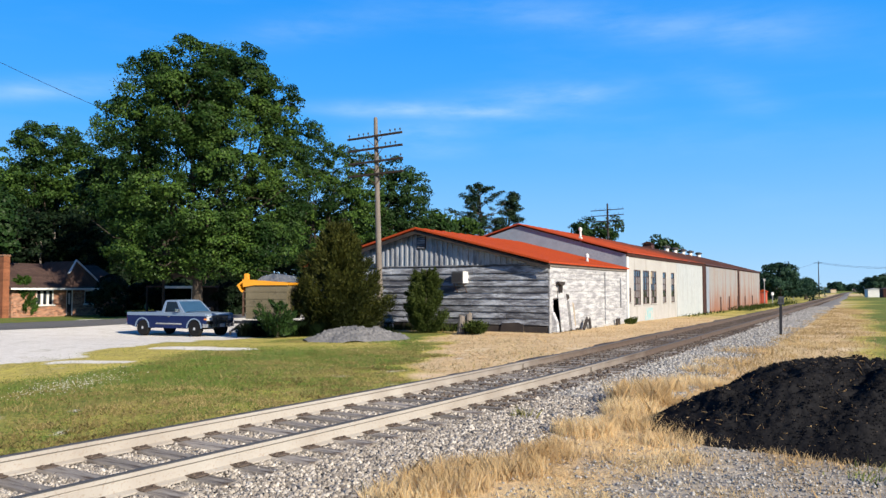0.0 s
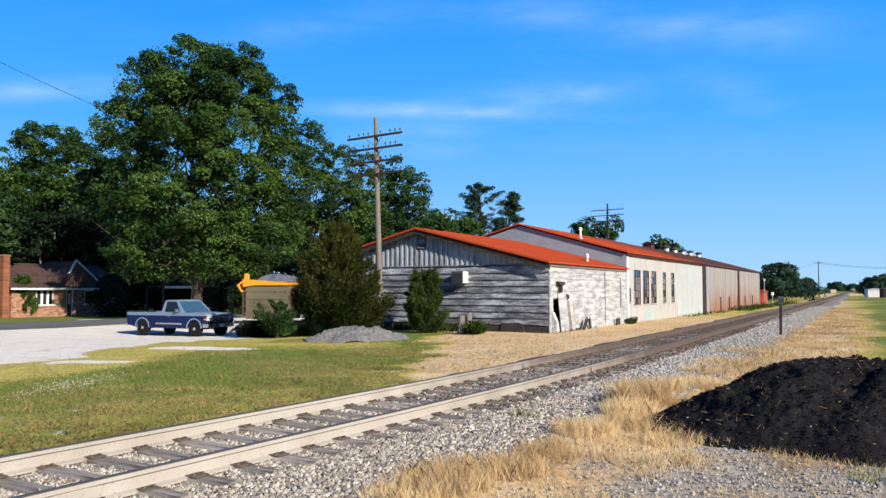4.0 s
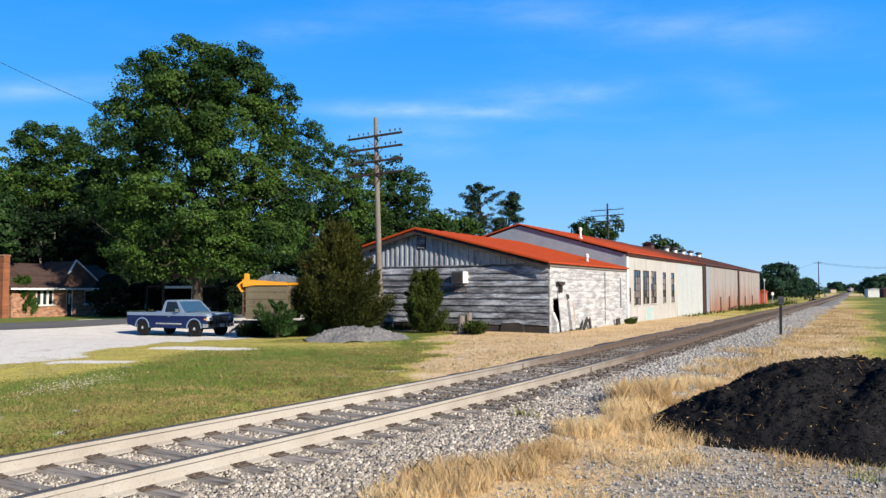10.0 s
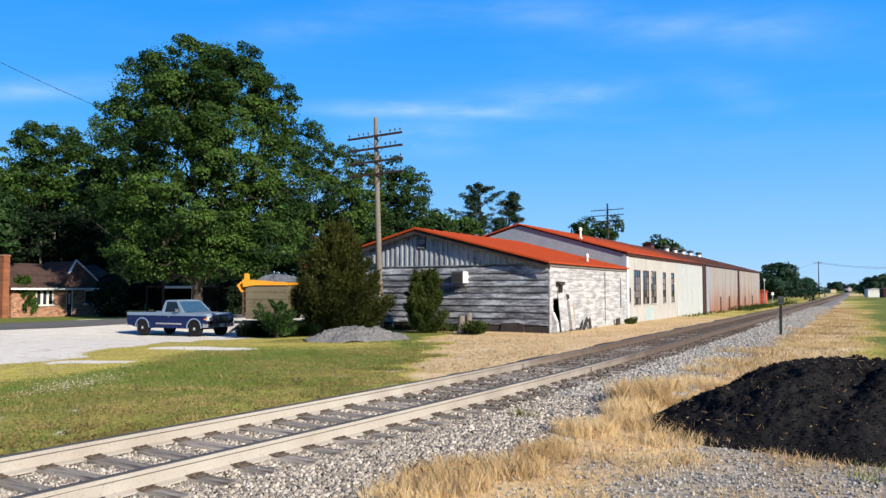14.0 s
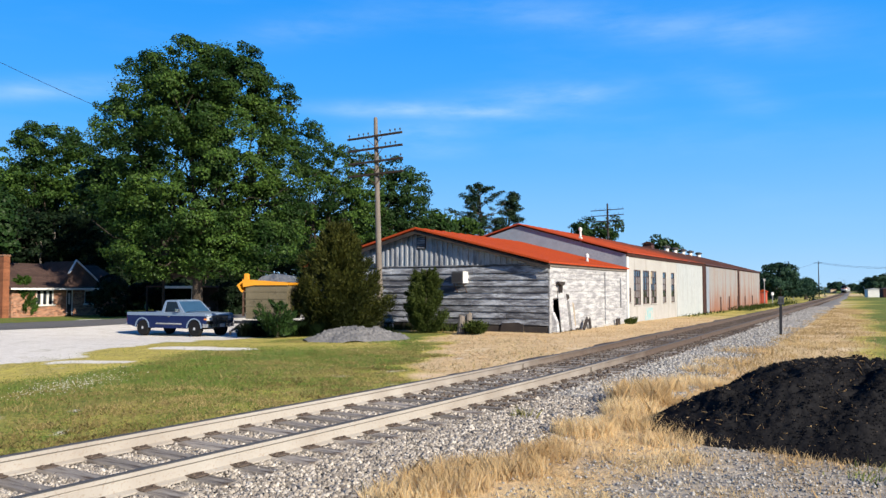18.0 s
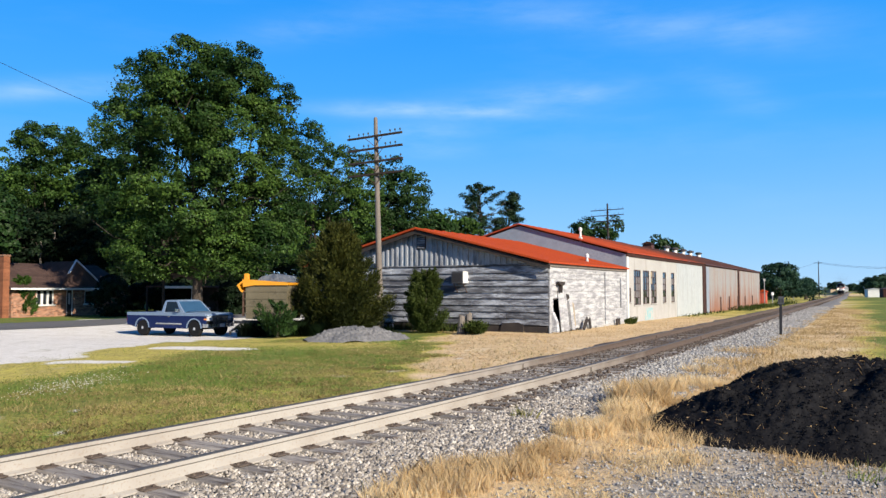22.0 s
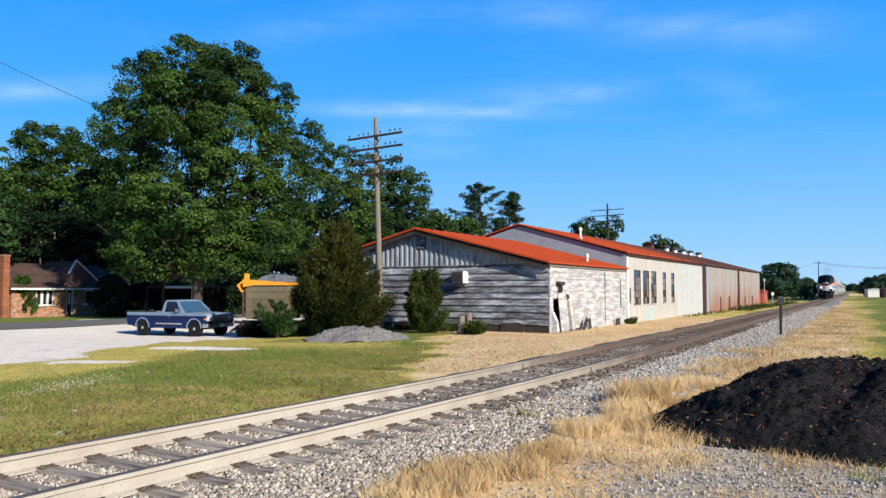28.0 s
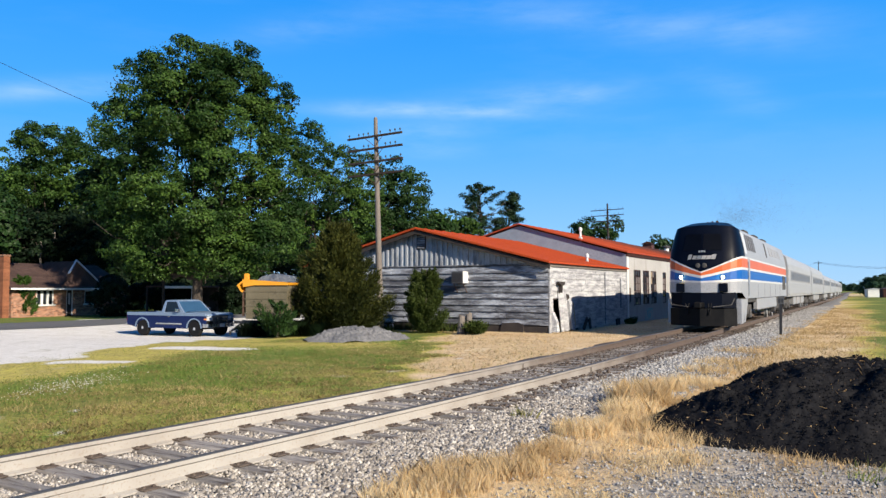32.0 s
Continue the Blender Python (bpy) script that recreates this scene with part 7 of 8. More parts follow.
        part("brick_course", bm, M["brick"], ch)
    bm = bmesh.new()
    box(bm, -0.4, 0.26, c0 - 0.06, c1 + 0.06, 4.3, 4.42, 0.02)
    part("cap", bm, M["brick_wall"], ch)


house()


def carport():
    """A low open roof behind the truck, deep under the trees."""
    x, y = place(316 - 784, 57)
    t = thing("carport", pose(x, y, -0.05, 0, 0, -8), "low carport with a pale fascia under the trees", "carport")
    bm = bmesh.new()
    box(bm, -2.6, 1.2, 0.0, 4.5, 2.2, 2.32, 0.02)
    part("roof", bm, M["shingle"], t)
    bm = bmesh.new()
    box(bm, -1.2, 1.2, -0.05, -0.003, 2.12, 2.3)
    part("fascia", bm, M["white"], t, "pale fascia board")
    for x_, h_ in ((-2.5, 2.2), (1.1, 2.2)):
        for y_ in (0.1, 4.3):
            bm = bmesh.new()
            box(bm, x_ - 0.07, x_ + 0.07, y_ - 0.07, y_ + 0.07, -0.1, h_, 0.01)
            part("post", bm, M["white"] if x_ > 0 and y_ < 1 else M["dark_gap"], t)
    bm = bmesh.new()
    box(bm, -2.55, 1.15, 4.4, 4.5, -0.1, 2.19)
    part("rear_wall", bm, M["dark_gap"], t)


carport()


def snag(px_, py_, d_, lean, seed):
    """A bare dead stem standing in the wood."""
    rng = np.random.default_rng(seed)
    x, y = place(px_ - 784, d_)
    h = (514 - py_) / 1357.9 * d_ + 1.93
    t = thing("dead_tree", pose(x, y, 0), "pale bare dead trunk standing in the wood", "tree", "dead trunks")
    bm = bmesh.new()
    limb(bm, (-lean * h, 0, -0.1), (0, 0, h), 0.13, 0.06, rng, 8, 0.012)
    part("trunk", bm, M["pole_wood"], t)
    for k in range(2):
        bm = bmesh.new()
        u = 0.75 + 0.1 * k
        limb(bm, (-lean * h * (1 - u), 0, h * u), (rng.uniform(-0.8, 0.8), rng.uniform(-0.6, 0.2), h * u + rng.uniform(0.3, 0.8)), 0.05, 0.015, rng, 4)
        part("branch", bm, M["pole_wood"], t)


snag(71, 396, 68.3, 0.0, 201)
snag(94, 392, 68.3, 0.02, 202)


# ---- small things beside the line ----
def post_sign():
    x, y = place(1379 - 784, 30.0)
    t = thing("line_marker", pose(x, y, 0.19, 0, 1.0, -20), "dark post with a small grey marker plate beside the track", "marker post")
    bm = bmesh.new()
    prism(bm, [(-0.05, -0.03), (0.05, -0.03), (0.05, -0.015), (0.012, -0.01), (0.012, 0.03), (-0.012, 0.03), (-0.012, -0.01), (-0.05, -0.015)], "z", -0.1, 1.5)
    part("post", bm, M["black"], t)
    bm = bmesh.new()
    box(bm, -0.10, 0.12, -0.05, -0.031, 1.2, 1.5, 0.006)
    plate = part("plate", bm, M["skirt_grey"], t, "grey marker plate")
    for k in range(2):
        bm = bmesh.new()
        box(bm, -0.07 + k * 0.1, -0.02 + k * 0.1, -0.056, -0.051, 1.25, 1.41)
        part("bar", bm, M["black"], plate)


post_sign()
for px_, d_, h_, lab in ((1366, 96, 1.7, "white crossing marker post"), (1403, 150, 2.6, "grey signal box on a post"), (1428, 175, 1.6, "white marker post beside the line"), (1352, 110, 3.6, "grey service post beside the warehouse"), (1458, 230, 3.0, "grey post beside the far crossing")):
    x, y = place(px_ - 784, d_)
    t = thing("line_post", pose(x, y, 0), lab, "post", "posts along the line")
    bm = bmesh.new()
    tube(bm, (0, 0, -0.1), (0, 0, h_), 0.07, 0.06, 8)
    part("pole", bm, M["skirt"], t)
    bm = bmesh.new()
    box(bm, -0.15, 0.15, -0.08, 0.08, h_ - 0.4, h_ - 0.02, 0.03)
    part("head", bm, M["white"] if "white" in lab else M["skirt"], t)


def hut(name, px_, d_, w_, h_, l_, mat_, roof_, label, turn):
    x, y = place(px_ - 784, d_)
    t = thing(name, pose(x, y, 0, 0, 0, turn), label, "shed")
    bm = bmesh.new()
    box(bm, -w_ / 2, w_ / 2, 0, l_, -0.05, h_)
    part("wall", bm, mat_, t)
    bm = bmesh.new()
    prism(bm, [(-w_ / 2 - 0.15, h_ - 0.01), (w_ / 2 + 0.15, h_ - 0.01), (w_ / 2 + 0.15, h_ + 0.06), (0, h_ + 0.35), (-w_ / 2 - 0.15, h_ + 0.06)], "y", -0.15, l_ + 0.15)
    part("roof", bm, roof_, t)
    bm = bmesh.new()
    box(bm, -w_ * 0.2, w_ * 0.2, -0.03, -0.001, 0.0, h_ * 0.8)
    part("door", bm, mat_, t)


hut("pale_shed", 1549, 200, 3.7, 2.1, 5.0, M["white"], M["pale_metal"], "pale metal shed beside the green verge", -20)
hut("red_shed", 1573, 185, 2.6, 2.2, 5.0, M["rust"], M["roof_brown"], "dark red shed beside the green verge", -20)
hut("red_hut", 1349, 112, 0.9, 1.7, 1.2, plain("red paint", (0.6, 0.10, 0.05), 0.6), M["roof_orange"], "small red hut beyond the warehouse", -30)
hut("far_house", 1474, 480, 4.0, 2.4, 6.0, M["tan_panel"], M["roof_brown"], "far low house beside the line", 10)

for k, (px_, h_) in enumerate(((815, 0.8), (829, 0.9), (822, 0.55))):
    x, y = place(px_ - 784, 33.9 + 0.2 * k)
    t = thing("tree_stump", pose(x, y, 0, 3 * k - 3, 4 - 3 * k, 40 * k), "broken grey-brown stump among weeds", "stump", "stumps")
    bm = bmesh.new()
    lathe(bm, [(0.21, -0.08), (0.17, 0.15), (0.15, h_ * 0.7), (0.14, h_)], 9)
    for v in bm.verts:
        v.co.z += 0.12 * noise.noise(v.co * 7) if v.co.z > 0.3 else 0
    part("wood", bm, M["pole_wood"], t)
for k, (y_, x_, ln, a_) in enumerate(((3.6, 0.3, 0.8, 1), (4.9, 0.22, 0.55, 72), (9.4, 0.2, 0.35, 60))):
    t = thing("loose_plank", SHED @ pose(x_, y_, 0.02, a_ - 90 + 40, 0, 0), "dark rotten plank leaning beside the shed wall", "plank", "loose planks")
    bm = bmesh.new()
    box(bm, -0.03, 0.03, -0.12, 0.12, 0, ln, 0.01)
    part("board", bm, M["dark_gap"], t)

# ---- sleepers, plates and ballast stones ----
M["far_tie"] = surface("dark brown sleeper wood", (0.10, 0.08, 0.068), (0.16, 0.13, 0.11), 2, 0.92, bump=0.4, pieces=0.2)


def sleepers():
    rng = random.Random(8)
    meshes, dark_meshes = [], []
    for k in range(6):
        bm = bmesh.new()
        box(bm, -1.3, 1.3, -0.115, 0.115, -0.17, 0.0, 0.015)
        for v in bm.verts:
            v.co += Vector((0.02 * rng.uniform(-1, 1), 0.012 * rng.uniform(-1, 1), 0.008 * rng.uniform(-1, 1)))
        me = bpy.data.meshes.new("sleeper")
        bmesh.ops.recalc_face_normals(bm, faces=bm.faces[:])
        bm.to_mesh(me)
        bm.free()
        me.materials.append(M["tie_wood"])
        meshes.append(me)
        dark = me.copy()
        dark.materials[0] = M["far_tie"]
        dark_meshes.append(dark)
    bm = bmesh.new()
    box(bm, -0.15, 0.15, -0.085, 0.085, 0.0, 0.014, 0.004)
    for x_ in (-0.085, 0.085):
        for y_ in (-0.05, 0.05):
            box(bm, x_ - 0.013, x_ + 0.013, y_ - 0.013, y_ + 0.013, 0.014, 0.03)
    plate = bpy.data.meshes.new("tie_plate")
    bm.to_mesh(plate)
    bm.free()
    plate.materials.append(surface("dusty plate iron", (0.10, 0.075, 0.062), (0.17, 0.135, 0.11), 6, 0.85, 0.1, 0.3))
    far_v, far_f = [], []
    cube = np.array([(x, y, z) for z in (-0.17, 0.0) for x, y in ((-1.3, -0.115), (1.3, -0.115), (1.3, 0.115), (-1.3, 0.115))])
    faces = np.array([(0, 3, 2, 1), (4, 5, 6, 7), (0, 1, 5, 4), (1, 2, 6, 5), (2, 3, 7, 6), (3, 0, 4, 7)])
    for i in range(-30, 620):
        s = 0.2 + 0.505 * i + rng.uniform(-0.03, 0.03)
        turn = -math.degrees(math.atan(track_slope(s))) + rng.uniform(-1.2, 1.2)
        m = pose(track_p(s) + rng.uniform(-0.05, 0.05), s, 0.24 + rng.uniform(-0.008, 0.006), 0, 0, turn)
        if i < 265:
            # the darker brown wood takes over past about 22 to 32 m
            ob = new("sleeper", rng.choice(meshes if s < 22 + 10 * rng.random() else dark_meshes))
            ob.parent, ob.matrix_basis = track, m
            if i < 70:
                for sd in (-1, 1):
                    pl = new("tie_plate", plate)
                    pl.parent = ob
                    pl.matrix_basis = pose(track_p(s) - m.translation.x + sd * 0.7535, 0, 0.003)
        else:
            q = cube @ np.array(m.to_3x3()).T + np.array(m.translation)
            far_f.append(faces + 8 * len(far_v))
            far_v.append(q)
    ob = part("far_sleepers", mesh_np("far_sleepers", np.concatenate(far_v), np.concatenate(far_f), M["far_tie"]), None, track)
    ob["kind"] = "stuff"


sleepers()


def stone_material(name, tones):
    ma, nt, bs = nodes_of(name)
    ge = nt.nodes.new("ShaderNodeNewGeometry")
    r = nt.nodes.new("ShaderNodeValToRGB")
    cr = r.color_ramp
    for pos, c in zip((0.0, 0.35, 0.7, 1.0), tones):
        e = cr.elements.new(pos) if 0 < pos < 1 else cr.elements[0 if pos == 0 else len(cr.elements) - 1]
        e.color = (*c, 1)
    nt.links.new(ge.outputs["Random Per Island"], r.inputs[0])
    col = mixed(nt, ramp(nt, noise_node(nt, 60, 3), 0.5, 0.8), r.outputs[0], (0.27, 0.23, 0.2))
    nt.links.new(col, bs.inputs["Base Color"])
    bs.inputs["Roughness"].default_value = 0.95
    return ma


M["stones"] = stone_material("sandy ballast stones", ((0.085, 0.077, 0.07), (0.23, 0.207, 0.18), (0.345, 0.315, 0.275), (0.52, 0.485, 0.435)))
M["grey_stones"] = stone_material("grey ballast stones", ((0.14, 0.136, 0.13), (0.24, 0.236, 0.227), (0.312, 0.307, 0.296), (0.39, 0.384, 0.37)))


def stones(name, n, s0, s1, off0, off1, size, seed, label, keep=None, mat_=None, bias=1.0, lift=0.0):
    """Crushed stones strewn along the track bed: uneven octahedra."""
    rng = np.random.default_rng(seed)
    s = s0 + (s1 - s0) * rng.random(n) ** bias
    o = off0 + (off1 - off0) * rng.random(n)
    c = np.array([track_p(v) for v in s])
    z = np.interp(o, [-2.05, -1.85, -1.6, -1.3, 1.3, 1.9, 2.6, 3.4], [-0.06, 0.05, 0.175, 0.205, 0.205, 0.20, 0.20, 0.17]) + lift
    if keep is not None:
        k = keep(c + o, s, o, rng)
        s, o, c, z = s[k], o[k], c[k], z[k]
        n = len(s)
    base = np.array([(1, 0, 0), (-1, 0, 0), (0, 1, 0), (0, -1, 0), (0, 0, 1), (0, 0, -1)], dtype=float)
    v = base[None] * (0.6 + 0.7 * rng.random((n, 6, 1))) + 0.28 * rng.normal(size=(n, 6, 3))
    v *= (size * (0.55 + 0.9 * rng.random((n, 1, 1)) ** 1.5)) * np.array([1, 1, 0.75])
    v += np.stack([c + o, s, z + size * 0.25 * rng.random(n)], 1)[:, None, :]
    f = np.array([(0, 2, 4), (2, 1, 4), (1, 3, 4), (3, 0, 4), (2, 0, 5), (1, 2, 5), (3, 1, 5), (0, 3, 5)])
    fs = (f[None] + 6 * np.arange(n)[:, None, None]).reshape(-1, 3)
    ob = part(name, mesh_np(name, v.reshape(-1, 3), fs, mat_ or M["stones"]), None)
    ob.matrix_basis = TRACK
    return tagged(ob, label, "stones", kind="stuff")


def off_sleepers(p, s, o, rng):
    """Few stones lie on the sleepers and none under the rails."""
    k = (s - 0.2) / 0.505
    on = np.abs(k - np.round(k)) * 0.505 < 0.125
    inside = np.abs(o) < 1.16
    rail = np.abs(np.abs(o) - 0.7535) < 0.075
    return ~rail & (~(on & inside) | (rng.random(len(s)) < 0.24))


stones("ballast_stones", 76000, 2.4, 16.0, -1.4, 2.95, 0.0265, 71, "grey-white crushed ballast stones", off_sleepers, None, 1.25)
stones("ballast_stones", 9000, -9.0, 2.5, -1.4, 2.95, 0.03, 76, "grey-white crushed ballast stones", off_sleepers)
M["brown_stones"] = surface("oil-browned stones", (0.085, 0.066, 0.054), (0.145, 0.115, 0.096), 3, 0.95, bump=0.3, grain=30)
stones("browned_stones", 30000, 10.0, 60.0, -1.6, 1.3, 0.04, 75, "oil-browned ballast between the rails", off_sleepers, M["brown_stones"], 0.8, 0.012)
stones("ballast_stones", 38000, 12.0, 42.0, -1.7, 3.2, 0.036, 72, "grey-white crushed ballast stones", lambda p, s, o, r: off_sleepers(p, s, o, r) & ((o > 1.15) | (r.random(len(s)) > (s - 11) / 6)), M["grey_stones"], 1.3)
stones("ballast_stones", 14000, 40.0, 90.0, 1.0, 3.2, 0.055, 73, "grey-white crushed ballast stones", None, M["grey_stones"], 1.2)


# ---- grass, straw and weeds ----
def blades(name, pts, heights, width, lean, seed, mat_, label, category="grass"):
    """Single bent blades of grass on given places."""
    rng = np.random.default_rng(seed)
    n = len(pts)
    a = rng.random(n) * 6.28319
    side = np.stack([np.cos(a), np.sin(a), np.zeros(n)], 1) * (width * (0.6 + 0.8 * rng.random((n, 1))))
    b = rng.random(n) * 6.28319
    tip = np.stack([np.cos(b), np.sin(b), np.zeros(n)], 1) * (lean * heights * (0.3 + rng.random(n)))[:, None]
    up = np.stack([np.zeros(n), np.zeros(n), heights], 1)
    v = np.stack([pts - side, pts + side, pts + side * 0.7 + tip * 0.4 + up * 0.6, pts + tip + up, pts - side * 0.7 + tip * 0.4 + up * 0.6], 1).reshape(-1, 3)
    fs = np.arange(n * 5).reshape(-1, 5)
    return tagged(part(name, mesh_np(name, v, fs, mat_), None), label, category, kind="stuff")


def scatter(n, x0, x1, y0, y1, seed, density, step=0.16):
    """Places strewn by a density that is read on a fine grid."""
    rng = np.random.default_rng(seed)
    nx, ny = int((x1 - x0) / step), int((y1 - y0) / step)
    gx, gy = x0 + (np.arange(nx) + 0.5) * step, y0 + (np.arange(ny) + 0.5) * step
    den = np.array([[density(x, y) for x in gx] for y in gy]).ravel()
    gz = np.array([[ground_z(x, y) for x in gx] for y in gy]).ravel()
    pick = rng.choice(nx * ny, n, p=den / den.sum())
    x = gx[pick % nx] + (rng.random(n) - 0.5) * step
    y = gy[pick // nx] + (rng.random(n) - 0.5) * step
    return np.stack([x, y, gz[pick] - 0.01], 1)


def straw_density(x, y):
    p, s = to_track(x, y)
    o = p - track_p(s)
    if o < 2.0:
        return 0.0
    edge = 2.75 + 0.5 * n2(x, y, 0.6, 12.0) - 0.5 * blend(s, 4, 9) * (1 - blend(s, 9, 12))
    _, _, straw, grit = zones(x, y)
    clump = blend(n2(x, y, 1.6, 13.0), -0.25, 0.35)
    return blend(o, edge - 0.25, edge + 0.25) * straw * (1 - 0.86 * grit) * (0.06 + 0.94 * clump)


pts = scatter(58000, -2.0, 6.5, 6.0, 15.0, 81, straw_density)
rng_ = np.random.default_rng(82)
tall = np.array([0.04 + 0.12 * blend(n2(x, y, 0.9, 14.0), -0.3, 0.5) for x, y, z in pts]) * (0.5 + 0.8 * rng_.random(len(pts)))
blades("dry_grass", pts, tall, 0.0028, 0.7, 83, M["straw"], "dry straw-coloured grass beside the ballast")


def tuft(cx, cy, n, r, h, seed):
    rng = np.random.default_rng(seed)
    a, d = rng.random(n) * 6.283, r * rng.random(n) ** 0.6
    return np.stack([cx + d * np.cos(a), cy + d * np.sin(a), np.full(n, 0.16)], 1), h * (0.35 + 0.75 * rng.random(n))


TUFTS = [(2.95, 11.9, 1200, 0.42, 0.52), (3.35, 12.6, 900, 0.4, 0.46), (2.6, 10.8, 900, 0.4, 0.36), (3.9, 13.4, 600, 0.35, 0.34), (1.7, 9.4, 800, 0.4, 0.3), (2.35, 9.9, 700, 0.35, 0.28), (0.6, 7.5, 900, 0.45, 0.26), (0.05, 6.9, 900, 0.4, 0.24),
         (-0.35, 6.5, 700, 0.35, 0.22), (1.1, 8.2, 600, 0.35, 0.22), (4.6, 14.4, 500, 0.5, 0.3), (5.6, 16.4, 500, 0.6, 0.3), (6.6, 18.2, 500, 0.7, 0.3), (2.6, 8.9, 500, 0.4, 0.22), (3.2, 9.0, 400, 0.4, 0.2), (8.4, 21.5, 500, 0.8, 0.3)]
pp, hh = zip(*[tuft(q[0], q[1], int(q[2] * 1.6), q[3], q[4] * 0.8, 90 + i) for i, q in enumerate(TUFTS)])
blades("dry_grass_tufts", np.concatenate(pp), np.concatenate(hh), 0.003, 0.55, 84, M["straw"], "tall dry tufts of straw at the ballast's edge")


def litter(x, y):
    p, s = to_track(x, y)
    if p - track_p(s) < 2.5:
        return 0.0
    return 0.08 + 0.92 * blend(n2(x, y, 1.1, 51.0) + 0.5 * n2(x, y, 3.5, 52.0), -0.1, 0.5)


pts = scatter(9000, -1.5, 6.0, 5.6, 10.5, 185, litter)
pts[:, 2] += 0.02
blades("straw_on_grit", pts, 0.008 + 0.016 * rng_.random(len(pts)), 0.0026, 4.5, 186, M["straw"], "broken dry straws lying on the grit", "straw")


def far_straw(x, y):
    p, s = to_track(x, y)
    if p - track_p(s) < 2.75 + 0.8 * n2(x, y, 0.5, 41.0) or s < 12:
        return 0.0
    return zones(x, y)[2] * (0.15 + 0.85 * blend(n2(x, y, 0.8, 15.0), -0.3, 0.3))


pts = scatter(26000, 3.0, 40.0, 13.0, 75.0, 85, far_straw, 0.35)
M["verge_straw"] = foliage("brownish verge straw", (0.55, 0.40, 0.19), (0.78, 0.60, 0.33), 0.7, 0.4)
blades("dry_grass", pts, 0.03 + 0.09 * rng_.random(len(pts)), 0.008, 0.9, 86, M["verge_straw"], "dry straw-coloured grass along the verge")


def lawn(x, y):
    p, s = to_track(x, y)
    if p > track_p(s) - 1.55 or s < 2 or p < -34:
        return 0.0
    g, lot, straw, _ = zones(x, y)
    return (1 - lot) * max(0.03, 1 - 1.9 * straw) * (0.3 + 0.7 * blend(n2(x, y, 0.7, 16.0), -0.4, 0.3))


pts = scatter(95000, -13.0, 4.0, 8.5, 31.0, 87, lawn)
blades("lawn_grass", pts, 0.025 + 0.045 * rng_.random(len(pts)) ** 1.5, 0.0055, 0.9, 88, M["grass"], "short mown green and tan grass")


def dry_lawn(x, y):
    p, s = to_track(x, y)
    o = p - track_p(s)
    if o > -1.6 or s < 2 or p < -20:
        return 0.0
    return lawn(x, y) * (0.12 + blend(o + 1.8 * n2(x, y, 0.5, 61.0) + 1.2 * n2(x, y, 1.7, 62.0), -7.5, -2.5)) * (0.15 + 0.85 * blend(n2(x, y, 2.2, 63.0), -0.1, 0.25))


pts = scatter(42000, -13.0, 4.0, 8.5, 31.0, 187, dry_lawn)
M["dry_blade"] = foliage("tan dry blades", (0.32, 0.25, 0.10), (0.56, 0.44, 0.21), 0.7, 0.3)
blades("lawn_thatch", pts, 0.02 + 0.045 * rng_.random(len(pts)), 0.006, 1.3, 188, M["dry_blade"], "tan dry blades among the mown grass")


def house_straw(x, y):
    p, s = to_track(x, y)
    if p > track_p(s) - 2.6 or s < 14 or p < -24:
        return 0.0
    return zones(x, y)[2] * 0.8


pts = scatter(26000, -4.0, 30.0, 18.0, 62.0, 89, house_straw, 0.3)
blades("dry_grass", pts, 0.03 + 0.05 * rng_.random(len(pts)), 0.008, 1.9, 90, M["straw"], "dry pale grass before the sheds")


def weeds(n, ya, yb, xa, xb, h, seed, label):
    rng = np.random.default_rng(seed)
    q = [SHED @ Vector((rng.uniform(xa, xb), rng.uniform(ya, yb), -0.01)) for _ in range(n)]
    return blades("weeds", np.array([tuple(v) for v in q]), h * (0.4 + 0.8 * rng.random(n)), 0.025, 0.7, seed, M["cedar_green"], label, "weeds")


weeds(1100, 44.0, 90.0, 0.2, 2.2, 0.5, 91, "green weeds along the warehouse foot")
weeds(160, 24.0, 40.0, 0.1, 1.2, 0.25, 92, "low green weeds along the warehouse foot")
weeds(220, 11.2, 12.2, 0.1, 0.5, 0.4, 93, "green weeds at the shed corner")
weeds(700, -0.9, -0.1, -12.0, -3.0, 0.4, 94, "green weeds along the shed foot")

def rank_weeds(n, x0, x1, y0, y1, h, seed):
    rng = np.random.default_rng(seed)
    q = np.stack([rng.uniform(x0, x1, n), rng.uniform(y0, y1, n), np.full(n, -0.08)], 1)
    # weeds in the shade-coloured leaves darken the space under the trailer
    blades("weeds", q, h * (0.35 + 0.8 * rng.random(n)), 0.018, 0.8, seed, M["leaf_shade"], "rank weeds under the hopper trailer, coloured as shaded", "weeds")


rank_weeds(8000, -8.9, -5.4, 33.3, 36.5, 0.62, 111)
rank_weeds(900, -6.2, -2.4, 34.4, 35.6, 0.35, 112)


def corner_weed(x, y, n, r, h, seed):
    rng = np.random.default_rng(seed)
    q = np.stack([x + r * rng.normal(size=n), y + r * rng.normal(size=n), np.full(n, 0.15)], 1)
    blades("weeds", q, h * (0.4 + 0.8 * rng.random(n)), 0.006, 0.8, seed, M["grass"], "green and tan weeds on the grit", "weeds")


corner_weed(4.2, 7.1, 200, 0.25, 0.14, 101)
corner_weed(1.1, 10.6, 60, 0.07, 0.2, 102)

# white clover heads in the lawn
rng_ = np.random.default_rng(95)
cl = []
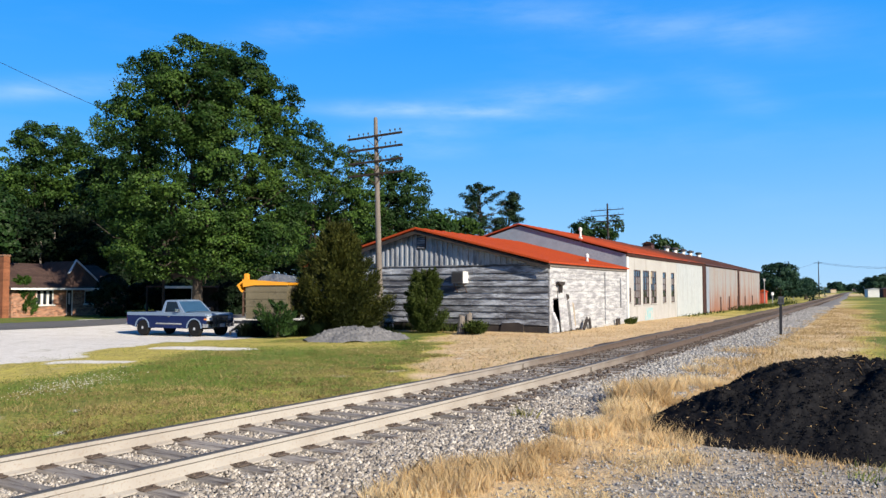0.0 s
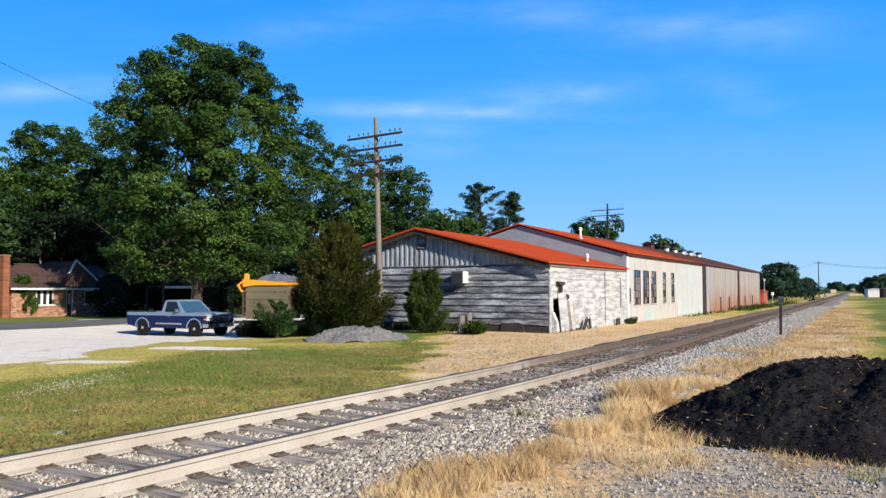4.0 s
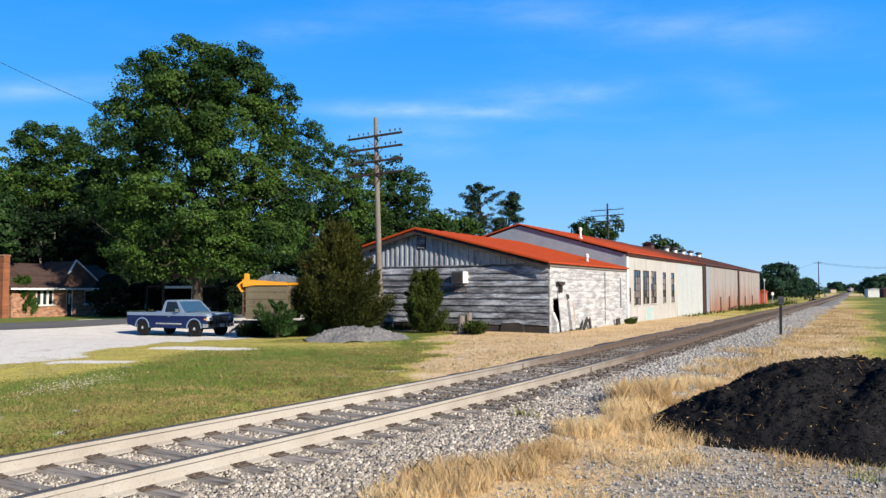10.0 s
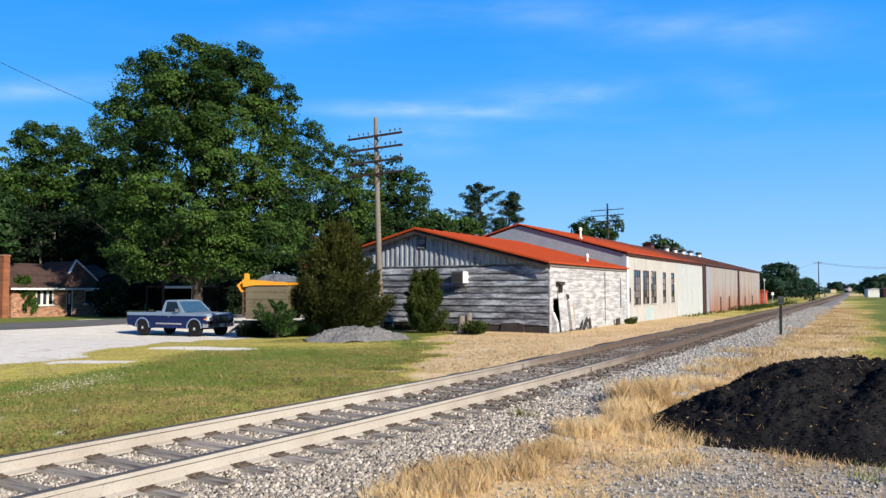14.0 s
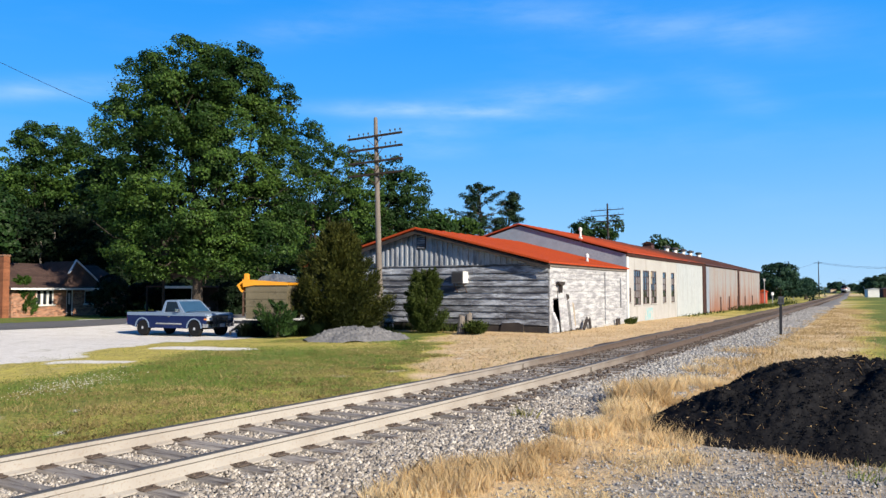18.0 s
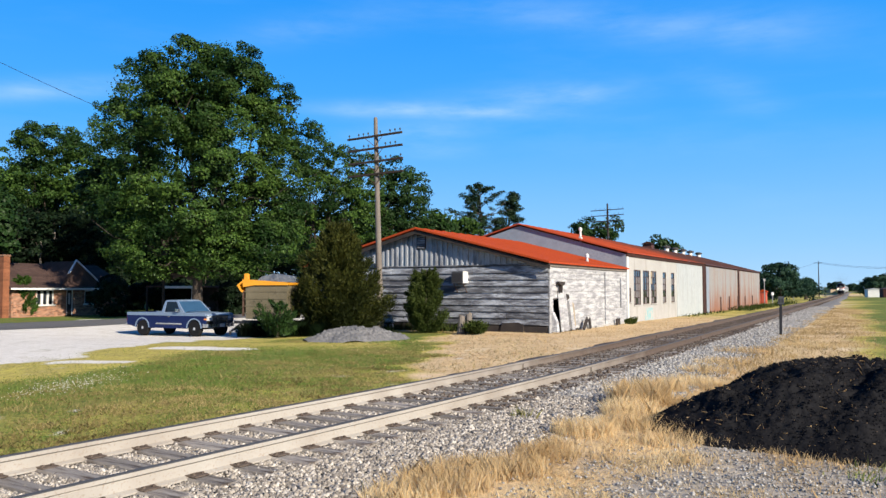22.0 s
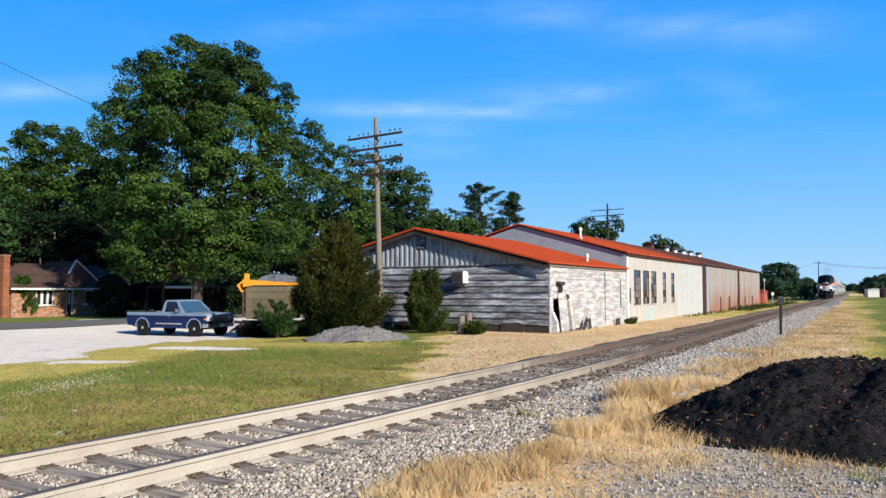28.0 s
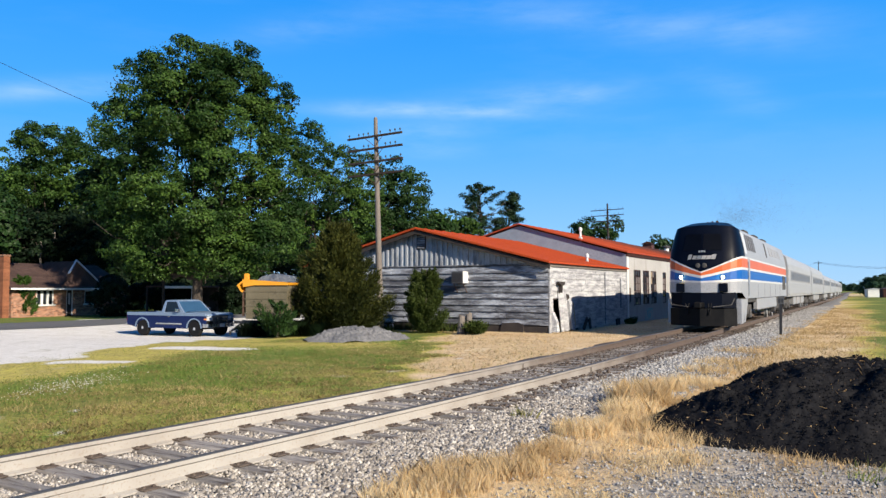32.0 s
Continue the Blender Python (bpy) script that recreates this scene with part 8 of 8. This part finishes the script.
while len(cl) < 420:
    px_ = rng_.normal(135, 52)
    py_ = 697 - 0.17 * (px_ - 54) + rng_.normal(0, 6.5)
    if 0 < px_ < 300 and 655 < py_ < 720:
        d = 1.93 * 1357.9 / (py_ - 514)
        x, y = place(px_ - 784, d)
        cl.append((x, y, 0.06 + 0.03 * rng_.random()))
cl = np.array(cl)
oct_ = np.array([(1, 0, 0), (-1, 0, 0), (0, 1, 0), (0, -1, 0), (0, 0, 1), (0, 0, -1)]) * 0.0075
f8 = np.array([(0, 2, 4), (2, 1, 4), (1, 3, 4), (3, 0, 4), (2, 0, 5), (1, 2, 5), (3, 1, 5), (0, 3, 5)])
tagged(part("clover_flowers", mesh_np("clover_flowers", (cl[:, None, :] + oct_[None]).reshape(-1, 3), (f8[None] + 6 * np.arange(len(cl))[:, None, None]).reshape(-1, 3), M["clover"]), None), "white clover heads in the lawn", "flowers", kind="stuff")


# straws, sticks and clods on the black heap
def on_heap(heap_ob, n, seed, tries=None):
    rng = np.random.default_rng(seed)
    me = heap_ob.data
    co = np.empty(len(me.vertices) * 3, dtype=np.float32)
    me.vertices.foreach_get("co", co)
    co = co.reshape(-1, 3)
    ok = co[co[:, 2] > 0.02]
    pick = ok[rng.integers(0, len(ok), n)]
    mw = heap_ob.matrix_basis
    return np.array([tuple(mw @ Vector(tuple(float(c) for c in p))) for p in pick]), rng


pts, rg = on_heap(black_heap, 700, 96)
vs, fs = [], []
for p in pts:
    d = rg.normal(size=3)
    d[2] = abs(d[2]) * 0.5
    d /= np.linalg.norm(d)
    ln = rg.uniform(0.04, 0.26) * (1.0 if rg.random() < 0.12 else 0.36)
    w = np.cross(d, (0, 0, 1.0))
    w = w / (np.linalg.norm(w) + 1e-6) * rg.uniform(0.0005, 0.0012)
    u = np.array((0, 0, 0.004))
    k = len(vs)
    vs += [p - w, p + w, p + w + d * ln, p - w + d * ln, p - w + u, p + w + u, p + w + d * ln + u, p - w + d * ln + u]
    fs += [(k, k + 1, k + 2, k + 3), (k + 4, k + 7, k + 6, k + 5), (k, k + 4, k + 5, k + 1), (k + 2, k + 6, k + 7, k + 3), (k + 1, k + 5, k + 6, k + 2), (k, k + 3, k + 7, k + 4)]
tagged(part("straw_litter", mesh_np("straw_litter", np.array(vs), np.array(fs), M["straw"]), None), "pale straws lying on the black mound", "straw", kind="stuff")


def clods(name, heap_ob, n, size, seed, mat_, label):
    p, rg_ = on_heap(heap_ob, n, seed)
    base = np.array([(1, 0, 0), (-1, 0, 0), (0, 1, 0), (0, -1, 0), (0, 0, 1), (0, 0, -1)], dtype=float)
    v = base[None] * (0.6 + 0.7 * rg_.random((n, 6, 1))) + 0.25 * rg_.normal(size=(n, 6, 3))
    v *= size * (0.35 + 1.1 * rg_.random((n, 1, 1)) ** 2.5)
    v += p[:, None, :] + np.array([0, 0, -0.1 * size]) + 0.014 * rg_.normal(size=(n, 1, 3)) * np.array([1, 1, 0.25])
    fs_ = (f8[None] + 6 * np.arange(n)[:, None, None]).reshape(-1, 3)
    tagged(part(name, mesh_np(name, v.reshape(-1, 3), fs_, mat_), None), label, "clods", kind="stuff")


clods("mulch_clods", black_heap, 60000, 0.0092, 97, M["black_soil"], "black clods of mulch on the mound")
clods("mulch_lumps", black_heap, 6000, 0.0115, 103, M["black_soil"], "black lumps of mulch on the mound")
clods("stone_chips", stone_heap, 2500, 0.016, 98, M["stone_pile"], "grey stone chips on the mound")
M["brown_chip"] = surface("brown bark chips", (0.13, 0.09, 0.065), (0.22, 0.16, 0.12), 5, 0.9, bump=0.2)
clods("bark_chips", black_heap, 1500, 0.009, 104, M["brown_chip"], "brown bark chips in the black mulch")
clods("pale_chips", black_heap, 300, 0.0085, 99, M["straw"], "pale chips in the black mulch")
# grit and small stones on the near ground
stones("ground_grit", 15000, 3.0, 11.0, 2.6, 8.5, 0.016, 74, "grey grit strewn on the near ground", lambda p, s, o, r: np.array([r.random() < zones(*to_world(a, b))[3] * 0.9 + 0.05 for a, b in zip(p, s)]), M["grey_stones"], 1.0, 0.026)


# ---- what moves ----
def motions():
    walk(loco, [(t, train_pose(LAST + SPEED * (32 - t), 20.6)) for t in TRAIN_TIMES])
    walk(smoke, [(t, train_pose(LAST + SPEED * (32 - t), 20.6)) for t in TRAIN_TIMES])
    for i, c in enumerate(coaches):
        walk(c, [(t, train_pose(LAST + SPEED * (32 - t) + 21.5 + i * 26.3, 25.6)) for t in TRAIN_TIMES])
    # the maple's crown leans and stirs in the wind
    sway = [(0, 0.0), (3, 0.25), (6, 0.45), (9, 0.6), (13, 0.5), (16, 0.75), (19, 0.65), (23, 0.8), (26, 0.9), (28, 1.15), (30, 0.95), (32, 1.05)]
    for i, crown in enumerate(maple_crowns):
        walk(crown, [(t, pose(0, 0, 0, 0.15 * math.sin(t * 0.9 + i * 1.7), -(0.75 + 0.2 * i) * a - 0.12 * math.sin(t * 1.3 + i * 2.1), 0)) for t, a in sway])


motions()
